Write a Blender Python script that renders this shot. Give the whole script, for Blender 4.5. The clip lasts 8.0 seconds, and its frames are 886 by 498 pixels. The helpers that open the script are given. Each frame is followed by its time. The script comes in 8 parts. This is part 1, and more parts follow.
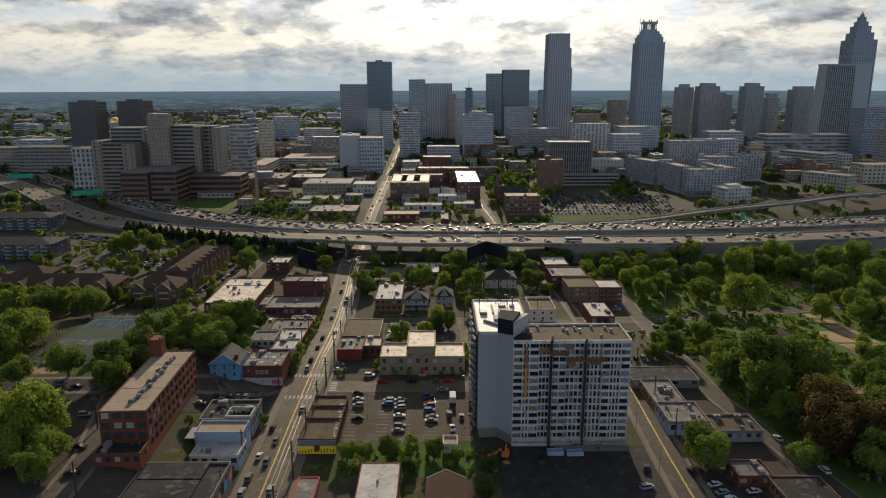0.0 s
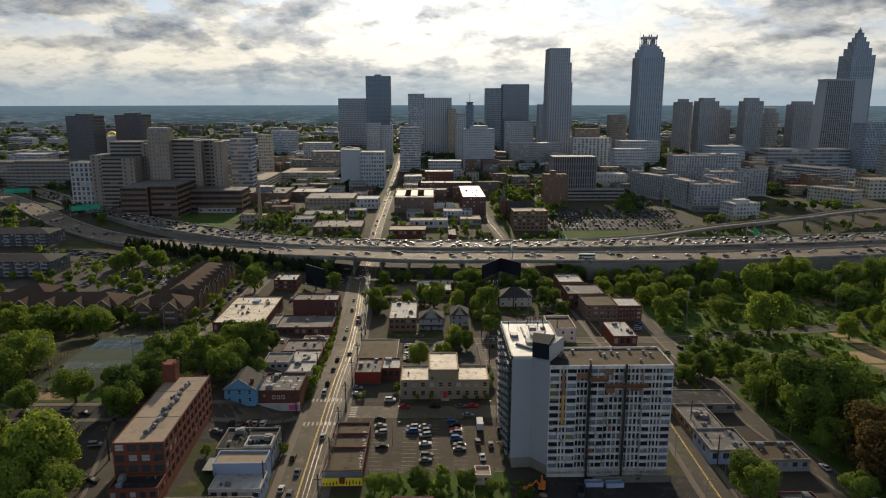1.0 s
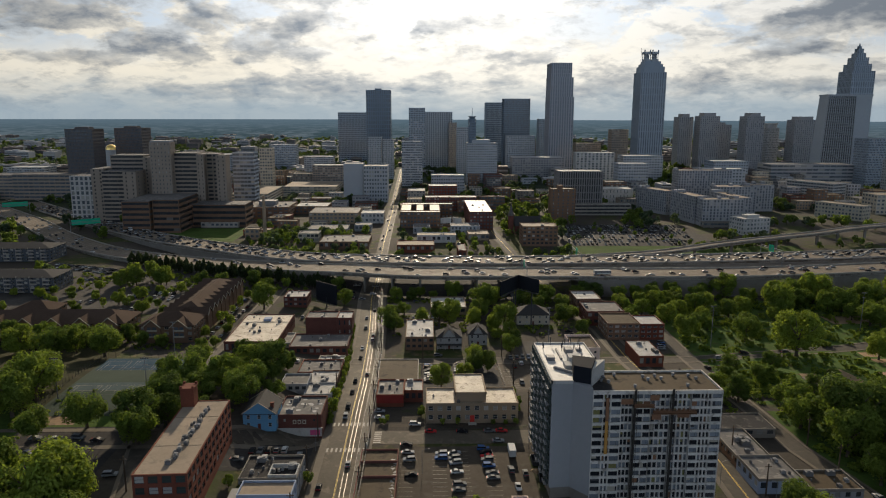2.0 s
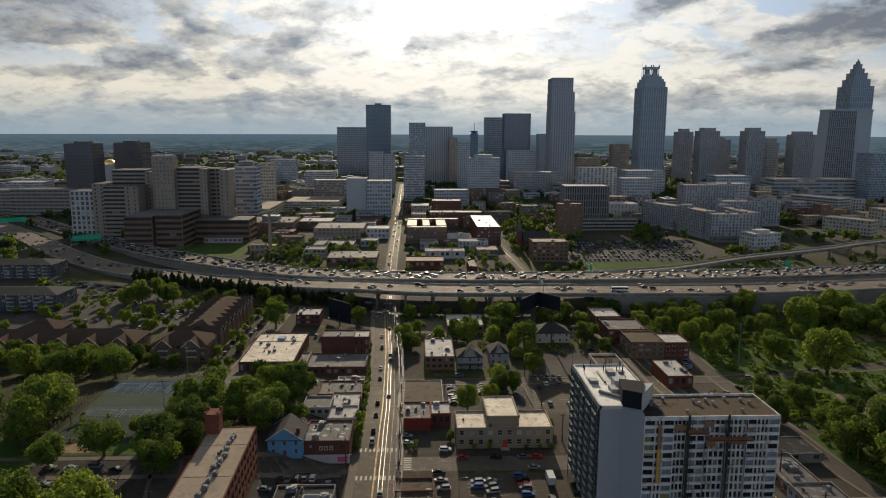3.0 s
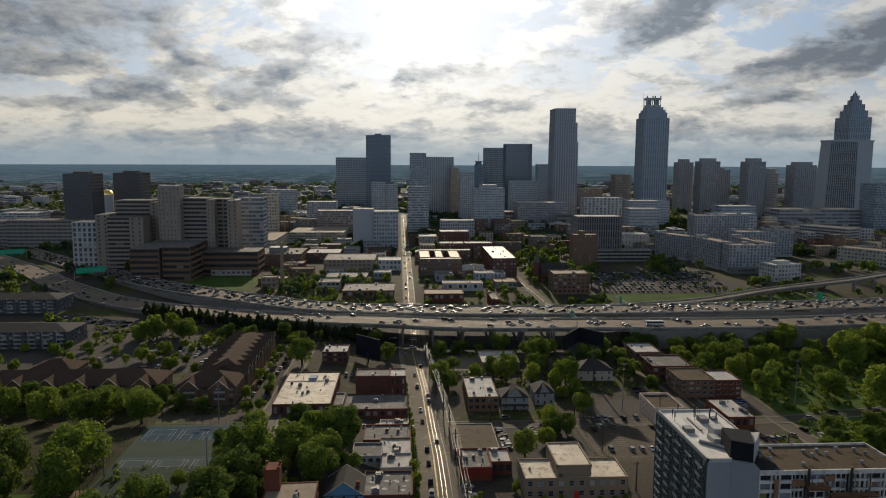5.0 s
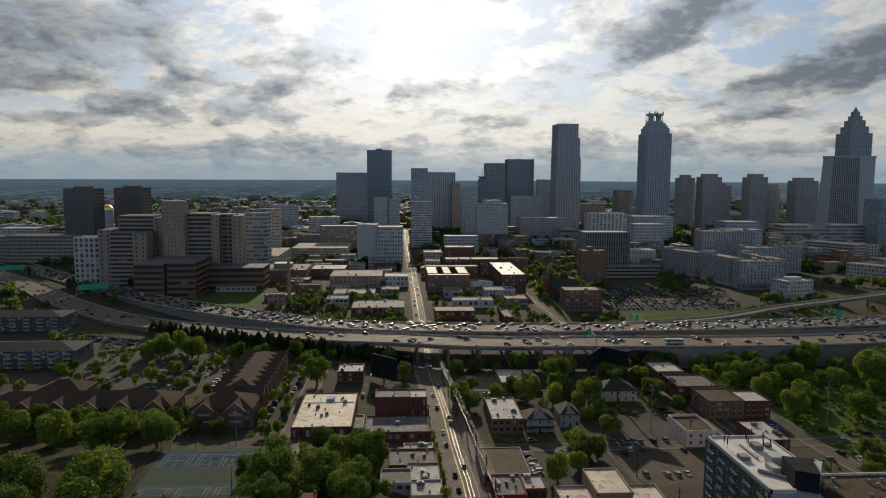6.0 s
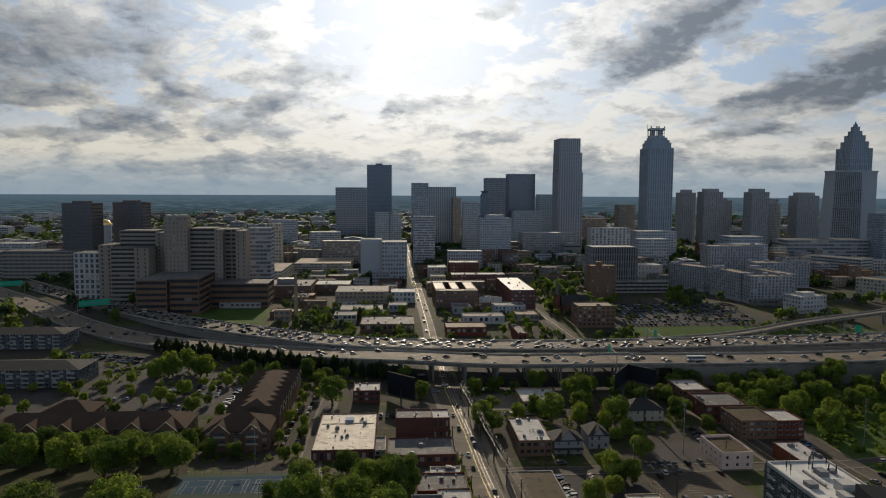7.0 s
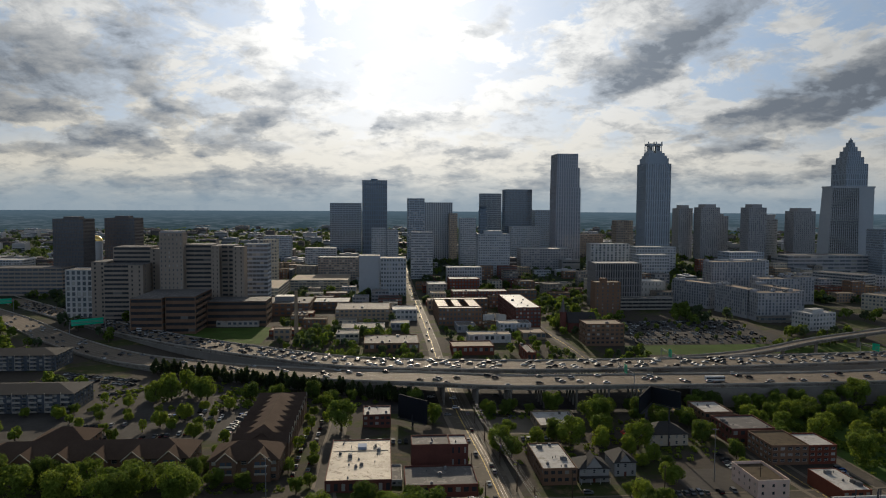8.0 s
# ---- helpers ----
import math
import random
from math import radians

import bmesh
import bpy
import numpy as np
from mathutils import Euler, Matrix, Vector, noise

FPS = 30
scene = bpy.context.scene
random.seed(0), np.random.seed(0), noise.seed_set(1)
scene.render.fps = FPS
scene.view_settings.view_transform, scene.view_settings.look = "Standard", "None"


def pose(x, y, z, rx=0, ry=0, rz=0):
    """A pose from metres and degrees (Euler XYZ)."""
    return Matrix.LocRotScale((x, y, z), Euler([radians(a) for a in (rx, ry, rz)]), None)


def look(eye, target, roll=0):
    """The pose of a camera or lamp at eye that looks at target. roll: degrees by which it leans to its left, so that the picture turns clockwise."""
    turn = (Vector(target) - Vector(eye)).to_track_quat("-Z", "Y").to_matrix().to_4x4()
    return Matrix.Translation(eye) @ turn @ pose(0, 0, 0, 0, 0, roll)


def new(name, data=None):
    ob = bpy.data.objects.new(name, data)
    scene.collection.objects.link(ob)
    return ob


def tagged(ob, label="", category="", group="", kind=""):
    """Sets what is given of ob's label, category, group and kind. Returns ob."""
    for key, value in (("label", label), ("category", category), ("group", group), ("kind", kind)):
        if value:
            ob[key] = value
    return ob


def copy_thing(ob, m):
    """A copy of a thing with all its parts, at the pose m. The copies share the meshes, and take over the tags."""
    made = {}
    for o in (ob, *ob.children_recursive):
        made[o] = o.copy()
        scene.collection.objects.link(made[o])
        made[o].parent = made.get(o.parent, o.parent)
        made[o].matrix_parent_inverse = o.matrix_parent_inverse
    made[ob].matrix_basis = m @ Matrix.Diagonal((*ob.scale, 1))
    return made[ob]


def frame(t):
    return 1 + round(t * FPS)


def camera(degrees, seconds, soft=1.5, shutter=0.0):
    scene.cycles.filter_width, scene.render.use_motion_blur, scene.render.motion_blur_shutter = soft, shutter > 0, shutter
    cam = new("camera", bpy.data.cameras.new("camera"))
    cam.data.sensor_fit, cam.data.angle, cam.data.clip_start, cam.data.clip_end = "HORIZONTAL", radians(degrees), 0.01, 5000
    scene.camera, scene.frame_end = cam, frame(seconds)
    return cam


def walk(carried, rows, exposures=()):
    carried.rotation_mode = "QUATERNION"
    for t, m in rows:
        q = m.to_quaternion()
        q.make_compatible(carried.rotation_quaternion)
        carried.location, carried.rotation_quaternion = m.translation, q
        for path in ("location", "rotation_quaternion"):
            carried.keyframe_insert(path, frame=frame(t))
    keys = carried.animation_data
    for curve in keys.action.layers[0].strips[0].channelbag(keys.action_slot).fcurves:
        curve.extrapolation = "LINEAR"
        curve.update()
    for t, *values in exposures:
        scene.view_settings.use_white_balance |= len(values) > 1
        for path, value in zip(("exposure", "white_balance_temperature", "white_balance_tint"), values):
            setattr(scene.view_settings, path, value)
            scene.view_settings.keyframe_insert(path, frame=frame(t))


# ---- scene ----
cam = camera(65, 8.0, soft=1.1)
PATH = [
    (0, (4.143, 3.942, 121.55), (4.161, 5.889, 121.093), -0.1),
    (0.5, (-1.687, 9.755, 121.255), (-1.659, 11.707, 120.817), -0.0),
    (1, (-8.228, 15.425, 121.014), (-8.191, 17.381, 120.596), 0.0),
    (1.5, (-14.525, 20.794, 120.613), (-14.48, 22.753, 120.215), 0.1),
    (3, (-35.046, 36.953, 119.328), (-34.974, 38.924, 118.991), 0.2),
    (3.5, (-42.028, 40.982, 119.164), (-41.947, 42.955, 118.849), 0.2),
    (4, (-48.394, 45.678, 119.239), (-48.305, 47.654, 118.944), 0.2),
    (4.5, (-55.323, 50.638, 118.413), (-55.224, 52.617, 118.14), 0.2),
    (6, (-75.159, 65.277, 118.193), (-75.037, 67.262, 117.985), 0.3),
    (6.5, (-82.139, 70.904, 117.379), (-82.008, 72.891, 117.193), 0.3),
    (7, (-88.858, 77.2, 116.743), (-88.718, 79.188, 116.579), 0.3),
    (7.5, (-95.12, 85.019, 116.001), (-94.966, 87.008, 115.861), 0.3),
    (8, (-100.654, 93.017, 116.362), (-100.485, 95.006, 116.243), 0.3),
]
walk(cam, [(t, look(eye, to, roll)) for t, eye, to, roll in PATH],
     exposures=[(0.0, 0.50, 6450, 10), (1.5, 0.42, 6420, 10), (3.5, 0.22, 6380, 10), (6.0, 0.08, 6230, 10), (8.0, 0.05, 6180, 10)])

# ---- daylight: a low sun behind broken cloud ----
SUN_AZIMUTH, SUN_HEIGHT = 1.5, 19.0
SUN_DIR = Vector((math.sin(radians(SUN_AZIMUTH)) * math.cos(radians(SUN_HEIGHT)),
                  math.cos(radians(SUN_AZIMUTH)) * math.cos(radians(SUN_HEIGHT)), math.sin(radians(SUN_HEIGHT))))
sun_lamp = new("sun", bpy.data.lights.new("sun", "SUN"))
sun_lamp.data.energy, sun_lamp.data.angle, sun_lamp.data.color = 4.6, radians(0.8), (1.0, 0.83, 0.60)
sun_lamp.matrix_world = look(SUN_DIR * 3000, (0, 0, 0))


class Nodes:
    """Short names for building a node tree."""

    def __init__(self, tree):
        self.tree = tree
        tree.nodes.clear()

    def add(self, kind, **values):
        node = self.tree.nodes.new(kind)
        for key, value in values.items():
            self.put(node.inputs[key.replace("_", " ")], value)
        return node

    def put(self, socket, value):
        if isinstance(value, bpy.types.NodeSocket):
            self.tree.links.new(value, socket)
        elif isinstance(value, (tuple, list)) and len(value) == 3 and socket.type == "RGBA":
            socket.default_value = (*value, 1)
        else:
            socket.default_value = value

    def math(self, op, a, b=0.0, c=0.0, clamp=False):
        node = self.tree.nodes.new("ShaderNodeMath")
        node.operation, node.use_clamp = op, clamp
        for socket, value in zip(node.inputs, (a, b, c)):
            self.put(socket, value)
        return node.outputs[0]

    def vec(self, op, a, b=(0, 0, 0)):
        node = self.tree.nodes.new("ShaderNodeVectorMath")
        node.operation = op
        self.put(node.inputs[0], a)
        self.put(node.inputs[1], b)
        return node.outputs["Value"] if op in ("DOT_PRODUCT", "LENGTH") else node.outputs[0]

    def mix(self, factor, a, b, blend="MIX"):
        node = self.tree.nodes.new("ShaderNodeMix")
        node.data_type, node.blend_type = "RGBA", blend
        for n, value in ((0, factor), (6, a), (7, b)):
            self.put(node.inputs[n], value)
        return node.outputs[2]

    def noise(self, vector, scale, detail=4.0, rough=0.55, warp=0.0):
        node = self.add("ShaderNodeTexNoise", Scale=scale, Detail=detail, Roughness=rough, Distortion=warp)
        if vector is not None:
            self.put(node.inputs["Vector"], vector)
        return node.outputs["Fac"]

    def step(self, value, low, high):
        node = self.add("ShaderNodeMapRange", Value=value)
        node.interpolation_type = "SMOOTHSTEP"
        node.inputs["From Min"].default_value, node.inputs["From Max"].default_value = low, high
        return node.outputs[0]


def make_sky():
    world = bpy.data.worlds.new("cloudy_evening")
    scene.world = world
    world.use_nodes = True
    n = Nodes(world.node_tree)
    way = n.add("ShaderNodeTexCoord").outputs["Generated"]
    parts = n.add("ShaderNodeSeparateXYZ", Vector=way)
    x, y, z = parts.outputs
    up = n.math("MAXIMUM", z, 0.0)
    low = n.math("ADD", up, 0.34)
    plane = n.add("ShaderNodeCombineXYZ", X=n.math("DIVIDE", x, low), Y=n.math("DIVIDE", y, low), Z=0.37).outputs[0]
    near_sun = n.math("MAXIMUM", n.vec("DOT_PRODUCT", way, tuple(SUN_DIR)), 0.0)
    broad = n.math("POWER", near_sun, 2.6)
    wide = n.math("POWER", near_sun, 11.0)
    tight = n.math("POWER", near_sun, 60.0)
    # azimuth and height in degrees, stirred a little
    stir = n.math("SUBTRACT", n.noise(plane, 6.5, 7.0, 0.6), 0.5)
    stir2 = n.math("SUBTRACT", n.noise(n.vec("ADD", plane, (7.1, 3.3, 1.0)), 5.5, 7.0, 0.6), 0.5)
    az = n.math("ADD", n.math("MULTIPLY", n.math("ARCTAN2", x, y), 57.3), n.math("MULTIPLY", stir, 7.0))
    el = n.math("ADD", n.math("MULTIPLY", n.math("ARCSINE", z), 57.3), n.math("MULTIPLY", stir2, 3.0))

    def bank(a0, e0, length, depth, lean, weight):
        """One long cloud: its azimuth and height, half length and half depth in degrees, and how it leans."""
        c, s = math.cos(radians(lean)), math.sin(radians(lean))
        da, de = n.math("SUBTRACT", az, a0), n.math("SUBTRACT", el, e0)
        u = n.math("ADD", n.math("MULTIPLY", da, c / length), n.math("MULTIPLY", de, s / length))
        v = n.math("SUBTRACT", n.math("MULTIPLY", de, c / depth), n.math("MULTIPLY", da, s / depth))
        r = n.math("MULTIPLY_ADD", u, u, n.math("MULTIPLY", v, v))
        return n.math("MULTIPLY", n.math("POWER", 2.718, n.math("MULTIPLY", r, -0.9)), weight)

    banks = (
        (-22.1, 12.2, 7.9, 2.56, 12, 0.5), (-19.5, 10.1, 5.1, 2.09, 25, 0.4), (-26.0, 9.5, 4.2, 1.86, 0, 0.35), (-25.7, 6.8, 3.3, 0.74, 5, 0.6), (-17.3, 6.8, 4.4, 0.93, 16, 0.8), (-10.7, 6.5, 2.2, 0.79, 20, 1),
        (-9.6, 4.7, 2.6, 0.6, 0, 1.0), (-21.7, 4.6, 2.8, 0.7, 10, 0.9), (-19.1, 4.7, 2.1, 0.79, -12, 0.9), (-25.8, 4.0, 1.9, 0.56, 0, 0.7), (-13.9, 4.1, 1.5, 0.47, 20, 0.6), (-7.2, 9.9, 2.3, 0.79, 20, 0.75),
        (-12.4, 2.2, 2.8, 0.84, 8, 0.7), (-16.0, 1.9, 3.3, 0.6, 0, 0.55), (-22.7, 1.3, 7.9, 0.6, 0, 0.35), (-7.9, 2.1, 2.8, 0.79, 0, 0.75), (-1.8, 1.7, 4.2, 1.02, 0, 0.5), (-0.4, 6.4, 1.4, 0.6, 28, 0.85),
        (-4.4, 5.7, 1.6, 0.6, 38, 0.6), (7.8, 14.4, 2.7, 1.02, 15, 1.15), (19.4, 10.0, 5.3, 1.21, 24, 1.3), (23.8, 12.8, 4.0, 1.67, 38, 0.95), (26.4, 14.0, 2.8, 1.02, 35, 0.6), (32.8, 7.6, 6.0, 1.02, 12, 1.3),
        (36.2, 9.0, 2.8, 1.3, 20, 1.05), (28.5, 6.9, 3.5, 0.7, 10, 0.8), (28.2, 4.6, 4.2, 0.47, 5, 0.75), (27.1, 2.2, 12.1, 1.02, 0, 0.45), (14.7, 2.3, 6.0, 0.93, 0, 0.4), (10.2, 5.1, 3.3, 0.51, 5, 0.55),
        (6.9, 4.2, 2.8, 0.42, 5, 0.5), (39.8, 10.5, 5.6, 1.4, 15, 0.9), (-30.3, 7.6, 5.6, 2.79, 10, 0.7), (-11.4, 18.0, 7.4, 1.63, 20, 0.5), (10.0, 20.7, 7.0, 1.86, 18, 0.6), (28.2, 18.1, 8.4, 2.33, 25, 0.8))
    dark = None
    for row in banks:
        one = bank(*row)
        dark = one if dark is None else n.math("ADD", dark, one)
    centre = (SUN_DIR.x / (SUN_DIR.z + 0.34), SUN_DIR.y / (SUN_DIR.z + 0.34), 0.37)
    sunward = n.vec("NORMALIZE", n.vec("SUBTRACT", centre, plane))
    ahead = n.vec("ADD", plane, n.vec("MULTIPLY", sunward, (0.03, 0.03, 0.03)))
    puffs = n.noise(plane, 6.0, 9.0, 0.54, 0.25)
    relief = n.math("SUBTRACT", n.noise(ahead, 6.0, 9.0, 0.54, 0.25), puffs)
    fine = n.noise(plane, 15.0, 8.0, 0.64, 0.3)
    heap = n.math("MULTIPLY", n.math("SUBTRACT", puffs, 0.5), 2.0)
    heap = n.math("ADD", heap, n.math("MULTIPLY", n.math("SUBTRACT", fine, 0.5), 1.0))
    heap = n.math("ADD", heap, n.math("MULTIPLY", dark, 0.74))
    shade = n.math("ADD", n.math("MULTIPLY", n.step(heap, 0.0, 0.45), 0.6), n.math("MULTIPLY", n.step(heap, 0.3, 1.2), 0.42))
    shade = n.math("ADD", shade, n.math("MULTIPLY", relief, 2.2))
    shade = n.math("ADD", shade, n.math("MULTIPLY", n.math("SUBTRACT", fine, 0.5), 0.35))
    shade = n.math("MULTIPLY", shade, n.math("SUBTRACT", 1.0, n.math("MULTIPLY", tight, 0.45)), clamp=True)
    east = n.math("MULTIPLY", n.step(y, 0.2, -0.6), n.step(z, 0.75, 0.15))
    lit = n.mix(broad, (0.12, 0.14, 0.165), (0.66, 0.645, 0.595))
    lit = n.mix(east, lit, (0.64, 0.80, 1.04))
    lit = n.mix(wide, lit, (0.95, 0.92, 0.86))
    lit = n.mix(tight, lit, (1.45, 1.4, 1.3))
    warmth = n.math("MULTIPLY", n.math("MULTIPLY", n.step(el, 9.0, 3.0), broad), 0.5)
    lit = n.mix(warmth, lit, (0.78, 0.70, 0.54))
    side = n.math("MULTIPLY", n.math("MULTIPLY", n.step(az, -4.0, -20.0), n.step(el, 14.0, 6.0)), n.math("MULTIPLY", broad, 0.45))
    lit = n.mix(side, lit, (0.72, 0.63, 0.46))
    grey = n.mix(broad, (0.075, 0.085, 0.10), (0.15, 0.17, 0.195))
    grey = n.mix(east, grey, (0.42, 0.53, 0.68))
    grey = n.mix(wide, grey, (0.29, 0.32, 0.355))
    cloud = n.mix(shade, lit, grey)
    sky = n.add("ShaderNodeTexSky")
    sky.sky_type, sky.sun_disc, sky.sun_elevation, sky.sun_rotation = "NISHITA", False, radians(SUN_HEIGHT), radians(SUN_AZIMUTH)
    clear = n.mix(0.7, n.mix(1.0, sky.outputs[0], (0.07, 0.07, 0.07), "MULTIPLY"), (0.36, 0.53, 0.76))
    clear = n.mix(broad, (0.08, 0.11, 0.16), clear)
    gaps = n.step(n.noise(n.vec("ADD", plane, (3.0, 9.0, 2.0)), 5.0, 9.0, 0.62, 0.3), 0.47, 0.57)
    gaps = n.math("MULTIPLY", gaps, n.math("MULTIPLY", n.step(el, 3.0, 6.5), 0.85))
    seen = n.mix(n.math("MULTIPLY", gaps, n.math("SUBTRACT", 1.0, shade, clamp=True)), cloud, clear)
    rim = n.math("MULTIPLY", n.step(el, 3.4, 0.0), 0.85)
    seen = n.mix(rim, seen, (0.23, 0.30, 0.355))
    back = n.add("ShaderNodeBackground", Color=seen, Strength=1.0)
    n.tree.links.new(back.outputs[0], n.add("ShaderNodeOutputWorld").inputs[0])


make_sky()


# ---- materials ----
def surface(name, base, rough=0.85, vary=0.18, grain=0.6, stain=0.05, bump=0.0, metal=0.0, own=0.0, island=0.0, spec=0.1, dirt=None):
    """A worn surface: base colour varied at two scales, in metres; own and island vary it from piece to piece."""
    m = bpy.data.materials.new(name)
    m.use_nodes = True
    n = Nodes(m.node_tree)
    where = n.add("ShaderNodeTexCoord").outputs["Object"]
    small = n.noise(where, grain, 5.0, 0.6)
    large = n.noise(n.vec("ADD", where, (11.0, 5.0, 3.0)), stain, 4.0, 0.55)
    amount = n.math("ADD", n.math("MULTIPLY", n.math("SUBTRACT", small, 0.5), vary * 1.6), n.math("MULTIPLY", n.math("SUBTRACT", large, 0.5), vary * 2.4))
    speck = n.noise(n.vec("ADD", where, (3.0, 17.0, 7.0)), grain * 6.0, 3.0, 0.6)
    amount = n.math("ADD", amount, n.math("MULTIPLY", n.math("SUBTRACT", speck, 0.5), vary * 1.3))
    if own:
        rnd = n.add("ShaderNodeObjectInfo").outputs["Random"]
        amount = n.math("ADD", amount, n.math("MULTIPLY", n.math("SUBTRACT", rnd, 0.5), own))
    if island:
        rnd = n.add("ShaderNodeNewGeometry").outputs["Random Per Island"]
        amount = n.math("ADD", amount, n.math("MULTIPLY", n.math("SUBTRACT", rnd, 0.5), island))
    colour = n.vec("MULTIPLY", base, n.add("ShaderNodeCombineXYZ", X=n.math("ADD", amount, 1.0), Y=n.math("ADD", amount, 1.0), Z=n.math("ADD", amount, 1.0)).outputs[0])
    if dirt:
        colour = n.mix(n.step(n.noise(where, stain * 3.0, 6.0, 0.65, 0.6), 0.52, 0.66), colour, dirt)
    shader = n.add("ShaderNodeBsdfPrincipled", Base_Color=colour, Roughness=rough, Metallic=metal)
    shader.inputs["Specular IOR Level"].default_value = spec
    if bump:
        lift = n.add("ShaderNodeBump", Strength=bump, Distance=0.1, Height=small)
        n.tree.links.new(lift.outputs[0], shader.inputs["Normal"])
    n.tree.links.new(shader.outputs[0], n.add("ShaderNodeOutputMaterial").inputs[0])
    return m


def leaf_material(name, base, spread=0.5):
    m = bpy.data.materials.new(name)
    m.use_nodes = True
    n = Nodes(m.node_tree)
    rnd = n.add("ShaderNodeNewGeometry").outputs["Random Per Island"]
    own = n.add("ShaderNodeObjectInfo").outputs["Random"]
    k = n.math("ADD", n.math("ADD", 1.0 - spread * 0.5 - 0.15, n.math("MULTIPLY", rnd, spread)), n.math("MULTIPLY", own, 0.3))
    warm = n.mix(n.math("MULTIPLY", own, 0.6), base, (base[0] * 1.12, base[1] * 1.0, base[2] * 0.8))
    colour = n.vec("MULTIPLY", warm, n.add("ShaderNodeCombineXYZ", X=k, Y=k, Z=k).outputs[0])
    diffuse = n.add("ShaderNodeBsdfPrincipled", Base_Color=colour, Roughness=0.8)
    diffuse.inputs["Specular IOR Level"].default_value = 0.06
    glow = n.add("ShaderNodeBsdfTranslucent", Color=n.vec("MULTIPLY", colour, (1.35, 1.3, 0.7)))
    both = n.add("ShaderNodeMixShader", Fac=0.45)
    n.tree.links.new(diffuse.outputs[0], both.inputs[1])
    n.tree.links.new(glow.outputs[0], both.inputs[2])
    n.tree.links.new(both.outputs[0], n.add("ShaderNodeOutputMaterial").inputs[0])
    return m


def glass_material(name, base, rough=0.12, light=0.25, blinds=(0.35, 0.34, 0.31), gloss=0.9):
    """Window glass over dark rooms; a share of the panes has pale blinds behind."""
    m = bpy.data.materials.new(name)
    m.use_nodes = True
    n = Nodes(m.node_tree)
    a = n.add("ShaderNodeNewGeometry").outputs["Random Per Island"]
    b = n.add("ShaderNodeObjectInfo").outputs["Random"]
    rnd = n.math("FRACT", n.math("ADD", a, n.math("MULTIPLY", b, 7.31)))
    colour = n.mix(n.step(rnd, 1.0 - light, 1.02 - light), base, blinds)
    colour = n.mix(n.math("MULTIPLY", n.math("FRACT", n.math("MULTIPLY", rnd, 13.7)), 0.5), colour, (base[0] * 0.4, base[1] * 0.4, base[2] * 0.4))
    shader = n.add("ShaderNodeBsdfPrincipled", Base_Color=colour, Roughness=rough)
    shader.inputs["Specular IOR Level"].default_value = gloss
    n.tree.links.new(shader.outputs[0], n.add("ShaderNodeOutputMaterial").inputs[0])
    return m


def ground_material():
    """Grass, bare soil and worn paving in patches."""
    m = bpy.data.materials.new("ground")
    m.use_nodes = True
    n = Nodes(m.node_tree)
    where = n.add("ShaderNodeTexCoord").outputs["Object"]
    patch = n.noise(where, 0.022, 6.0, 0.6, 0.3)
    fine = n.noise(where, 0.7, 5.0, 0.65)
    tuft = n.noise(where, 0.16, 5.0, 0.6)
    grass = n.mix(fine, (0.026, 0.036, 0.012), (0.06, 0.068, 0.024))
    grass = n.mix(n.step(tuft, 0.52, 0.7), grass, (0.12, 0.09, 0.05))
    paved = n.mix(fine, (0.034, 0.03, 0.026), (0.075, 0.064, 0.052))
    colour = n.mix(n.step(patch, 0.42, 0.5), grass, paved)
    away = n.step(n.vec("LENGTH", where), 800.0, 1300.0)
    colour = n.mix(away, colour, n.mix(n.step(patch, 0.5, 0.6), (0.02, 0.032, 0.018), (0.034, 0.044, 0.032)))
    shader = n.add("ShaderNodeBsdfPrincipled", Base_Color=colour, Roughness=0.95)
    shader.inputs["Specular IOR Level"].default_value = 0.05
    n.tree.links.new(n.add("ShaderNodeBump", Strength=0.5, Distance=0.3, Height=fine).outputs[0], shader.inputs["Normal"])
    n.tree.links.new(shader.outputs[0], n.add("ShaderNodeOutputMaterial").inputs[0])
    return m


def distance_material():
    """The hazy far land: a plain backdrop that gives off the colour of lit air."""
    m = bpy.data.materials.new("far_haze")
    m.use_nodes = True
    n = Nodes(m.node_tree)
    where = n.add("ShaderNodeTexCoord").outputs["Object"]
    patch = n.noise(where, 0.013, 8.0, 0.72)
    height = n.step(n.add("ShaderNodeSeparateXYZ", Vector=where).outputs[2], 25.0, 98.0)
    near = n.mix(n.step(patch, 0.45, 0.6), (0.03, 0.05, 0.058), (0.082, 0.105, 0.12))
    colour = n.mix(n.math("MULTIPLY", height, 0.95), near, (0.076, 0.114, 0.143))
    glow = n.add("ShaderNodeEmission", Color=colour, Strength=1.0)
    n.tree.links.new(glow.outputs[0], n.add("ShaderNodeOutputMaterial").inputs[0])
    return m


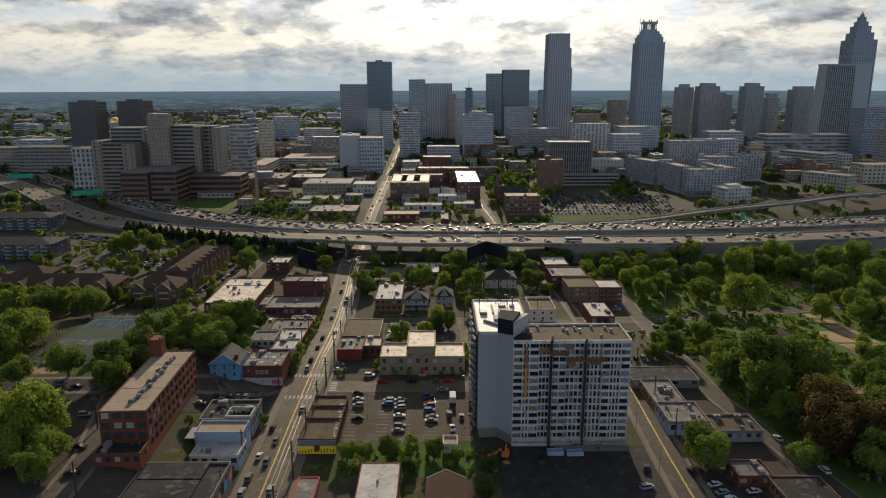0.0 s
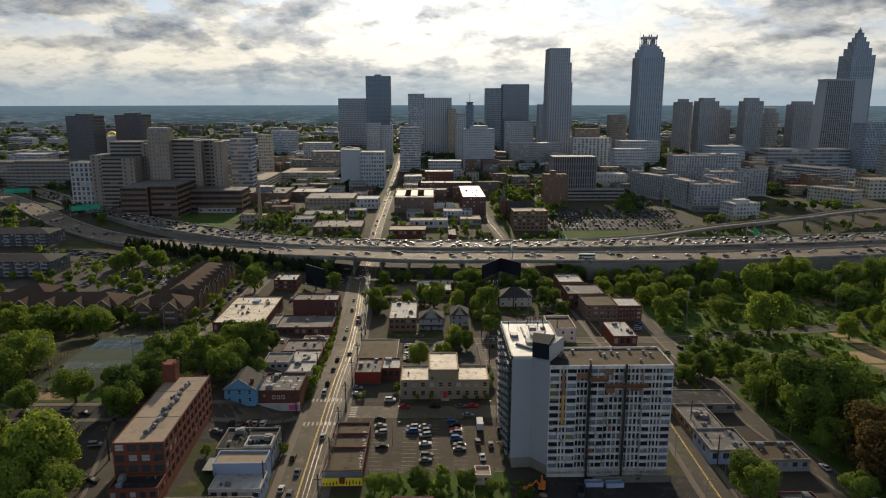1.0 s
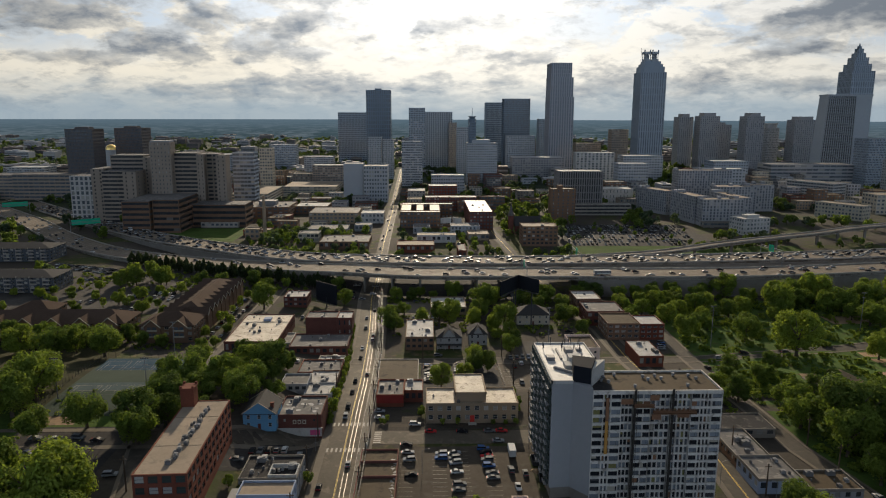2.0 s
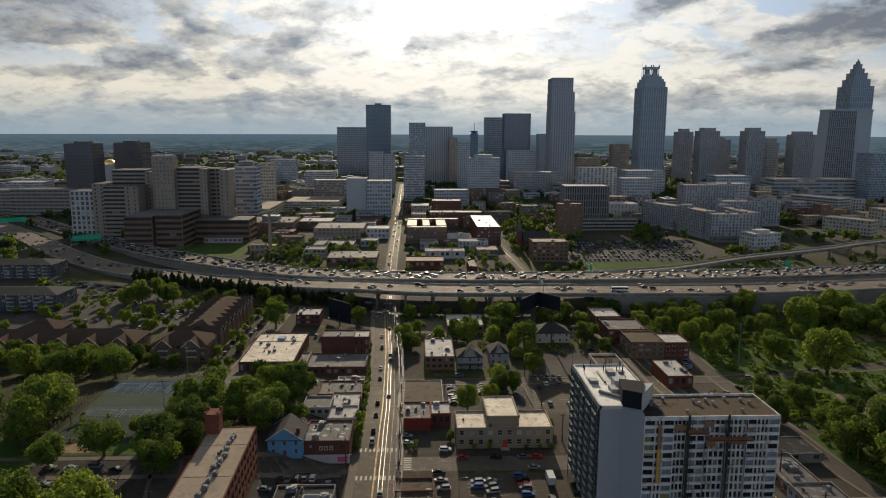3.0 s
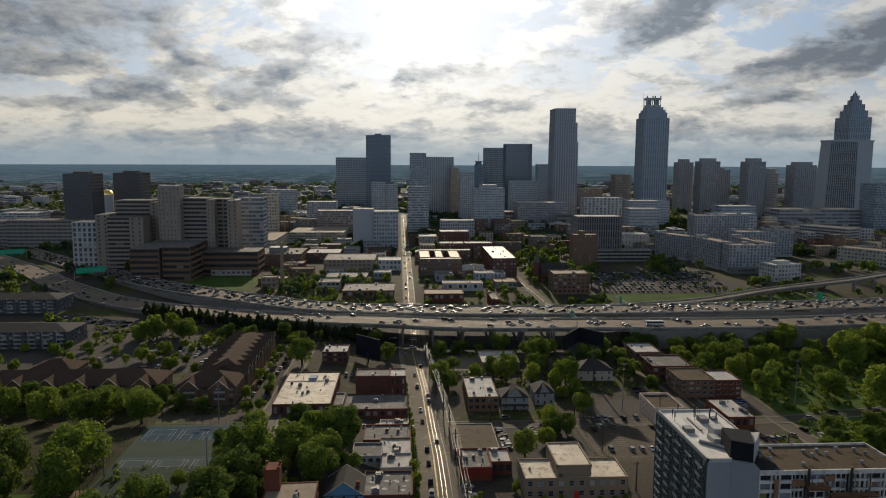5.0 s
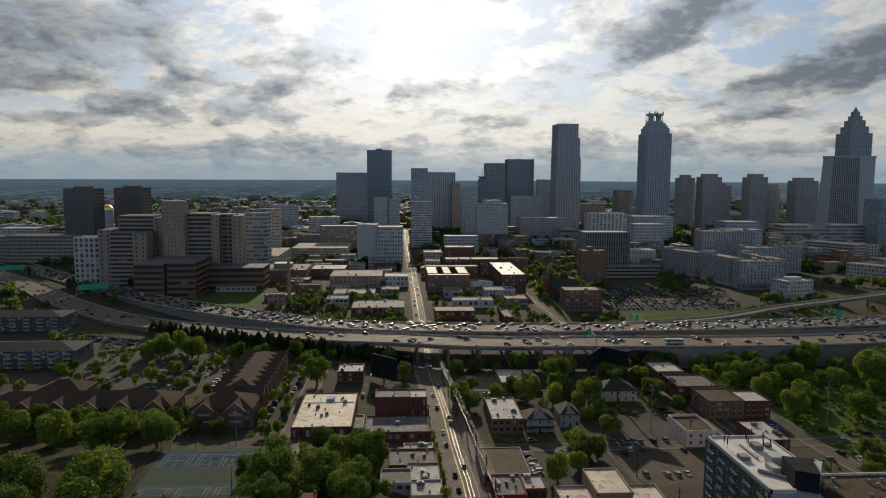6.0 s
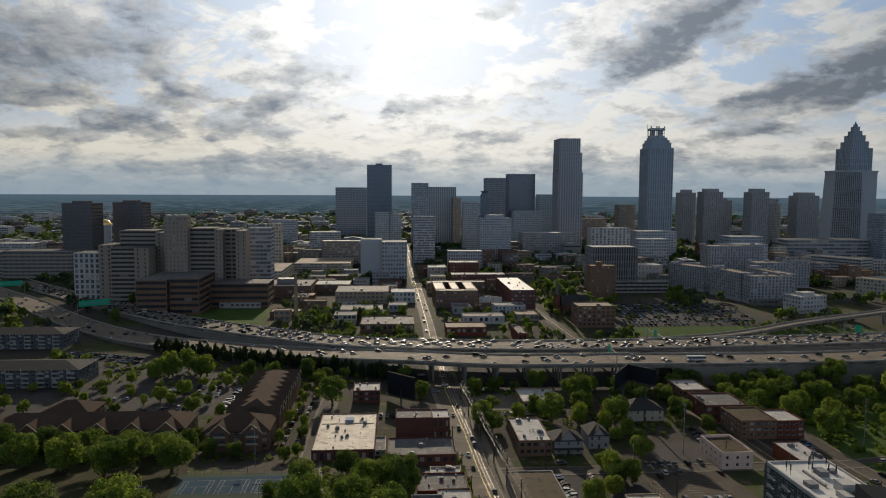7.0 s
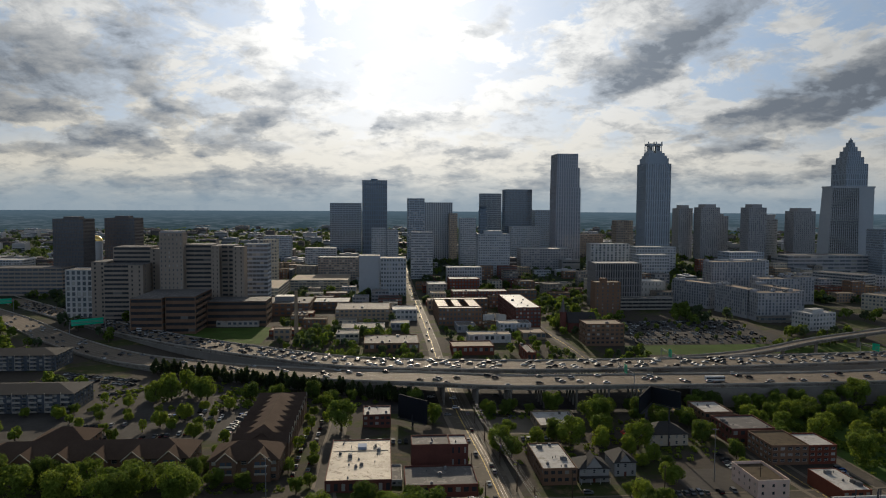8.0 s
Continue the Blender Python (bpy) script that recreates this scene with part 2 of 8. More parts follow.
GROUND = ground_material()
FAR = distance_material()
ASPHALT = surface("asphalt", (0.088, 0.075, 0.058), rough=0.82, spec=0.06, vary=0.3, grain=0.5, stain=0.06, dirt=(0.13, 0.108, 0.082))
STREET = surface("street_asphalt", (0.06, 0.053, 0.044), rough=0.88, spec=0.08, vary=0.3, grain=0.5, stain=0.06, dirt=(0.085, 0.073, 0.058))
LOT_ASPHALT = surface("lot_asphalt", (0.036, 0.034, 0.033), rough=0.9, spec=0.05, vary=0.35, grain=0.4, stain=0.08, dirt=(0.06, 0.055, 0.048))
ROAD_CONCRETE = surface("road_concrete", (0.14, 0.114, 0.088), rough=0.85, spec=0.06, vary=0.25, grain=0.3, stain=0.03, dirt=(0.105, 0.086, 0.067))
LOT_PALE = surface("pale_lot_asphalt", (0.06, 0.055, 0.05), rough=0.9, spec=0.05, vary=0.35, grain=0.4, stain=0.08, dirt=(0.055, 0.05, 0.045))
# Warm tone of sunlit lots put into the asphalt colour.
LOT_WARM = surface("sunny_lot_asphalt", (0.06, 0.049, 0.038), rough=0.9, spec=0.06, vary=0.3, grain=0.4, stain=0.08, dirt=(0.07, 0.06, 0.048))
PAVING = surface("paving", (0.125, 0.106, 0.083), rough=0.9, vary=0.22, grain=0.8, stain=0.08, dirt=(0.13, 0.112, 0.09))
CONCRETE = surface("concrete", (0.29, 0.262, 0.225), vary=0.2, grain=0.4, stain=0.05, dirt=(0.2, 0.178, 0.15))
DARK_CONCRETE = surface("weathered_concrete", (0.18, 0.162, 0.138), vary=0.25, grain=0.3, stain=0.06)
PAINT_WHITE = surface("road_paint", (0.22, 0.2, 0.17), rough=0.6, vary=0.25, grain=1.5)
PAINT_YELLOW = surface("yellow_paint", (0.6, 0.42, 0.09), rough=0.6, vary=0.25, grain=1.5)
RAIL_STEEL = surface("rail_steel", (0.26, 0.235, 0.205), rough=0.55, metal=1.0)
BRICK_RED = surface("red_brick", (0.135, 0.045, 0.028), rough=0.9, vary=0.3, grain=2.0, stain=0.12, bump=0.2)
BRICK_DARK = surface("dark_brick", (0.11, 0.045, 0.035), rough=0.9, vary=0.3, grain=2.0, stain=0.12)
BRICK_TAN = surface("tan_brick", (0.24, 0.182, 0.125), rough=0.9, vary=0.2, grain=2.0, stain=0.1)
BRICK_BROWN = surface("brown_brick", (0.15, 0.092, 0.06), rough=0.9, vary=0.25, grain=2.0, stain=0.1)
STUCCO_WHITE = surface("white_stucco", (0.38, 0.37, 0.345), vary=0.14, grain=0.6, stain=0.06, dirt=(0.29, 0.28, 0.26))
STUCCO_CREAM = surface("cream_stucco", (0.36, 0.32, 0.25), vary=0.15, grain=0.6, stain=0.06)
STUCCO_GREY = surface("grey_stucco", (0.25, 0.252, 0.258), vary=0.08, grain=0.5, stain=0.03)
STUCCO_PINK = surface("pink_stucco", (0.55, 0.42, 0.35), vary=0.14, grain=0.6, stain=0.08)
PANEL_BLUE = surface("blue_grey_wall", (0.25, 0.29, 0.37), vary=0.12, grain=0.6, stain=0.06)
TURQUOISE = surface("blue_siding", (0.10, 0.24, 0.38), vary=0.15, grain=2.0, stain=0.1)
ROOF_WHITE = surface("white_roof", (0.37, 0.355, 0.335), spec=0.045, rough=0.78, vary=0.3, grain=0.5, stain=0.12, dirt=(0.23, 0.21, 0.185))
ROOF_CREAM = surface("cream_gravel_roof", (0.44, 0.38, 0.30), rough=0.72, spec=0.12, vary=0.38, grain=0.6, stain=0.12, dirt=(0.2, 0.165, 0.125))
ROOF_TAN = surface("tan_gravel_roof", (0.25, 0.20, 0.15), spec=0.04, rough=0.8, vary=0.2, grain=0.6, stain=0.08, dirt=(0.19, 0.155, 0.12))
ROOF_GREY = surface("grey_roof", (0.115, 0.108, 0.104), spec=0.045, rough=0.78, vary=0.28, grain=0.4, stain=0.1, dirt=(0.21, 0.195, 0.178))
ROOF_BLACK = surface("tar_roof", (0.03, 0.029, 0.03), spec=0.03, rough=0.8, vary=0.35, grain=0.5, stain=0.1, dirt=(0.085, 0.08, 0.075))
ROOF_BROWN = surface("brown_gravel_roof", (0.078, 0.06, 0.04), spec=0.03, rough=0.8, vary=0.25, grain=0.8, stain=0.08, dirt=(0.045, 0.036, 0.026))
SHINGLE = surface("brown_shingles", (0.07, 0.048, 0.036), rough=0.95, spec=0.03, vary=0.25, grain=1.2, stain=0.1, bump=0.3)
SHINGLE_GREY = surface("grey_shingles", (0.045, 0.043, 0.042), spec=0.045, rough=0.78, vary=0.25, grain=1.2, stain=0.1)
WOOD_WHITE = surface("white_clapboard", (0.26, 0.255, 0.245), vary=0.14, grain=1.5, stain=0.1)
METAL_GREY = surface("galvanised_metal", (0.17, 0.17, 0.172), rough=0.65, metal=0.15, vary=0.3, own=0.7)
METAL_DARK = surface("dark_metal", (0.045, 0.045, 0.05), rough=0.5, vary=0.2)
POLE_WOOD = surface("pole_wood", (0.07, 0.052, 0.038), vary=0.25, grain=1.0)
BARK = surface("bark", (0.10, 0.078, 0.058), vary=0.3, grain=3.0)
SOIL = surface("bare_soil", (0.24, 0.165, 0.10), rough=0.95, spec=0.05, vary=0.28, grain=0.5, stain=0.06, dirt=(0.17, 0.13, 0.085))
LAWN = surface("rough_grass", (0.053, 0.088, 0.021), rough=0.95, spec=0.03, vary=0.45, grain=0.6, stain=0.06, dirt=(0.06, 0.066, 0.025))
# Dark base colour: shade over the sports field put into the turf.
TURF = surface("shaded_turf", (0.034, 0.034, 0.018), rough=0.95, spec=0.03, vary=0.4, grain=0.5, stain=0.06, dirt=(0.05, 0.042, 0.026))
COURT_BLUE = surface("court_blue", (0.035, 0.062, 0.085), rough=0.95, spec=0.03, vary=0.15, grain=0.4, stain=0.06)
COURT_GREEN = surface("court_green", (0.045, 0.058, 0.045), rough=0.95, spec=0.03, vary=0.15, grain=0.4, stain=0.06)
SIGN_GREEN = surface("sign_green", (0.02, 0.36, 0.20), rough=0.5, vary=0.08)
SIGN_BLACK = surface("sign_back", (0.014, 0.016, 0.02), rough=0.9, spec=0.05, vary=0.15)
GLASS = glass_material("window_glass", (0.035, 0.042, 0.05))
# GLASS_FAR, GLASS_BLUE and GLASS_DARK: distance haze put in as paler, bluer panes.
GLASS_FAR = glass_material("haze_tinted_glass", (0.09, 0.107, 0.122), rough=0.2, light=0.2)
GLASS_BLUE = glass_material("blue_tower_glass", (0.08, 0.105, 0.135), rough=0.14, light=0.05, blinds=(0.1, 0.12, 0.14))
GLASS_WARD = glass_material("ward_glass", (0.022, 0.026, 0.03), rough=0.3, light=0.06, blinds=(0.12, 0.11, 0.1), gloss=0.3)
GLASS_DARK = glass_material("dark_tower_glass", (0.09, 0.108, 0.13), rough=0.12, light=0.08, blinds=(0.1, 0.1, 0.1))
# Stone, granite, grey, dark and brown tower colours carry distance haze as blue-grey.
TOWER_STONE = surface("hazed_pale_stone", (0.31, 0.325, 0.335), vary=0.1, grain=0.2, stain=0.02)
TOWER_GRANITE = surface("hazed_pink_granite", (0.265, 0.265, 0.28), vary=0.1, grain=0.2, stain=0.02)
TOWER_GREY = surface("hazed_grey_cladding", (0.25, 0.285, 0.32), vary=0.1, grain=0.2, stain=0.02)
TOWER_DARK = surface("hazed_dark_cladding", (0.115, 0.15, 0.19), rough=0.6, vary=0.12, grain=0.2, stain=0.02)
TOWER_TAN = surface("tan_tower_concrete", (0.245, 0.2, 0.158), vary=0.1, grain=0.2, stain=0.02)
TOWER_SLAB = surface("dark_brown_cladding", (0.10, 0.092, 0.09), rough=0.8, vary=0.12, grain=0.2, stain=0.02)
TOWER_FIN = surface("grey_fin_cladding", (0.2, 0.19, 0.185), rough=0.8, vary=0.12, grain=0.2, stain=0.02)
TOWER_BROWN = surface("hazed_brown_concrete", (0.265, 0.263, 0.268), vary=0.1, grain=0.2, stain=0.02)


# ---- building blocks ----
def ease(a, b, v):
    t = min(1.0, max(0.0, (v - a) / (b - a)))
    return t * t * (3 - 2 * t)


def gz(x, y):
    """The height of the land: a rise in the near west, a shallow dip before the highway, a ridge downtown, low hills far off."""
    z = -5.0 * ease(290, 380, y) * (0.3 + 0.7 * ease(-140, -40, x)) * (1 - ease(580, 700, y))
    z += 9.5 * ease(-61, -96, x) * (1 - ease(300, 400, y))
    far = math.hypot(x, y)
    return z + 8.0 * ease(900, 1500, y) + 12.0 * ease(2200, 3000, far)


def lay(x, y):
    """Lays a spot of the level plan onto the western rise: the higher the land, the nearer it lies to the near end. Returns x, y and the shrink."""
    px, py, k = x, y, 1.0
    if x < -50 and y < 410:
        for _ in range(6):
            k = 1 - 9.5 * ease(-61, -96, px) * (1 - ease(300, 400, py)) / 121
            px, py = -12 + (x + 12) * k, 19 + (y - 19) * k
    return px, py, k


def lay_box(x0, x1, y0, y1):
    """A rectangle of the level plan, laid onto the rise about its middle."""
    x, y, k = lay((x0 + x1) / 2, (y0 + y1) / 2)
    w, d = (x1 - x0) / 2 * k, (y1 - y0) / 2 * k
    return x - w, x + w, y - d, y + d, k


class Shape:
    """Collects the faces of one mesh."""

    def __init__(self):
        self.v, self.f, self.m, self.known = [], [], [], {}

    def face(self, *pts, m=0):
        a = len(self.v)
        self.v += [tuple(p) for p in pts]
        self.f.append(tuple(range(a, a + len(pts))))
        self.m.append(m)
        return self

    def knit(self, *pts, m=0):
        """A face that shares its corners with its neighbours."""
        ids = []
        for p in pts:
            key = (round(p[0], 3), round(p[1], 3), round(p[2], 3))
            if key not in self.known:
                self.known[key] = len(self.v)
                self.v.append(tuple(p))
            ids.append(self.known[key])
        self.f.append(tuple(ids))
        self.m.append(m)
        return self

    def box(self, x0, x1, y0, y1, z0, z1, m=0):
        a = len(self.v)
        self.v += [(x0, y0, z0), (x1, y0, z0), (x1, y1, z0), (x0, y1, z0), (x0, y0, z1), (x1, y0, z1), (x1, y1, z1), (x0, y1, z1)]
        self.f += [(a + i, a + j, a + k, a + l) for i, j, k, l in
                   ((3, 2, 1, 0), (4, 5, 6, 7), (0, 1, 5, 4), (1, 2, 6, 5), (2, 3, 7, 6), (3, 0, 4, 7))]
        self.m += [m] * 6
        return self

    def prism(self, outline, z0, z1, m=0):
        a, k = len(self.v), len(outline)
        self.v += [(x, y, z0) for x, y in outline] + [(x, y, z1) for x, y in outline]
        self.f += [tuple(range(a + k - 1, a - 1, -1)), tuple(range(a + k, a + 2 * k))]
        self.f += [(a + i, a + (i + 1) % k, a + k + (i + 1) % k, a + k + i) for i in range(k)]
        self.m += [m] * (k + 2)
        return self

    def tube(self, p, q, r0, r1, sides=7, m=0):
        p, q = Vector(p), Vector(q)
        w = (q - p).normalized()
        u = w.orthogonal().normalized()
        v = w.cross(u)
        a = len(self.v)
        for c, r in ((p, r0), (q, r1)):
            for i in range(sides):
                t = 2 * math.pi * i / sides
                self.v.append(tuple(c + u * (r * math.cos(t)) + v * (r * math.sin(t))))
        self.f += [(a + i, a + (i + 1) % sides, a + sides + (i + 1) % sides, a + sides + i) for i in range(sides)]
        self.f += [tuple(range(a + sides - 1, a - 1, -1)), tuple(range(a + sides, a + 2 * sides))]
        self.m += [m] * (sides + 2)
        return self

    def mesh(self, name, *materials):
        data = bpy.data.meshes.new(name)
        data.from_pydata(self.v, [], self.f)
        for material in materials:
            data.materials.append(material)
        if len(materials) > 1:
            data.polygons.foreach_set("material_index", self.m)
        data.update()
        return data


def part(name, shape, material, parent=None, label="", kind="", at=None):
    """One mesh object, under a thing or a part. shape: a Shape or ready mesh data."""
    if isinstance(shape, Shape):
        shape = shape.mesh(name, *(material if isinstance(material, tuple) else (material,)))
    ob = new(name, shape)
    if parent is not None:
        ob.parent = parent
    if at is not None:
        ob.matrix_basis = at
    return tagged(ob, label, kind=kind)


def thing(name, x, y, label, category, rot=0.0, group="", kind="", z=None):
    ob = new(name)
    ob.empty_display_size = 0.5
    ob.matrix_basis = pose(x, y, gz(x, y) if z is None else z, 0, 0, rot)
    return tagged(ob, label, category, group, kind)


def setting(name, shape, material, label, category):
    return tagged(part(name, shape, material), label, category, kind="structure")


# ---- the land ----
def make_ground():
    xs = sorted({*range(-200, -55, 3), *range(-400, 401, 20), *range(-1200, 1201, 80), *range(-4800, 4801, 400)})
    ys = sorted({*range(180, 411, 3), *range(0, 761, 20), *range(760, 1601, 70), *range(-1200, 4801, 300), 4900})
    shape = Shape()
    shape.v = [(x, y, gz(x, y)) for y in ys for x in xs]
    w = len(xs)
    shape.f = [(j * w + i, j * w + i + 1, (j + 1) * w + i + 1, (j + 1) * w + i) for j in range(len(ys) - 1) for i in range(w - 1)]
    setting("ground", shape, GROUND, "patchy grass, bare soil and worn paving of a town", "ground")


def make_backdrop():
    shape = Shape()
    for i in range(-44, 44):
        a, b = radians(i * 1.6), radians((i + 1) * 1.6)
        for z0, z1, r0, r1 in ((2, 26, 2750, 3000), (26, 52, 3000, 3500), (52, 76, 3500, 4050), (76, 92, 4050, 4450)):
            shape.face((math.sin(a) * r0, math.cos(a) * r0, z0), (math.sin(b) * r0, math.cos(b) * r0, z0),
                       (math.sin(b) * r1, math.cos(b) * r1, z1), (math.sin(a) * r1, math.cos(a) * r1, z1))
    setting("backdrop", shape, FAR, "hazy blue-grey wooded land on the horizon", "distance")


def sheet(line, left, right, lift, step=4.0):
    """A strip draped on the land along a line of (x, y): from left to right metres beside it, lift above."""
    pts, run = [], []
    for (x0, y0), (x1, y1) in zip(line, line[1:]):
        k = max(1, int(math.hypot(x1 - x0, y1 - y0) / step))
        pts += [(x0 + (x1 - x0) * i / k, y0 + (y1 - y0) * i / k) for i in range(k)]
    pts.append(line[-1])
    for i, (x, y) in enumerate(pts):
        xa, ya = pts[max(0, i - 1)]
        xb, yb = pts[min(len(pts) - 1, i + 1)]
        n = math.hypot(xb - xa, yb - ya)
        run.append((x, y, (yb - ya) / n, -(xb - xa) / n))
    shape = Shape()
    for (x, y, u, v), (p, q, s, t) in zip(run, run[1:]):
        base = [(x + u * left, y + v * left), (x + u * right, y + v * right), (p + s * right, q + t * right), (p + s * left, q + t * left)]
        shape.face(*[(a, b, gz(a, b) + lift) for a, b in base])
    return shape


def area(name, x0, x1, y0, y1, material, label, category, lift=0.03):
    """A flat lot or lawn draped on the land."""
    pace = 3 if x0 < -56 and y0 < 400 else 10
    shape, k, l = Shape(), max(1, int((x1 - x0) / pace)), max(1, int((y1 - y0) / pace))
    lift += 0.06 if pace == 3 else 0.0
    for i in range(k):
        for j in range(l):
            a, b = x0 + (x1 - x0) * i / k, x0 + (x1 - x0) * (i + 1) / k
            c, d = y0 + (y1 - y0) * j / l, y0 + (y1 - y0) * (j + 1) / l
            spots = [lay(*p) for p in ((a, c), (b, c), (b, d), (a, d))]
            shape.face(*[(p, q, gz(p, q) + lift) for p, q, _ in spots])
    return setting(name, shape, material, label, category)


AVENUE = [(-49, 150), (-50, 240), (-50.5, 330), (-53, 420), (-57, 490), (-59, 640), (-61, 890), (-64, 1210), (-67, 1500)]
SIDE_AVENUE = [(81, 150), (82, 215), (84, 275), (86, 345), (84, 420), (76, 480), (66, 560), (52, 700), (44, 900)]
PARK_STREET = [(134, 150), (124, 215), (116, 260), (114.5, 310), (117, 365), (118, 430), (120, 480)]
CROSS_STREET = [lay(x, y)[:2] for x, y in ((-300, 274), (-180, 274), (-130, 274), (-100, 274), (-82, 273), (-64, 273), (20, 272), (60, 276))]
SLOPE_STREET = [(-60, 368), (20, 368), (118, 368), (150, 374), (210, 385), (290, 408), (420, 450)]
WEST_STREET = [lay(x, y)[:2] for x, y in ((-128, 290), (-127, 335), (-127, 380), (-126, 430), (-124, 530))]
LANE_STREET = [lay(x, y)[:2] for x, y in ((-108, 150), (-112, 215), (-124, 262), (-130, 285))]


def make_roads():
    make_ground()
    make_backdrop()
    for line, half, name, label in ((AVENUE, 7.2, "road", "long straight asphalt avenue with tram rails, shining in low sun"),
                                    (SIDE_AVENUE, 4.8, "road", "two-lane asphalt street beside the apartment tower"),
                                    (PARK_STREET, 3.6, "road", "narrow shaded asphalt street beside the park"),
                                    (CROSS_STREET, 5.5, "road", "asphalt cross street with marked crossings"),
                                    (SLOPE_STREET, 4.0, "road", "quiet asphalt street behind the parking lots"),
                                    (WEST_STREET, 4.0, "road", "asphalt street beside the flat-roofed brick hall"),
                                    (LANE_STREET, 4.0, "road", "asphalt lane beside the brick warehouse")):
        if line is AVENUE:
            setting("road", sheet(line[5:], -5.4, 5.4, 0.05), ASPHALT, "straight avenue running on into downtown", "road")
            line = line[:6]
        setting(name, sheet(line, -half, half, 0.05 if half == 7.2 else 0.05 if line is AVENUE else 0.042 if half > 5 else 0.036), ASPHALT if half > 5 else STREET, label, "road")
        for s in (-1, 1):
            a, b = sorted((s * half, s * (half + (2.4 if half > 5 else 1.9 if half > 4 else 1.1))))
            setting("pavement", sheet(line[:6], a, b, 0.17), PAVING, "worn concrete pavement along the street", "pavement")
            setting("kerb", sheet(line[:6], *sorted((s * (half - 0.22), s * half)), 0.19), PAVING, "worn concrete kerb", "kerb")
    marks = thing("road_marking", 0, 0, "worn yellow and white lane lines on the avenue", "marking", kind="structure", z=0.0)
    for off, material in ((-0.55, PAINT_YELLOW), (-0.25, PAINT_YELLOW), (4.7, PAINT_WHITE)):
        part("line", sheet(AVENUE, off - 0.07, off + 0.07, 0.15), material, marks)
    for off in (-0.15, 0.15):
        part("line", sheet(SIDE_AVENUE, off - 0.07, off + 0.07, 0.052), PAINT_YELLOW, marks)
    rails = thing("tram_track", 0, 0, "pair of steel tram rails set in the avenue", "track", kind="structure", z=0.0)
    for off in (1.3, 2.75):
        part("rail", sheet(AVENUE[:6], off - 0.08, off + 0.08, 0.17), RAIL_STEEL, rails)
    cross = thing("crosswalk", 0, 0, "faded white bars of crosswalks at the junction", "marking", kind="structure", z=0.0)
    for y in (262.5, 284.0):
        for i in range(9):
            x = -57 + i * 1.65
            part("bar", Shape().box(x, x + 0.7, y - 1.5, y + 1.5, gz(x, y) + 0.05, gz(x, y) + 0.066), PAINT_WHITE, cross)
    for x in (-62.5, -39.0):
        for i in range(6):
            y = 268 + i * 1.7
            part("bar", Shape().box(x - 1.4, x + 1.4, y, y + 0.7, gz(x, y) + 0.05, gz(x, y) + 0.066), PAINT_WHITE, cross)


make_roads()


# ---- the elevated highway ----
def highway_line(keys):
    """Points along a smooth line through the keys (x, y, z)."""
    out = []
    for i in range(len(keys) - 1):
        p0, p1, p2, p3 = (Vector(keys[max(0, min(len(keys) - 1, i + k))]) for k in (-1, 0, 1, 2))
        for s in range(6):
            t = s / 6
            out.append(tuple(0.5 * ((2 * p1) + (p2 - p0) * t + (2 * p0 - 5 * p1 + 4 * p2 - p3) * t * t + (3 * p1 - p0 - 3 * p2 + p3) * t ** 3)))
    return out + [tuple(keys[-1])]


def across(line, left, right, low, high):
    """A bar along the line between two offsets to its right and two heights over it."""
    ring = []
    for i, (x, y, z) in enumerate(line):
        xa, ya, _ = line[max(0, i - 1)]
        xb, yb, _ = line[min(len(line) - 1, i + 1)]
        n = math.hypot(xb - xa, yb - ya)
        u, v = (yb - ya) / n, -(xb - xa) / n
        bottom = gz(x, y) - 1 - z if low is None else low
        ring.append([(x + u * left, y + v * left, z + bottom), (x + u * right, y + v * right, z + bottom),
                     (x + u * right, y + v * right, z + high), (x + u * left, y + v * left, z + high)])
    shape = Shape()
    for a, b in zip(ring, ring[1:]):
        for k in range(4):
            shape.face(a[k], a[(k + 1) % 4], b[(k + 1) % 4], b[k])
    shape.face(*ring[0]).face(*ring[-1])
    return shape


# the near roadway (right side of the line faces the camera) and the far one
NEAR_KEYS = [(-660, 1020, 0.5), (-480, 832, 0.6), (-385, 720, 0.8), (-300, 637, 1.2), (-215, 586, 3), (-130, 545, 7), (-75, 526, 9), (-20, 514, 9), (60, 512, 9), (140, 510, 9), (215, 512, 9), (300, 523, 9), (420, 545, 9), (700, 600, 9)]
FAR_KEYS = [(-610, 1040, 0.5), (-445, 862, 1), (-345, 757, 3), (-262, 672, 6), (-170, 600, 8.5), (-110, 570, 9), (-15, 557, 9), (75, 556, 9), (180, 561, 9), (300, 572, 9), (420, 592, 9), (700, 645, 9)]
RAMP_KEYS = [(75, 567, 8), (172, 592, 8), (255, 634, 9), (354, 671, 11), (420, 702, 12), (600, 770, 12)]
NEAR_LINE, FAR_LINE, RAMP_LINE = highway_line(NEAR_KEYS), highway_line(FAR_KEYS), highway_line(RAMP_KEYS)


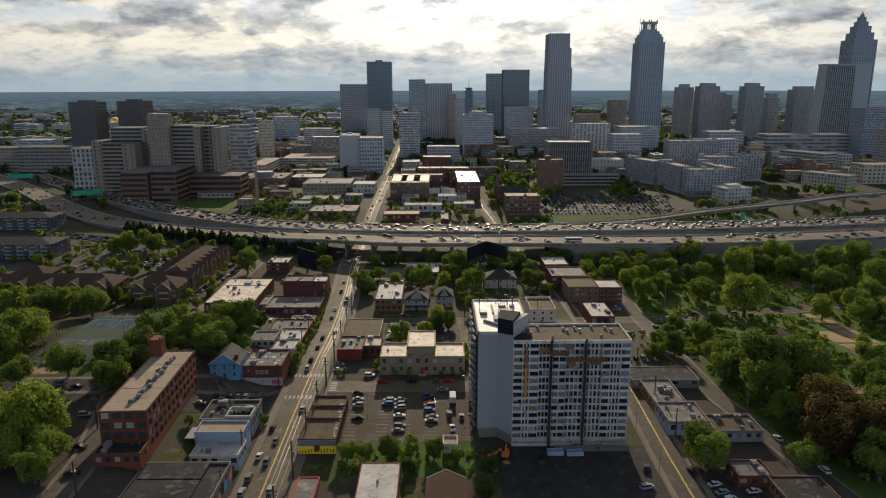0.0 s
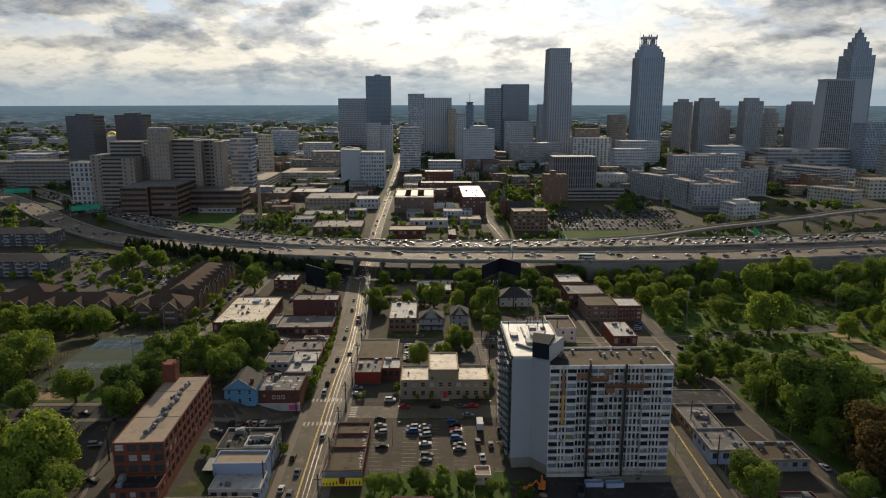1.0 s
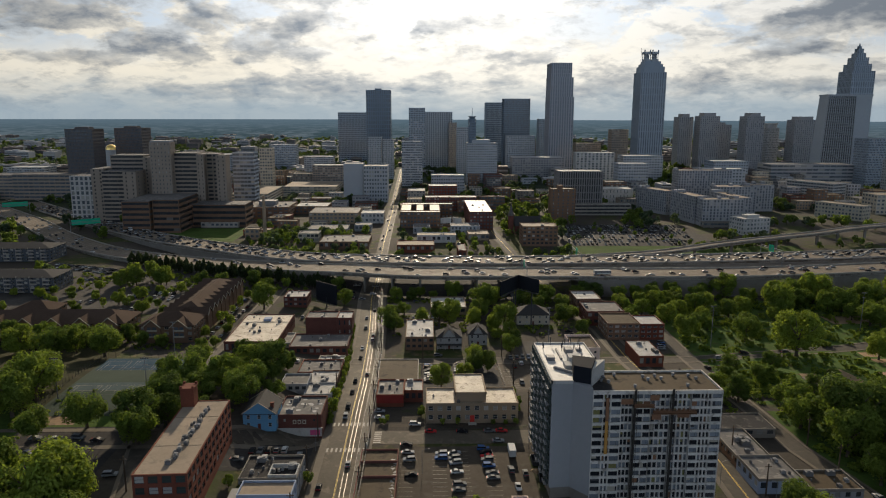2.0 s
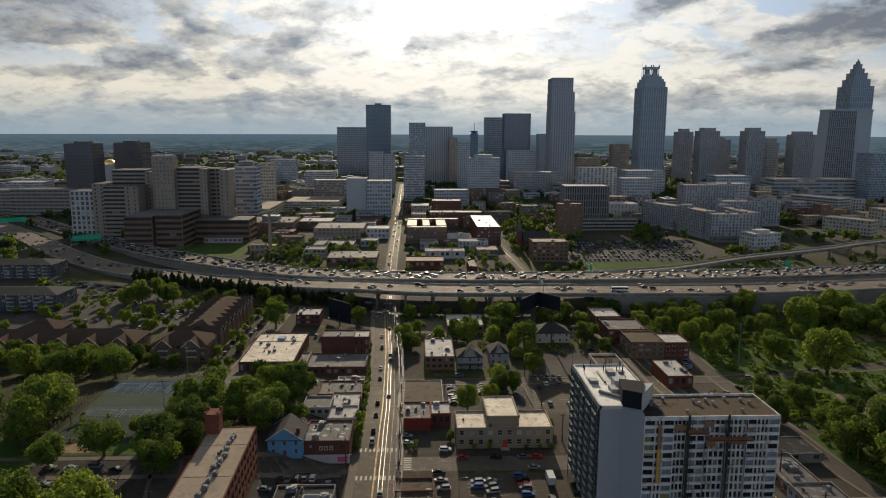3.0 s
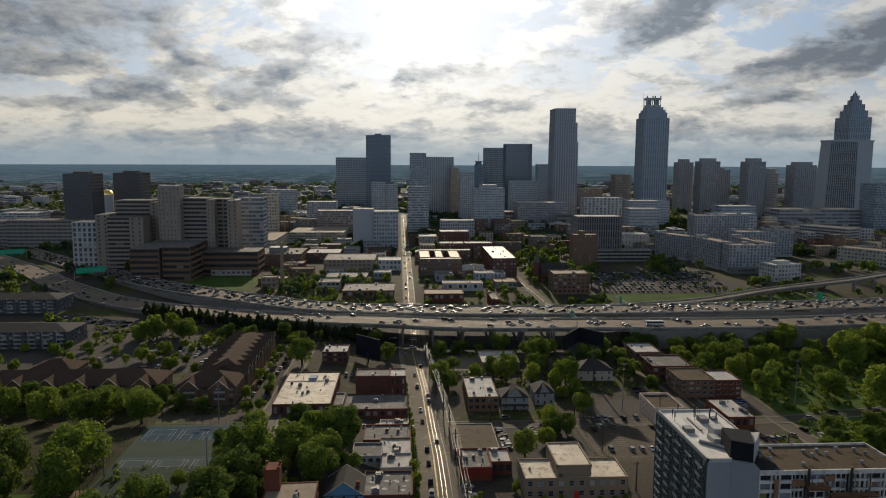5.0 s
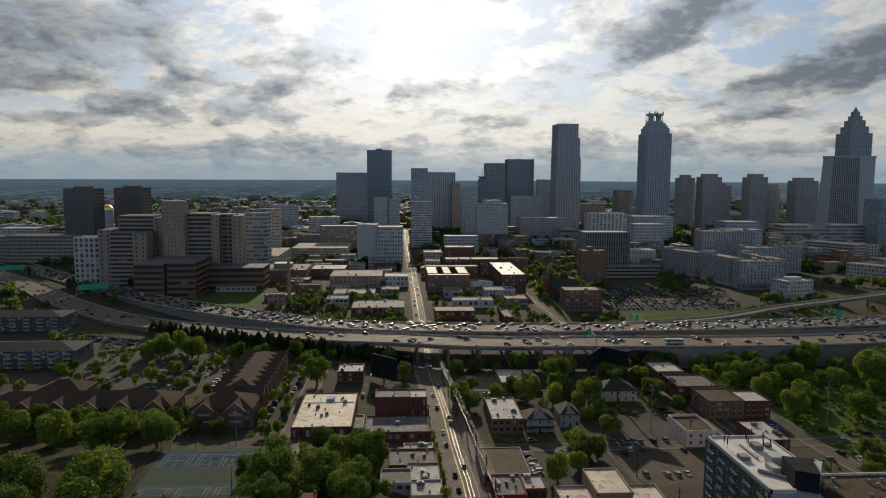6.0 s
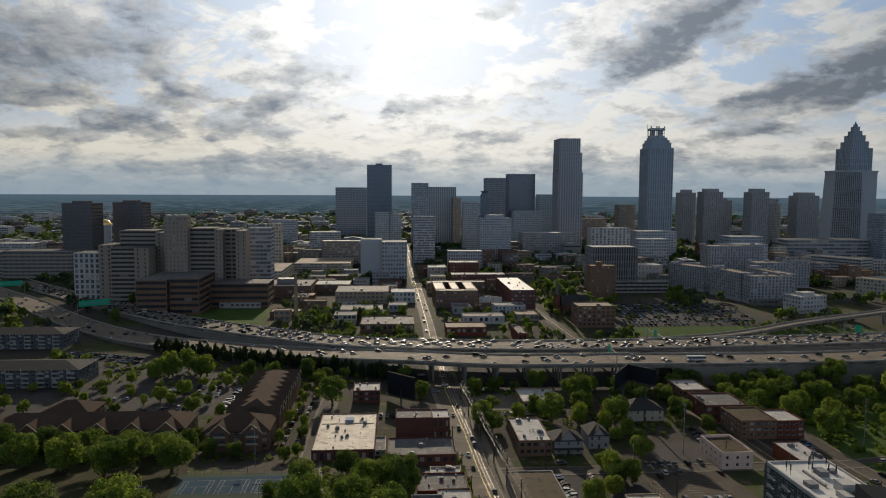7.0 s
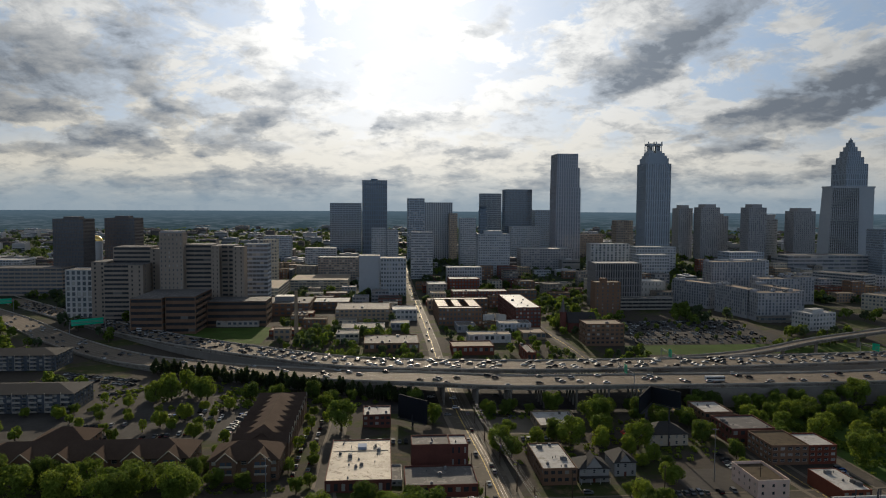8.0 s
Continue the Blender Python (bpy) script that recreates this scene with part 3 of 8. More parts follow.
def make_highway():
    for line, half, label in ((NEAR_LINE, 14.0, "elevated concrete highway roadway full of cars, nearer carriageway"),
                              (FAR_LINE, 14.5, "elevated concrete highway roadway full of cars, farther carriageway"),
                              (RAMP_LINE, 5.0, "curving concrete highway ramp")):
        road = thing("highway", 0, 0, label, "highway", kind="structure", z=0.0)
        part("deck", across(line, -half, half, -1.6, 0.0), ROAD_CONCRETE, road)
        for s in (-1, 1):
            a, b = sorted((s * half, s * (half - 0.4)))
            part("barrier", across(line, a, b, -1.9, 1.0), CONCRETE, road)
        for k in range(1, int(half * 2 / 3.7)):
            off = -half + k * half * 2 / int(half * 2 / 3.7)
            part("lane_line", across(line, off - 0.1, off + 0.1, 0.0, 0.015), PAINT_WHITE, road)
        # solid embankments on both sides of the open bridge
        west = [p for p in line if p[0] < -95]
        east = [p for p in line if p[0] > 75]
        for piece in (west, east):
            if len(piece) > 2 and line is not RAMP_LINE:
                part("retaining_wall", across(piece, half - 1.2, half - 0.5, None, -1.2), DARK_CONCRETE, road)
                part("retaining_wall", across(piece, -half + 0.5, -half + 1.2, None, -1.2), DARK_CONCRETE, road)
        if line is RAMP_LINE:
            for p in line[6::3]:
                part("pier", Shape().box(p[0] - 1, p[0] + 1, p[1] - 1, p[1] + 1, gz(p[0], p[1]) - 1, p[2] - 1.2), DARK_CONCRETE, road)
            continue
        # bents under the bridge: columns and a cap
        for x in range(-84, 76, 20):
            y = min(line, key=lambda p: abs(p[0] - x))[1]
            bent = Shape().box(x - 0.7, x + 0.7, y - half + 1, y + half - 1, 6.2, 7.4)
            for k in range(4):
                c = y - half + 3 + k * (2 * half - 6) / 3
                bent.tube((x, c, gz(x, c) - 1), (x, c, 6.3), 0.65, 0.65, 10)
            part("bent", bent, DARK_CONCRETE, road)
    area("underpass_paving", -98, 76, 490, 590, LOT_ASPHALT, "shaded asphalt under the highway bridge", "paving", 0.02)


make_highway()


# ---- buildings ----
def facade(wall, panes, spots, length, z0, z1, storeys, bays, pier, band, depth, place):
    """One sheet of wall with an opening, reveals and a pane in each bay of each storey. place(u, n, z): a point u along the face, n out of it."""
    storey, bay = (z1 - z0) / storeys, length / bays
    pw, bh = pier * bay, band * storey
    us, zs, ends = [-length / 2], [z0], (0.0 if pier else 0.6)
    for i in range(bays):
        us += [-length / 2 + i * bay + max(pw / 2, ends if i == 0 else 0), -length / 2 + (i + 1) * bay - max(pw / 2, ends if i == bays - 1 else 0)]
    for k in range(storeys):
        zs += [z0 + k * storey + bh * 0.7, z0 + (k + 1) * storey - bh * 0.3]
    us.append(length / 2)
    zs.append(z1)
    for b in range(len(zs) - 1):
        for a in range(len(us) - 1):
            u0, u1, q0, q1 = us[a], us[a + 1], zs[b], zs[b + 1]
            if u1 - u0 < 1e-4 or q1 - q0 < 1e-4:
                continue
            if a % 2 == 0 or b % 2 == 0:
                wall.knit(place(u0, 0, q0), place(u1, 0, q0), place(u1, 0, q1), place(u0, 0, q1))
                continue
            rim, deep = [(u0, q0), (u1, q0), (u1, q1), (u0, q1)], -depth
            for (p, q), (r, s) in zip(rim, rim[1:] + rim[:1]):
                wall.knit(place(p, 0, q), place(p, deep, q), place(r, deep, s), place(r, 0, s))
            if spots is not None:
                spots.append((place((u0 + u1) / 2, deep + 0.06, (q0 + q1) / 2), u1 - u0, q1 - q0))
            else:
                panes.face(place(u0, deep + 0.01, q0), place(u1, deep + 0.01, q0), place(u1, deep + 0.01, q1), place(u0, deep + 0.01, q1))


WINDOW_MESHES, FOOTPRINTS = {}, []


def window_mesh(w, h, frame_mat, glass):
    """A sash window: frame, middle rail and mullion before one pane; faces -y."""
    key = (round(w, 1), round(h, 1), frame_mat.name, glass.name)
    if key not in WINDOW_MESHES:
        s = Shape().face((-w / 2, 0, -h / 2), (w / 2, 0, -h / 2), (w / 2, 0, h / 2), (-w / 2, 0, h / 2), m=1)
        t = min(0.09, w * 0.08)
        s.box(-w / 2, -w / 2 + t, -0.06, 0, -h / 2, h / 2).box(w / 2 - t, w / 2, -0.06, 0, -h / 2, h / 2)
        s.box(-w / 2, w / 2, -0.09, 0, -h / 2, -h / 2 + t).box(-w / 2, w / 2, -0.05, 0, -t / 2, t / 2)
        WINDOW_MESHES[key] = s.mesh("window", frame_mat, glass)
    return WINDOW_MESHES[key]


def roof_unit_mesh(w, d, h):
    s = Shape().box(-w / 2, w / 2, -d / 2, d / 2, 0.15, h).box(-w / 2 - 0.05, w / 2 + 0.05, -d / 2 - 0.05, d / 2 + 0.05, 0, 0.16)
    s.tube((0, 0, h), (0, 0, h + 0.18), min(w, d) * 0.36, min(w, d) * 0.34, 10)
    return s.mesh("air_conditioner", METAL_GREY)


UNITS = [roof_unit_mesh(1.6, 1.2, 1.1), roof_unit_mesh(2.6, 1.8, 1.5), roof_unit_mesh(0.7, 0.7, 0.8), roof_unit_mesh(3.4, 2.2, 1.8)]
VENT = Shape().tube((0, 0, 0), (0, 0, 0.7), 0.18, 0.18, 8).tube((0, 0, 0.7), (0, 0, 0.95), 0.34, 0.2, 8).mesh("vent", METAL_GREY)


def roof_clutter(parent, x0, x1, y0, y1, z, units, seed):
    rnd = random.Random(seed)
    for i in range(units):
        at = pose(rnd.uniform(x0 + 1.5, x1 - 1.5), rnd.uniform(y0 + 1.5, y1 - 1.5), z, 0, 0, rnd.choice((0, 90)))
        part("vent" if i % 3 == 2 else "air_conditioner", VENT if i % 3 == 2 else rnd.choice(UNITS[:3]), None, parent, at=at)


def building(name, x0, x1, y0, y1, top, storeys, bays, wall, roof, label, category="building", side=None, pier=0.4, band=0.5, proud=0.22,
             glass=None, base=None, parapet=0.7, singles=False, units=0, rot=0.0, group="", frame_mat=None, plain="", z=None, trim=None):
    """A flat-roofed building on a rectangle. top: height of its roof over the datum; storeys and bays: of windows;
    singles: each window a part of its own; plain: faces without windows, of S N E W."""
    x0, x1, y0, y1, shrink = lay_box(x0, x1, y0, y1)
    cx, cy = (x0 + x1) / 2, (y0 + y1) / 2
    w, d = x1 - x0, y1 - y0
    if shrink < 1:
        top = gz(cx, cy) + top * shrink
    ground = gz(cx, cy) if z is None else z
    low = min(gz(a, b) for a in (x0, x1) for b in (y0, y1)) - ground - 0.6 if z is None else -0.5
    h = top - ground
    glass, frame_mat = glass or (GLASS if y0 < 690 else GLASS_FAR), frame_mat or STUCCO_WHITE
    home = thing(name, cx, cy, label, category, rot, group, z=ground)
    side = side or max(1, round(bays * d / w))
    body, panes, spots = Shape(), Shape(), ([] if singles else None)
    p = proud
    start = 0.5 if base is None else base
    faces = (("S", w, bays, lambda u, n, q: (u, -d / 2 - n, q), 0), ("E", d, side, lambda u, n, q: (w / 2 + n, u, q), 90),
             ("N", w, bays, lambda u, n, q: (-u, d / 2 + n, q), 180), ("W", d, side, lambda u, n, q: (-w / 2 - n, -u, q), -90))
    for letter, length, k, place, turn in faces:
        body.knit(place(-length / 2, 0, low), place(length / 2, 0, low), place(length / 2, 0, start), place(-length / 2, 0, start))
        if letter in plain or letter == "N":
            body.knit(place(-length / 2, 0, start), place(length / 2, 0, start), place(length / 2, 0, h), place(-length / 2, 0, h))
            continue
        mine = [] if singles else None
        facade(body, panes, mine, length, start, h, storeys, k, pier, band, p, place)
        for (sx, sy, sz), ww, wh in mine or ():
            part("window", window_mesh(ww, wh, frame_mat, glass), None, home, at=pose(sx, sy, sz, 0, 0, turn))
    t = 0.3
    rim = Shape()
    rim.box(-w / 2 - 0.05, w / 2 + 0.05, -d / 2 - 0.05, -d / 2 + t, h - 0.3, h + parapet).box(-w / 2 - 0.05, w / 2 + 0.05, d / 2 - t, d / 2 + 0.05, h - 0.3, h + parapet)
    rim.box(-w / 2 - 0.05, -w / 2 + t, -d / 2 + t, d / 2 - t, h - 0.3, h + parapet).box(w / 2 - t, w / 2 + 0.05, -d / 2 + t, d / 2 - t, h - 0.3, h + parapet)
    part("wall", body, wall, home)
    part("parapet", rim, trim or wall, home)
    part("roof", Shape().box(-w / 2 + t, w / 2 - t, -d / 2 + t, d / 2 - t, h - 0.2, h + 0.05), roof, home)
    if panes.f:
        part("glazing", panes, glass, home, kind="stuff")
    if units:
        roof_clutter(home, -w / 2 + t, w / 2 - t, -d / 2 + t, d / 2 - t, h + 0.05, units, x0 * 3 + y0)
    FOOTPRINTS.append((x0, x1, y0, y1))
    home["roof_height"] = h
    return home


def block_on(home, name, x0, x1, y0, y1, z0, z1, material, label=""):
    """A plain block on a building: a penthouse, a stair head, a step in its outline."""
    return part(name, Shape().box(x0, x1, y0, y1, z0, z1).box(x0 - 0.1, x1 + 0.1, y0 - 0.1, y1 + 0.1, z1, z1 + 0.25), material, home, label)


# -- downtown towers --
def make_downtown():
    for x0, x1, y0 in ((-539, -500, 1056), (-504, -462, 1138)):
        t = building("government_tower", x0, x1, y0, y0 + 38, 98, 20, 20, TOWER_SLAB, ROOF_GREY, "square dark government office tower with flat roof", "tower", pier=0.35, band=0.35, glass=GLASS_DARK, proud=0.4, group="twin dark towers")
        block_on(t, "penthouse", -10, 10, -8, 8, 98 - gz(x0, y0), 101 - gz(x0, y0), TOWER_SLAB)
    dome = thing("capitol_dome", -560, 1250, "gilded dome on a pale stone drum", "dome", z=0)
    part("drum", Shape().tube((0, 0, 0), (0, 0, 60), 9, 9, 20), TOWER_STONE, dome)
    cap = Shape()
    for k in range(8):
        a, b = radians(k * 11.25), radians((k + 1) * 11.25)
        cap.tube((0, 0, 60 + 9 * math.sin(a)), (0, 0, 60 + 9 * math.sin(b)), 9 * math.cos(a), max(0.3, 9 * math.cos(b)), 20)
    part("cap", cap, surface("gold_leaf", (0.9, 0.62, 0.2), rough=0.25, metal=1.0), dome, "shining gold cap")
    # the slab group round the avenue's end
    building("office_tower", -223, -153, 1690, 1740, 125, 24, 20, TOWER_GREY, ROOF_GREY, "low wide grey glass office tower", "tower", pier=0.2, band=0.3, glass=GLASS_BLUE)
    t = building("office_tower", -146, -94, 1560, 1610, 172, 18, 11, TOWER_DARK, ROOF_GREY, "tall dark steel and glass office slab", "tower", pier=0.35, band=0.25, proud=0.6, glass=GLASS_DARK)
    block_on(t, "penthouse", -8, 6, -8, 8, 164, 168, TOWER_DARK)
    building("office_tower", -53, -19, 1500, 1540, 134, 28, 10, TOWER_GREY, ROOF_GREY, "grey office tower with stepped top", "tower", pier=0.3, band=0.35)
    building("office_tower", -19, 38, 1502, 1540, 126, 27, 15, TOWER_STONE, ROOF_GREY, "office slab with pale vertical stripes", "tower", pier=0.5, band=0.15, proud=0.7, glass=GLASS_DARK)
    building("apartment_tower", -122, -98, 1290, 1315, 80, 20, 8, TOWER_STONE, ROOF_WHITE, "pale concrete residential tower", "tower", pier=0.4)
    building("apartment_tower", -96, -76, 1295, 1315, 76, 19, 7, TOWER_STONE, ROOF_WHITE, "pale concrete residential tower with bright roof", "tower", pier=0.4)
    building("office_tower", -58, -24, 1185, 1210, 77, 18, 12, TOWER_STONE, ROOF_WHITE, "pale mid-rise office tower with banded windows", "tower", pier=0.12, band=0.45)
    building("warehouse", -133, -106, 997, 1030, 53, 9, 1, TOWER_STONE, ROOF_GREY, "large blank white building", "building", plain="SW", side=6)
    building("office_building", -105, -72, 992, 1030, 50, 9, 9, TOWER_STONE, ROOF_GREY, "white office building with small square windows", "building")
    t = building("office_tower", 54, 66, 1212, 1226, 112, 24, 5, TOWER_DARK, ROOF_GREY, "slender dark tower under scaffolding with a mast", "tower", pier=0.4)
    part("crown", Shape().tube((0, 0, 104), (0, 0, 110), 8, 6, 8).tube((0, 0, 110), (0, 0, 114), 4, 7, 8).tube((0, 0, 114), (0, 0, 128), 0.5, 0.3, 6), TOWER_DARK, t)
    t = building("office_building", 50, 101, 1196, 1230, 74, 17, 14, TOWER_STONE, ROOF_GREY, "broad pale stone office building with dense windows", "building", pier=0.45, band=0.5)
    block_on(t, "penthouse", -16, 14, -10, 10, 70, 75, TOWER_STONE)
    building("office_tower", 43, 73, 1400, 1430, 96, 22, 8, TOWER_STONE, ROOF_GREY, "plain pale stone office tower", "tower")
    building("office_tower", 30, 46, 1480, 1500, 104, 24, 5, TOWER_TAN, ROOF_GREY, "slim tan stone tower", "tower")
    building("office_tower", 125, 172, 1700, 1740, 149, 32, 16, TOWER_GREY, ROOF_GREY, "grey-blue glass office slab", "tower", pier=0.15, band=0.25, glass=GLASS_BLUE)
    building("office_tower", 143, 197, 1480, 1520, 153, 34, 18, TOWER_DARK, ROOF_BLACK, "black glass office slab", "tower", pier=0.15, band=0.2, glass=GLASS_DARK)
    building("apartment_building", 141, 196, 1400, 1430, 80, 20, 16, TOWER_STONE, ROOF_WHITE, "pale apartment slab with rows of windows", "building")
    building("office_tower", 253, 294, 1700, 1740, 111, 24, 10, TOWER_GREY, ROOF_GREY, "grey office tower far behind", "tower")
    building("office_building", 140, 235, 1300, 1340, 44, 9, 20, TOWER_BROWN, ROOF_WHITE, "low brown office building", "building")
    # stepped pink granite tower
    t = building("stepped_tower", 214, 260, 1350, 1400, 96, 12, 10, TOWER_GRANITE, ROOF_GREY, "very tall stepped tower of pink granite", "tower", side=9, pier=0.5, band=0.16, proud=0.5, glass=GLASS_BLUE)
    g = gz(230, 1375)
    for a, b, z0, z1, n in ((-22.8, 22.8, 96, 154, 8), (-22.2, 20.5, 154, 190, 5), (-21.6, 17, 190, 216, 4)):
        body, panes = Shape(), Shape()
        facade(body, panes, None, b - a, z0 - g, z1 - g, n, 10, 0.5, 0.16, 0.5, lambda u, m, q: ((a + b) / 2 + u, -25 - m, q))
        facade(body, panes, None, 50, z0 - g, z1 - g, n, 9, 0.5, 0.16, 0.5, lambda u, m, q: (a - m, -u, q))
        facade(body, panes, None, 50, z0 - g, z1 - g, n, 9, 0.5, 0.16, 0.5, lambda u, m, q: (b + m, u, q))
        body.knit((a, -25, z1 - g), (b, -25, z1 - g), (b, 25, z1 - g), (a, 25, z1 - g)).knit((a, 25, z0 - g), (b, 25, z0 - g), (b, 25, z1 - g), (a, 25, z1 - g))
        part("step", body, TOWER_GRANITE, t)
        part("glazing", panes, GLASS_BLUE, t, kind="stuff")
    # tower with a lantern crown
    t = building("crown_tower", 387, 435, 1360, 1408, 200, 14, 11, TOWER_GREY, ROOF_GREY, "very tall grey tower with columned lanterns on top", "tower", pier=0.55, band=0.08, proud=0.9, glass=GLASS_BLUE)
    g = gz(411, 1384)
    for a, z0, z1 in ((23, 200, 211), (20, 211, 216), (16.5, 216, 221)):
        part("step", Shape().prism([(-a, -a * 0.6), (-a * 0.8, -a * 0.85), (a * 0.8, -a * 0.85), (a, -a * 0.6), (a, a * 0.6), (a * 0.8, a * 0.85), (-a * 0.8, a * 0.85), (-a, a * 0.6)], z0 - g, z1 - g), TOWER_GREY, t)
    for c in (-9, 6):
        lantern = Shape().box(c - 6, c + 6, -8, 8, 220 - g, 225 - g)
        lantern.box(c - 3.5, c + 3.5, -5, 5, 225 - g, 236 - g)
        lamp = part("lantern", lantern, TOWER_STONE, t)
        for i in range(4):
            for j in (-7, 7):
                part("column", Shape().tube((c - 5 + i * 3.3, j, 225 - g), (c - 5 + i * 3.3, j, 235 - g), 0.7, 0.7, 8), TOWER_STONE, lamp)
        part("cornice", Shape().box(c - 6.4, c + 6.4, -8.5, 8.5, 235 - g, 239 - g), TOWER_STONE, lamp)
        for i in (-5.4, 5.4):
            part("finial", Shape().box(c + i - 0.9, c + i + 0.9, -8, -6, 239 - g, 242.5 - g), TOWER_STONE, lamp)
    part("mast", Shape().tube((-19, 0, 208 - g), (-19, 0, 247 - g), 0.5, 0.2, 6), METAL_GREY, t)
    building("office_tower", 353, 386, 1421, 1450, 92, 18, 9, TOWER_TAN, ROOF_GREY, "brown masonry tower with stepped roof", "tower")
    building("office_building", 300, 352, 1500, 1530, 62, 12, 14, TOWER_TAN, ROOF_GREY, "old brown masonry office building", "building")
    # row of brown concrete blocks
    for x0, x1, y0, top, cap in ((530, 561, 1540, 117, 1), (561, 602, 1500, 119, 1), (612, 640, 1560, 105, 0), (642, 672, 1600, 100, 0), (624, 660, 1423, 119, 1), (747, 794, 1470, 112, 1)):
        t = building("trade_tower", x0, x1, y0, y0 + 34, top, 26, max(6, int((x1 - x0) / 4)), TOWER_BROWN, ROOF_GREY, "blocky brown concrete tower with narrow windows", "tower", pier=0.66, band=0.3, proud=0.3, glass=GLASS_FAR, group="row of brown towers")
        if cap:
            w = (x1 - x0) / 2 - 8
            block_on(t, "penthouse", -w, w, -14, 14, t["roof_height"], t["roof_height"] + 7, TOWER_BROWN)
    t = building("hotel_tower", 716, 741, 1520, 1550, 94, 24, 9, TOWER_STONE, ROOF_GREY, "pale tower with rounded open top", "tower")
    part("drum", Shape().tube((0, 0, 86), (0, 0, 95), 13, 13, 16).tube((0, 0, 95), (0, 0, 97), 15, 15, 16), TOWER_STONE, t)
    # the broad hotel with a sloping ribbed face
    t = thing("atrium_hotel", 745, 1315, "huge pale hotel slab with slanting ribbed face", "tower", z=gz(745, 1315))
    h = 150
    body = Shape()
    body.prism([(20, -15), (50, -15), (50, 15), (20, 15)], 0, h)
    part("wall", body, TOWER_STONE, t)
    slope = Shape()
    slope.face((-38, -19, 0), (20, -19, 0), (20, -15, h), (-31, -15, h)).face((-38, 19, 0), (-38, -19, 0), (-31, -15, h), (-31, 15, h)).face((-31, -15, h), (20, -15, h), (20, 15, h), (-31, 15, h))
    part("core", slope, glass_material("black_atrium_glass", (0.025, 0.03, 0.04), rough=0.3, light=0.0, gloss=0.15), t)
    part("side_wall", Shape().face((-38.1, 19, 0), (-38.1, -19, 0), (-31.1, -15, h), (-31.1, 15, h)), TOWER_STONE, t)
    for i in range(15):
        a = i / 14
        rib = Shape()
        xa, xb = -38 + 58 * a, -31 + 51 * a
        rib.face((xa - 0.75, -20.6, 0), (xa + 0.75, -20.6, 0), (xb + 0.75, -16.6, h), (xb - 0.75, -16.6, h))
        rib.face((xa - 0.75, -19.9, 0), (xa - 0.75, -18.9, 0), (xb - 0.75, -14.9, h), (xb - 0.75, -15.9, h))
        rib.face((xa + 0.75, -19.9, 0), (xa + 0.75, -18.9, 0), (xb + 0.75, -14.9, h), (xb + 0.75, -15.9, h))
        part("rib", rib, TOWER_STONE, t)
    for k in range(30):
        z = k * h / 30
        y = -19.3 + 4 * z / h
        part("balcony_band", Shape().box(-38 + 7 * z / h, 20, y, y + 0.4, z, z + 1.2), DARK_CONCRETE, t)
    part("coping", Shape().box(-32, 51, -16, 16, h, h + 3), TOWER_STONE, t)
    # the tallest: stepped top with a spire
    t = building("spire_tower", 847, 895, 1456, 1504, 190, 15, 10, TOWER_GREY, ROOF_GREY, "tallest tower, dark blue glass with notched stepped crown", "tower", pier=0.4, band=0.15, proud=0.8, glass=GLASS_BLUE)
    g = gz(871, 1480)
    for a, z0, z1 in ((24, 190, 211), (18.5, 211, 225), (14, 225, 238), (9.5, 238, 247), (6, 247, 256), (3, 256, 261)):
        body, panes = Shape(), Shape()
        facade(body, panes, None, 2 * a, z0 - g, z1 - g, 4, max(4, int(a // 2)), 0.4, 0.15, 0.6, lambda u, m, q: (u, -a - m, q))
        facade(body, panes, None, 2 * a, z0 - g, z1 - g, 4, max(4, int(a // 2)), 0.4, 0.15, 0.6, lambda u, m, q: (-a - m, -u, q))
        body.knit((-a, -a, z1 - g), (a, -a, z1 - g), (a, a, z1 - g), (-a, a, z1 - g)).knit((a, -a, z0 - g), (a, a, z0 - g), (a, a, z1 - g), (a, -a, z1 - g)).knit((-a, a, z0 - g), (a, a, z0 - g), (a, a, z1 - g), (-a, a, z1 - g))
        part("step", body, TOWER_GREY, t)
        part("glazing", panes, GLASS_BLUE, t, kind="stuff")
    part("spire", Shape().tube((0, 0, 261 - g), (0, 0, 267 - g), 2.6, 0.4, 8), TOWER_GREY, t)
    building("office_tower", 702, 740, 1150, 1190, 84, 20, 16, TOWER_GREY, ROOF_GREY, "grey slab with fine grid of windows", "tower", pier=0.3, band=0.35, proud=0.5)
    building("apartment_tower", 655, 720, 1000, 1040, 58, 14, 14, TOWER_BROWN, ROOF_GREY, "dark apartment slab with balconies", "tower")
    building("parking_garage", 560, 700, 1180, 1230, 40, 6, 14, TOWER_BROWN, ROOF_GREY, "low brown parking deck at the foot of the towers", "garage", pier=0.05, band=0.5)


make_downtown()


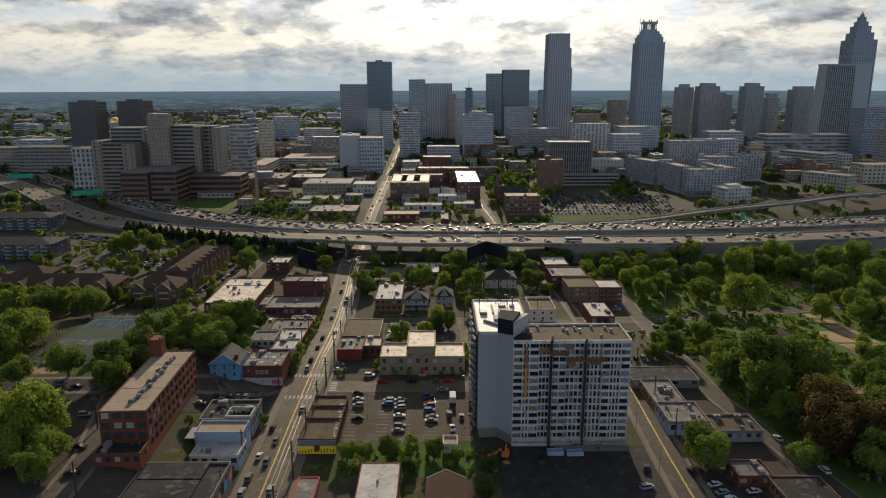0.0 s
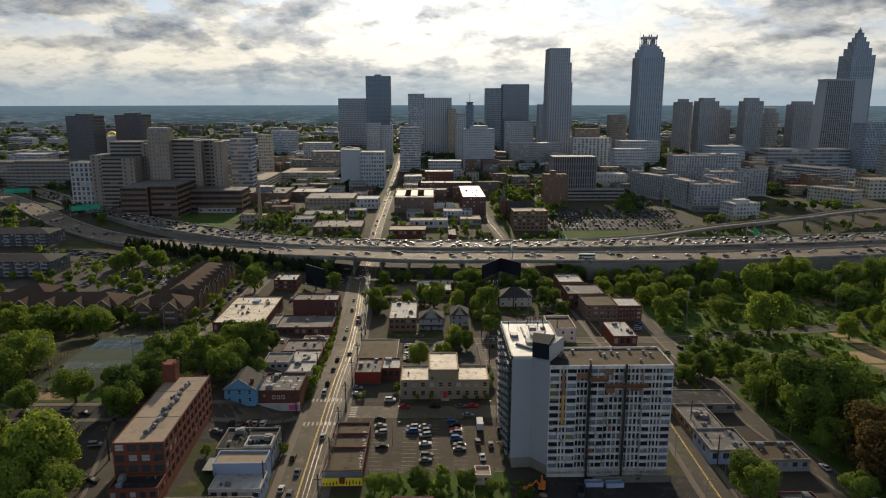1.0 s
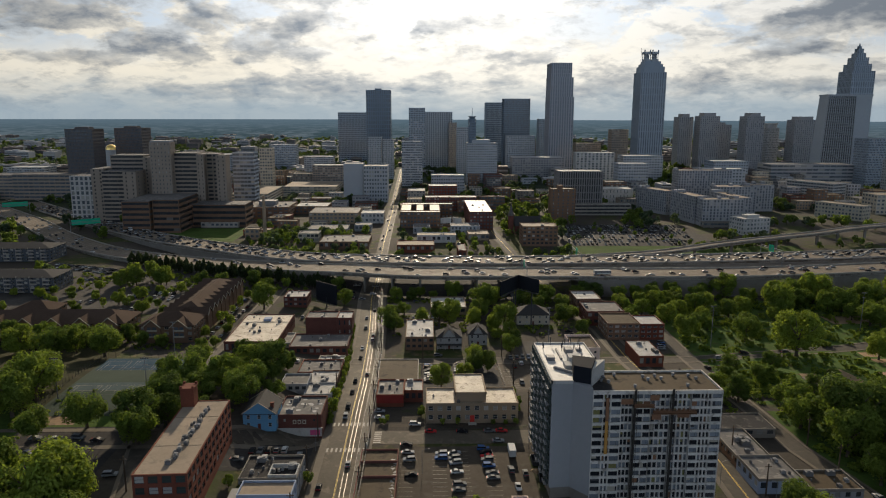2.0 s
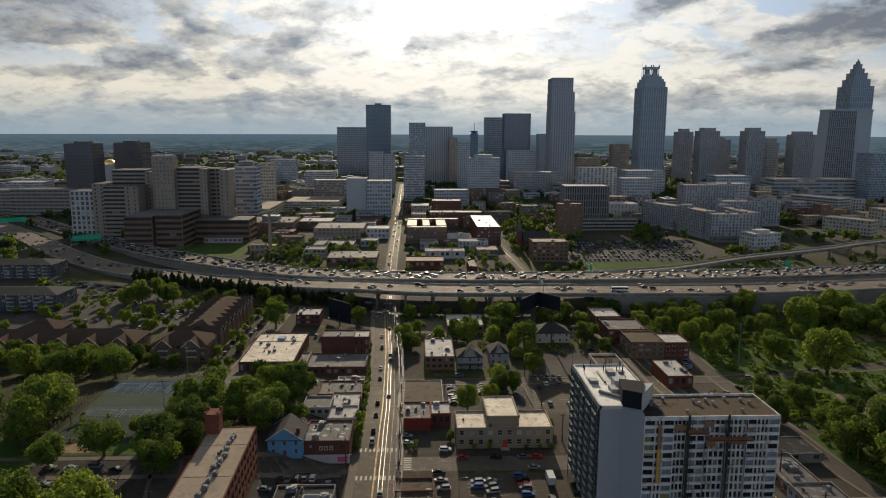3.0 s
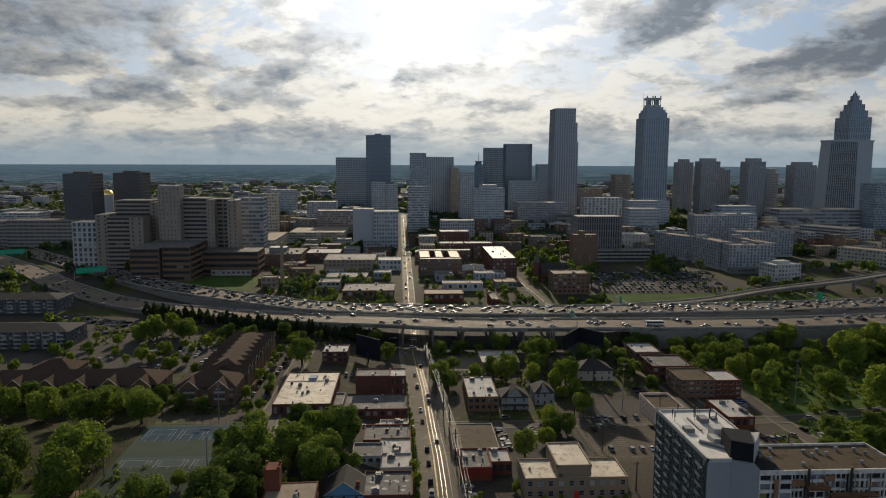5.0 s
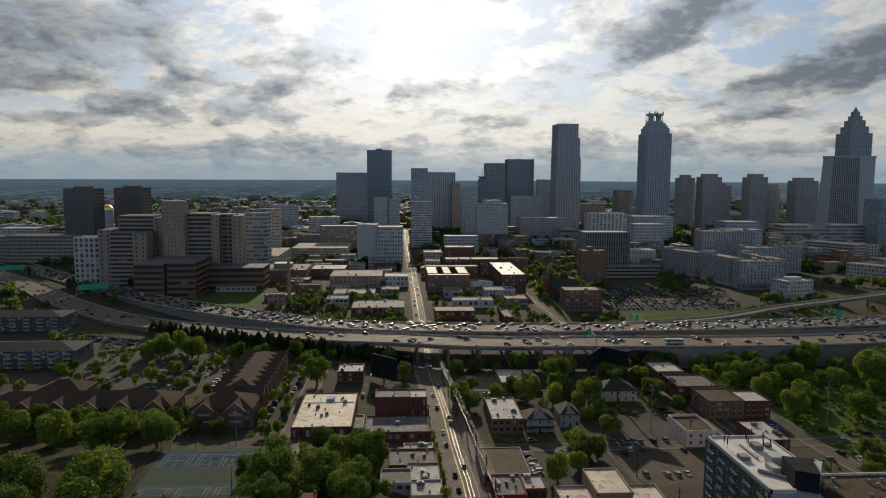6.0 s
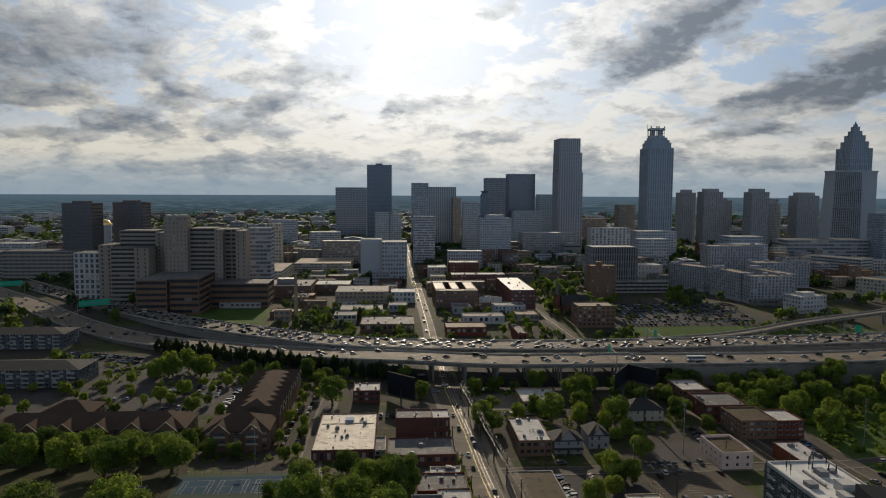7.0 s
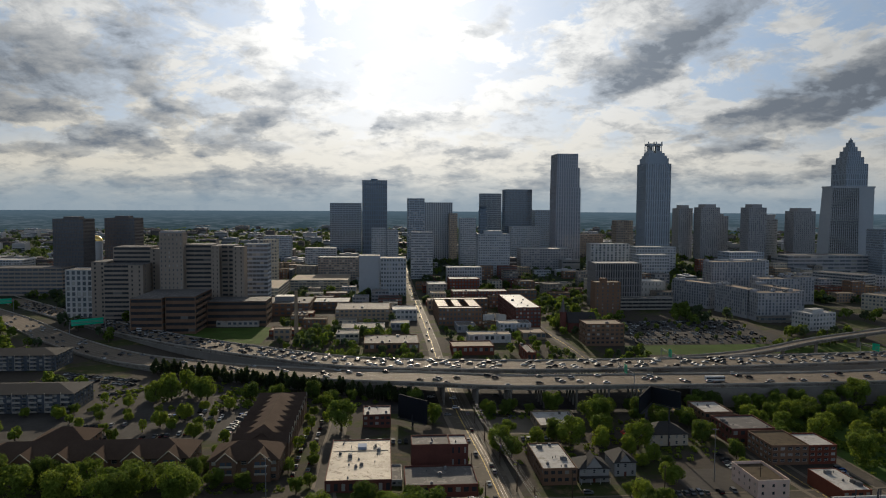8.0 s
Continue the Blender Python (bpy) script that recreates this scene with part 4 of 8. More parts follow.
# -- the hospital group --
def make_hospital():
    t = building("hospital", -326, -303, 813, 829, 89, 20, 6, TOWER_TAN, ROOF_GREY, "large tan concrete hospital with tall central shaft and stepped wings", "hospital", pier=0.75, band=0.55)
    g = gz(-313, 830)
    block_on(t, "penthouse", -10.5, 10.5, -7, 7, 89 - g, 91 - g, TOWER_BROWN)

    def wing(x0, x1, y0, y1, z1, n, bays, pier, label, wall=TOWER_TAN):
        a, b, c, d = x0 + 314.5, x1 + 314.5, y0 - 821, y1 - 821
        body, panes = Shape(), Shape()
        facade(body, panes, None, b - a, 0, z1 - g, n, bays, pier, 0.52, 0.4, lambda u, m, q: ((a + b) / 2 + u, c - m, q))
        facade(body, panes, None, d - c, 0, z1 - g, n, max(2, bays // 2), pier, 0.52, 0.4, lambda u, m, q: (a - m, (c + d) / 2 - u, q))
        facade(body, panes, None, d - c, 0, z1 - g, n, max(2, bays // 2), pier, 0.52, 0.4, lambda u, m, q: (b + m, (c + d) / 2 + u, q))
        body.knit((a, d, 0), (b, d, 0), (b, d, z1 - g), (a, d, z1 - g))
        w = part("wing", body, wall, t, label)
        part("glazing", panes, GLASS_WARD, w, kind="stuff")
        part("roof", Shape().box(a + .3, b - .3, c + .3, d - .3, z1 - g, z1 - g + .3), ROOF_GREY, w)

    wing(-378, -340, 832, 862, 74, 17, 3, 0, "stepped wing with long window bands")
    wing(-340, -325, 828, 862, 72, 17, 2, 0.8, "")
    wing(-392, -378, 812, 850, 60, 14, 2, 0.75, "")
    wing(-378, -352, 806, 832, 58, 13, 3, 0, "")
    wing(-352, -338, 800, 832, 58, 13, 2, 0.8, "")
    wing(-303, -276, 822, 855, 77, 17, 3, 0, "")
    wing(-276, -268, 816, 850, 76, 17, 2, 0.8, "")
    wing(-268, -254, 826, 850, 76, 17, 2, 0.2, "")
    wing(-254, -243, 814, 832, 75, 17, 2, 0.8, "")
    wing(-328, -300, 735, 806, 33, 6, 4, 0, "low brown front block with banded windows", BRICK_BROWN)
    wing(-299, -272, 740, 800, 34, 6, 4, 0, "", BRICK_BROWN)
    wing(-272, -215, 780, 815, 24, 4, 8, 0, "", BRICK_BROWN)
    building("office_building", -426, -394, 832, 862, 50, 9, 6, STUCCO_WHITE, ROOF_GREY, "white office building with grouped tall windows", "building", pier=0.4, band=0.3, proud=0.6)
    building("parking_garage", -600, -512, 1020, 1060, 36, 7, 12, TOWER_TAN, ROOF_GREY, "long pale parking garage with open decks", "garage", pier=0.06, band=0.5, glass=GLASS_DARK)
    building("parking_garage", -700, -605, 1030, 1070, 34, 7, 14, TOWER_TAN, ROOF_GREY, "long tan parking garage with open decks", "garage", pier=0.06, band=0.5, glass=GLASS_DARK)
    building("office_building", -260, -234, 905, 930, 73, 15, 6, TOWER_GREY, ROOF_GREY, "grey banded office building behind the hospital", "building", pier=0.06, band=0.45)
    building("apartment_building", -272, -253, 1100, 1120, 69, 14, 5, STUCCO_CREAM, ROOF_WHITE, "cream rendered apartment tower block", "building")
    building("parking_garage", -278, -230, 955, 1060, 16, 4, 10, STUCCO_CREAM, ROOF_TAN, "wide cream parking garage with rooftop parking", "garage", pier=0.15, band=0.5)
    building("parking_garage", -228, -150, 1050, 1130, 16, 4, 14, STUCCO_CREAM, ROOF_TAN, "wide cream parking garage", "garage", pier=0.15, band=0.5)
    t = building("clinic", -243, -180, 840, 900, 13, 3, 10, BRICK_BROWN, ROOF_GREY, "low brown brick clinic with roof plant", "building", units=8)
    block_on(t, "penthouse", -8, 12, -8, 8, 13, 18, METAL_GREY)
    building("shed", -262, -222, 775, 800, 5, 1, 8, CONCRETE, ROOF_WHITE, "low canopy building with white roof", "building")
    building("boiler_house", -196, -182, 700, 712, 10, 2, 3, BRICK_TAN, ROOF_TAN, "small tan boiler house", "building")
    c = thing("chimney", -176.5, 700, "tall tapering tan brick chimney stack", "chimney")
    part("stack", Shape().tube((0, 0, -1), (0, 0, 40), 2.1, 1.3, 14).tube((0, 0, 40), (0, 0, 43.5), 1.45, 1.35, 14), BRICK_TAN, c)
    for x0, x1, y0, y1, top, mt in ((-700, -640, 1180, 1220, 34, TOWER_STONE), (-640, -590, 1300, 1330, 40, STUCCO_WHITE), (-480, -430, 1250, 1280, 50, TOWER_STONE), (-430, -360, 1350, 1390, 46, TOWER_GREY), (-350, -290, 1250, 1290, 42, STUCCO_WHITE), (-230, -180, 1250, 1280, 48, TOWER_STONE), (-200, -140, 1150, 1180, 40, TOWER_TAN), (-330, -280, 1450, 1480, 60, TOWER_GREY)):
        building("office_building", x0, x1, y0, y1, top, max(3, int(top / 4)), int((x1 - x0) / 4), mt, ROOF_WHITE, "pale low-rise office building", "building", pier=0.2, band=0.45)


make_hospital()


# -- pitched roofs --
def hip_roof(home, x0, x1, y0, y1, z, rise, material, over=0.5, gable=False, wall=None):
    """A hipped or gabled roof with eaves on a rectangle of the home's own space."""
    x0, x1, y0, y1 = x0 - over, x1 + over, y0 - over, y1 + over
    w, d = x1 - x0, y1 - y0
    s = Shape()
    k = 0.01 if gable else min(w, d) / 2
    corners = [(x0, y0), (x1, y0), (x1, y1), (x0, y1)]
    p, q, r, t = [(x, y, z) for x, y in corners]
    if w >= d:
        a, b = (x0 + k, (y0 + y1) / 2, z + rise), (x1 - k, (y0 + y1) / 2, z + rise)
        s.knit(p, q, b, a).knit(r, t, a, b)
        ends = ((t, p, a), (q, r, b))
    else:
        a, b = ((x0 + x1) / 2, y0 + k, z + rise), ((x0 + x1) / 2, y1 - k, z + rise)
        s.knit(t, p, a, b).knit(q, r, b, a)
        ends = ((p, q, a), (r, t, b))
    for end in ends:
        if not gable or wall is None:
            s.knit(*end)
        else:
            # the gable wall stands in from the edge of the roof, under a pale bargeboard
            mid = Vector(((x0 + x1) / 2, (y0 + y1) / 2, z))
            face, slip = [Vector(v) for v in end], 0.8 * over
            out = Vector((end[0][0] + end[1][0] - 2 * mid.x, end[0][1] + end[1][1] - 2 * mid.y, 0)).normalized()
            part("gable_wall", Shape().face(*[v - out * slip for v in face]), wall, home)
            board = Shape()
            for v in face[:2]:
                board.tube(tuple(v), tuple(face[2]), 0.16, 0.16, 4)
            part("bargeboard", board, STUCCO_CREAM, home)
    for (ax, ay), (bx, by) in zip(corners, corners[1:] + corners[:1]):
        s.knit((ax, ay, z - 0.22), (bx, by, z - 0.22), (bx, by, z), (ax, ay, z))
    s.knit(*[(x, y, z - 0.22) for x, y in reversed(corners)])
    return part("roof", s, material, home)


def house(name, x0, x1, y0, y1, eave, rise, wall, roof, label, rot=0.0, storeys=2, gable=False, dormer=False, porch=False, group="", bays=3, z=None):
    """A timber or brick house with a pitched roof, sash windows and a door. eave: its height over its own ground."""
    x0, x1, y0, y1, _ = lay_box(x0, x1, y0, y1)
    cx, cy, w, d = (x0 + x1) / 2, (y0 + y1) / 2, x1 - x0, y1 - y0
    home = thing(name, cx, cy, label, "house", rot, group, z=z)
    FOOTPRINTS.append((x0, x1, y0, y1))
    part("wall", Shape().box(-w / 2, w / 2, -d / 2, d / 2, -1.0, eave), wall, home)
    hip_roof(home, -w / 2, w / 2, -d / 2, d / 2, eave, rise, roof, gable=gable, wall=wall)
    sh = eave / storeys
    for k in range(storeys):
        for i in range(bays):
            u = -w / 2 + (i + 0.5) * w / bays
            if k == 0 and i == bays // 2:
                part("door", Shape().box(u - 0.55, u + 0.55, -d / 2 - 0.08, -d / 2 + 0.02, 0, 2.1), BRICK_DARK, home)
                continue
            part("window", window_mesh(1.2, sh * 0.5, STUCCO_WHITE, GLASS), None, home, at=pose(u, -d / 2 - 0.02, (k + 0.55) * sh))
        for i in range(2):
            for s, turn in ((-1, -90), (1, 90)):
                part("window", window_mesh(1.1, sh * 0.5, STUCCO_WHITE, GLASS), None, home, at=pose(s * (w / 2 + 0.02), -d / 4 + i * d / 2, (k + 0.55) * sh, 0, 0, turn))
    if dormer:
        t = part("gable_front", Shape().prism([(-w * 0.28, 0), (w * 0.28, 0), (0, w * 0.36)], 0, 2.5), wall, home)
        t.matrix_basis = pose(0, -d / 2 + 2.4, eave, 90, 0, 0)
        part("gable_roof", Shape().face((-w * 0.34, -d / 2 - 0.4, eave - 0.3), (0, -d / 2 - 0.4, eave + w * 0.4), (0, 1, eave + w * 0.4), (-w * 0.34, 1, eave - 0.3))
             .face((w * 0.34, -d / 2 - 0.4, eave - 0.3), (w * 0.34, 1, eave - 0.3), (0, 1, eave + w * 0.4), (0, -d / 2 - 0.4, eave + w * 0.4)), roof, home)
    if porch:
        part("porch_roof", Shape().prism([(-w / 2, -d / 2 - 2.4), (w / 2, -d / 2 - 2.4), (w / 2, -d / 2), (-w / 2, -d / 2)], 2.7, 2.95), roof, home)
        for i in range(4):
            u = -w / 2 + 0.3 + i * (w - 0.6) / 3
            part("post", Shape().box(u - 0.1, u + 0.1, -d / 2 - 2.3, -d / 2 - 2.1, -0.3, 2.7), STUCCO_WHITE, home)
    return home


# -- the apartment tower --
ROOF_MEMBRANE = surface("white_membrane", (0.52, 0.5, 0.47), rough=0.65, spec=0.14, vary=0.2, grain=0.5, stain=0.15, dirt=(0.42, 0.4, 0.37))
TOWER_PANEL = surface("stained_white_panels", (0.46, 0.43, 0.385), vary=0.32, grain=0.5, stain=0.16, dirt=(0.25, 0.225, 0.195))
SCAFFOLD = surface("rusty_scaffold", (0.20, 0.105, 0.06), vary=0.35, grain=1.0)
ORANGE_MAST = surface("ochre_mast", (0.42, 0.22, 0.06), vary=0.25, grain=1.0)
MAST_STEEL = surface("grimy_mast_steel", (0.04, 0.035, 0.03), rough=0.7, vary=0.35, grain=1.0)
TOWER_GLASS = glass_material("tower_window", (0.02, 0.022, 0.026), light=0.34, blinds=(0.2, 0.22, 0.24), gloss=0.2)


def tower_window(w, h):
    """A plain aluminium window with one upright off its middle."""
    key = (round(w, 1), round(h, 1), "tower")
    if key not in WINDOW_MESHES:
        s = Shape().face((-w / 2, 0, -h / 2), (w / 2, 0, -h / 2), (w / 2, 0, h / 2), (-w / 2, 0, h / 2), m=1)
        s.box(-w / 2, w / 2, -0.08, 0, -h / 2, -h / 2 + 0.07).box(w * 0.16, w * 0.16 + 0.06, -0.06, 0, -h / 2, h / 2).box(-w / 2, w / 2, -0.05, 0, h / 2 - 0.06, h / 2)
        WINDOW_MESHES[key] = s.mesh("window", METAL_DARK, TOWER_GLASS)
    return WINDOW_MESHES[key]


def make_tower():
    t = thing("apartment_tower", 49.5, 231, "weathered white-panelled apartment tower under renovation, with blank grey end wall", "tower", z=0.0)
    w, d, h = 39.6, 17.0, 38.0
    FOOTPRINTS.append((18, 70, 222, 266))
    body, spots = Shape(), []
    body.box(-w / 2 + .02, w / 2 - .02, -d / 2 + .02, d / 2 - .02, -1, 0.98)
    # bays: from, to, set back, lights in it, share of piers, share of bands
    bands = [(-19.8, -16.5, 0.0, 1, 0.12, 0.36), (-16.5, -14.3, 0.14, 2, 0.36, 0.3), (-14.3, -11.0, 0.0, 1, 0.12, 0.36), (-11.0, -7.4, 0.7, 3, 0.18, 0.26), (-7.4, -6.6, 0.7, 1, 0.9, 0.9),
             (-6.6, -1.9, 0.3, 2, 0.12, 0.34), (-1.9, 4.0, 0.6, 4, 0.2, 0.28), (4.0, 5.0, 0.7, 1, 0.9, 0.9), (5.0, 10.3, 0.5, 4, 0.3, 0.22), (10.3, 13.1, 0.0, 1, 0.12, 0.36), (13.1, 16.5, 0.14, 3, 0.32, 0.28), (16.5, 19.8, 0.0, 1, 0.12, 0.36)]
    for u0, u1, back, lights, pier, band in bands:
        mine = []
        facade(body, None, mine, u1 - u0, 2.6, h, 14, lights, pier, band, 0.55, lambda u, n, q: ((u0 + u1) / 2 + u, -d / 2 + back - n, q))
        for e in (u0, u1):
            body.knit((e, -d / 2, 2.6), (e, -d / 2 + 0.7, 2.6), (e, -d / 2 + 0.7, h), (e, -d / 2, h))
        if pier < 0.9:
            spots += [(a, b, c, 0) for a, b, c in mine]
    # open ground floor: a set-back wall behind a row of posts
    body.box(-w / 2 + 0.02, w / 2 - 0.02, -d / 2 + 1.6, -d / 2 + 1.9, 0.9, 2.62)
    for i in range(19):
        u = -w / 2 + 0.3 + i * (w - 0.9) / 18
        body.box(u, u + 0.3, -d / 2 + 0.05, -d / 2 + 0.4, 0.9, 2.65)
    mine = []
    facade(body, None, mine, d, 1.0, h, 14, 5, 0.3, 0.45, 0.3, lambda u, n, q: (w / 2 + n, u, q))
    body.knit((w / 2, d / 2, 1.0), (-w / 2, d / 2, 1.0), (-w / 2, d / 2, h), (w / 2, d / 2, h))
    spots += [(a, b, c, 90) for a, b, c in mine]
    part("front_wall", body, TOWER_PANEL, t)
    for (x, y, z), ww, wh, turn in spots:
        part("window", tower_window(ww, wh), None, t, at=pose(x, y, z, 0, 0, turn))
    rnd = random.Random(15)
    boards = [SCAFFOLD, METAL_DARK, surface("bare_sheathing", (0.30, 0.27, 0.22), vary=0.25, grain=1.0), surface("olive_sheathing", (0.16, 0.15, 0.06), vary=0.3, grain=1.0), METAL_DARK]
    for (x, y, z), ww, wh, turn in spots:
        if rnd.random() < (0.42 if z > 27 else 0.3) and turn == 0:
            k, low = rnd.uniform(0.35, 1.0), rnd.choice((0, 0, 0.45))
            part("boarding", Shape().box(-ww / 2, -ww / 2 + ww * k, -0.14, -0.08, -wh / 2 + wh * low, wh / 2), rnd.choice(boards), t, at=pose(x, y, z))
    part("front_roof", Shape().box(-w / 2 + .4, w / 2 - .4, -d / 2 + .4, d / 2 - .4, h, h + 0.15), ROOF_BROWN, t, "brown gravel roof")
    rim = Shape().box(-w / 2, w / 2, -d / 2 - 0.1, -d / 2 + .4, h - 0.4, h + 0.8).box(-w / 2, w / 2, d / 2 - .4, d / 2, h - 0.4, h + 0.8)
    rim.box(w / 2 - .4, w / 2, -d / 2 + .4, d / 2 - .4, h - 0.4, h + 0.8)
    part("coping", rim, TOWER_PANEL, t)
    # the rear wing with its blank end wall of two facets
    hw = 39.2
    ox, oy = -49.5, -231
    outline = [(18.2 + ox, 228 + oy), (24.8 + ox, 228.6 + oy), (29.7 + ox, 222.8 + oy), (31.5 + ox, 240 + oy), (36.5 + ox, 240 + oy), (36.3 + ox, 265 + oy), (18.2 + ox, 265 + oy)]
    part("wing_wall", Shape().prism(outline, 4.0, hw), STUCCO_GREY, t, "smooth blue-grey rendered wing")
    part("wing_base", Shape().prism([(x * 0.97 - 0.4, y * 0.95 + 0.5) for x, y in outline], -1.0, 4.0), DARK_CONCRETE, t)
    part("wing_roof", Shape().prism([(18.6 + ox, 228.5 + oy), (24.8 + ox, 229.2 + oy), (36.0 + ox, 240 + oy), (36.0 + ox, 264.5 + oy), (18.6 + ox, 264.5 + oy)], hw, hw + 0.2), ROOF_MEMBRANE, t, "bright white membrane roof")
    rim = Shape().box(18.1 + ox, 18.6 + ox, 228 + oy, 265 + oy, hw - 0.3, hw + 0.7).box(18.1 + ox, 36.4 + ox, 264.5 + oy, 265 + oy, hw - 0.3, hw + 0.7)
    part("wing_parapet", rim.box(36.0 + ox, 36.4 + ox, 240 + oy, 264.5 + oy, hw - 0.3, hw + 0.7).box(18.1 + ox, 24.8 + ox, 228 + oy, 228.6 + oy, hw - 0.3, hw + 0.7), STUCCO_WHITE, t)
    body, mine = Shape(), []
    facade(body, None, mine, 36.6, 4.2, hw, 13, 12, 0.25, 0.4, 0.55, lambda u, n, q: (17.6 + ox - n, 246.5 + oy - u, q))
    part("balcony_front", body, surface("dark_green_cladding", (0.065, 0.08, 0.075), vary=0.2, grain=0.5), t, "dark green-grey balcony side")
    for k in range(13):
        for i in range(5):
            y = -231 + 231.5 + i * 7.3
            part("balcony", Shape().box(16.7 + ox, 17.5 + ox, y - 2.2 + (k % 2) * 0.5, y + 1.0, 4.4 + k * 2.69, 4.55 + k * 2.69).box(16.7 + ox, 16.8 + ox, y - 2.2 + (k % 2) * 0.5, y + 1.0, 4.5 + k * 2.69, 5.35 + k * 2.69), STUCCO_GREY, t)
    pipes = Shape().tube((21 + ox, 240 + oy, hw + 0.6), (29 + ox, 232 + oy, hw + 0.6), 0.55, 0.55, 8).tube((25 + ox, 248 + oy, hw + 0.5), (25 + ox, 258 + oy, hw + 0.5), 0.4, 0.4, 8)
    part("roof_duct", pipes.tube((29 + ox, 241 + oy, hw + 0.6), (32.5 + ox, 252 + oy, hw + 0.6), 0.5, 0.5, 8).box(20 + ox, 22.6 + ox, 247 + oy, 250 + oy, hw, hw + 1.4).box(27.5 + ox, 30 + ox, 254 + oy, 257.5 + oy, hw, hw + 1.7).box(31.8 + ox, 33.6 + ox, 256 + oy, 258 + oy, hw, hw + 1.1), METAL_GREY, t)
    for (x, y, z), ww, wh in mine:
        part("window", window_mesh(ww, wh, TOWER_PANEL, GLASS), None, t, at=pose(x, y, z, 0, 0, -90))
    # black stair head, roof plant, aerials
    part("stair_head", Shape().prism([(24.9 + ox, 229.3 + oy), (29.8 + ox, 226.5 + oy), (33.4 + ox, 236 + oy), (26.5 + ox, 238.5 + oy)], h, 44.4), SIGN_BLACK, t, "tar-black stair head")
    part("stair_face", Shape().prism([(30.0 + ox, 226.9 + oy), (36.5 + ox, 236.5 + oy), (33.6 + ox, 236.4 + oy)], h, 43.6), STUCCO_WHITE, t)
    part("lift_house", Shape().box(26.5 + ox, 30.5 + ox, 243 + oy, 247 + oy, hw, hw + 2.8).box(24.5 + ox, 27 + ox, 238.8 + oy, 243 + oy, hw, hw + 1.6), STUCCO_WHITE, t)
    rnd = random.Random(5)
    for i in range(11):
        x, y = rnd.uniform(20, 34) + ox, rnd.uniform(254, 264) + oy
        mast = Shape().tube((x, y, hw), (x, y, hw + 3.2), 0.07, 0.05, 6).box(x - 0.16, x + 0.16, y - 0.1, y + 0.1, hw + 1.5, hw + 3.2)
        part("aerial", mast, METAL_DARK, t)
    for x, y in ((-14, 3), (-15.2, 0.5), (-13.2, -0.8), (-10, 5), (-1.2, 3.5), (-0.2, 1.2), (2.8, 4), (4.2, 1.8), (9, 5), (13.6, 4), (15.2, 1.6), (10.5, -4), (-6, -4.5)):
        part("fan", Shape().tube((x, y, h), (x, y, h + 0.8), 0.4, 0.4, 10).tube((x, y, h + 0.8), (x, y, h + 1.2), 0.62, 0.45, 10), METAL_GREY, t)
    part("tar_patch", Shape().prism([(-19.4, -8), (-12, -8), (-13.5, -2), (-16, 3), (-19.4, 4)], h + 0.15, h + 0.2), ROOF_BLACK, t)
    # renovation gear on the front
    for x in (-7.0, 4.5):
        mast = Shape()
        for k in range(27):
            z = k * 1.45
            mast.tube((x - 0.5, -9.9, z), (x - 0.5, -9.9, z + 1.45), 0.06, 0.06, 5).tube((x + 0.5, -9.9, z), (x + 0.5, -9.9, z + 1.45), 0.06, 0.06, 5)
            mast.tube((x - 0.5, -9.9, z), (x + 0.5, -9.9, z + 1.45), 0.04, 0.04, 4).tube((x - 0.5, -9.4, z), (x - 0.5, -9.4, z + 1.45), 0.06, 0.06, 5)
        mast.box(x - 0.3, x + 0.3, -9.2, -8.95, 0, h + 1.5)
        part("climbing_mast", mast, MAST_STEEL, t)
    part("hoist_strip", Shape().box(-15.9, -15.0, -9.1, -8.75, 18.5, 29.2), ORANGE_MAST, t, "ochre hoist strip")
    part("hoist_strip", Shape().box(-15.9, -15.0, -9.1, -8.75, 29.2, 36.6), SCAFFOLD, t, "rust-brown upper hoist strip")
    for x0, x1, z in ((-11.2, -7.6, 34.4), (-2.4, 0.4, 35.6), (6.2, 9.8, 30.0), (-1.6, 1.2, 29.4)):
        part("boarding", Shape().box(x0, x1, -8.6, -8.45, z, z + 1.7), SCAFFOLD, t)
    for x0, x1, z in ((-7.6, -1.6, 34.6), (-1.6, 11.4, 32.4)):
        deck = Shape().box(x0, x1, -10.6, -8.9, z, z + 0.15)
        for i in range(int((x1 - x0) / 1.6) + 1):
            u = x0 + i * 1.6
            deck.box(u, u + 0.06, -10.6, -10.54, z, z + 1.2).box(u, u + 0.06, -8.9, -8.84, z, z + 1.2)
        deck.box(x0, x1, -10.62, -10.56, z + 0.55, z + 0.65).box(x0, x1, -10.62, -10.56, z + 1.1, z + 1.2)
        deck.box(x0, x1, -10.6, -8.9, z - 0.5, z - 0.35)
        part("work_platform", deck, SCAFFOLD, t, "rusty suspended work platform")


make_tower()


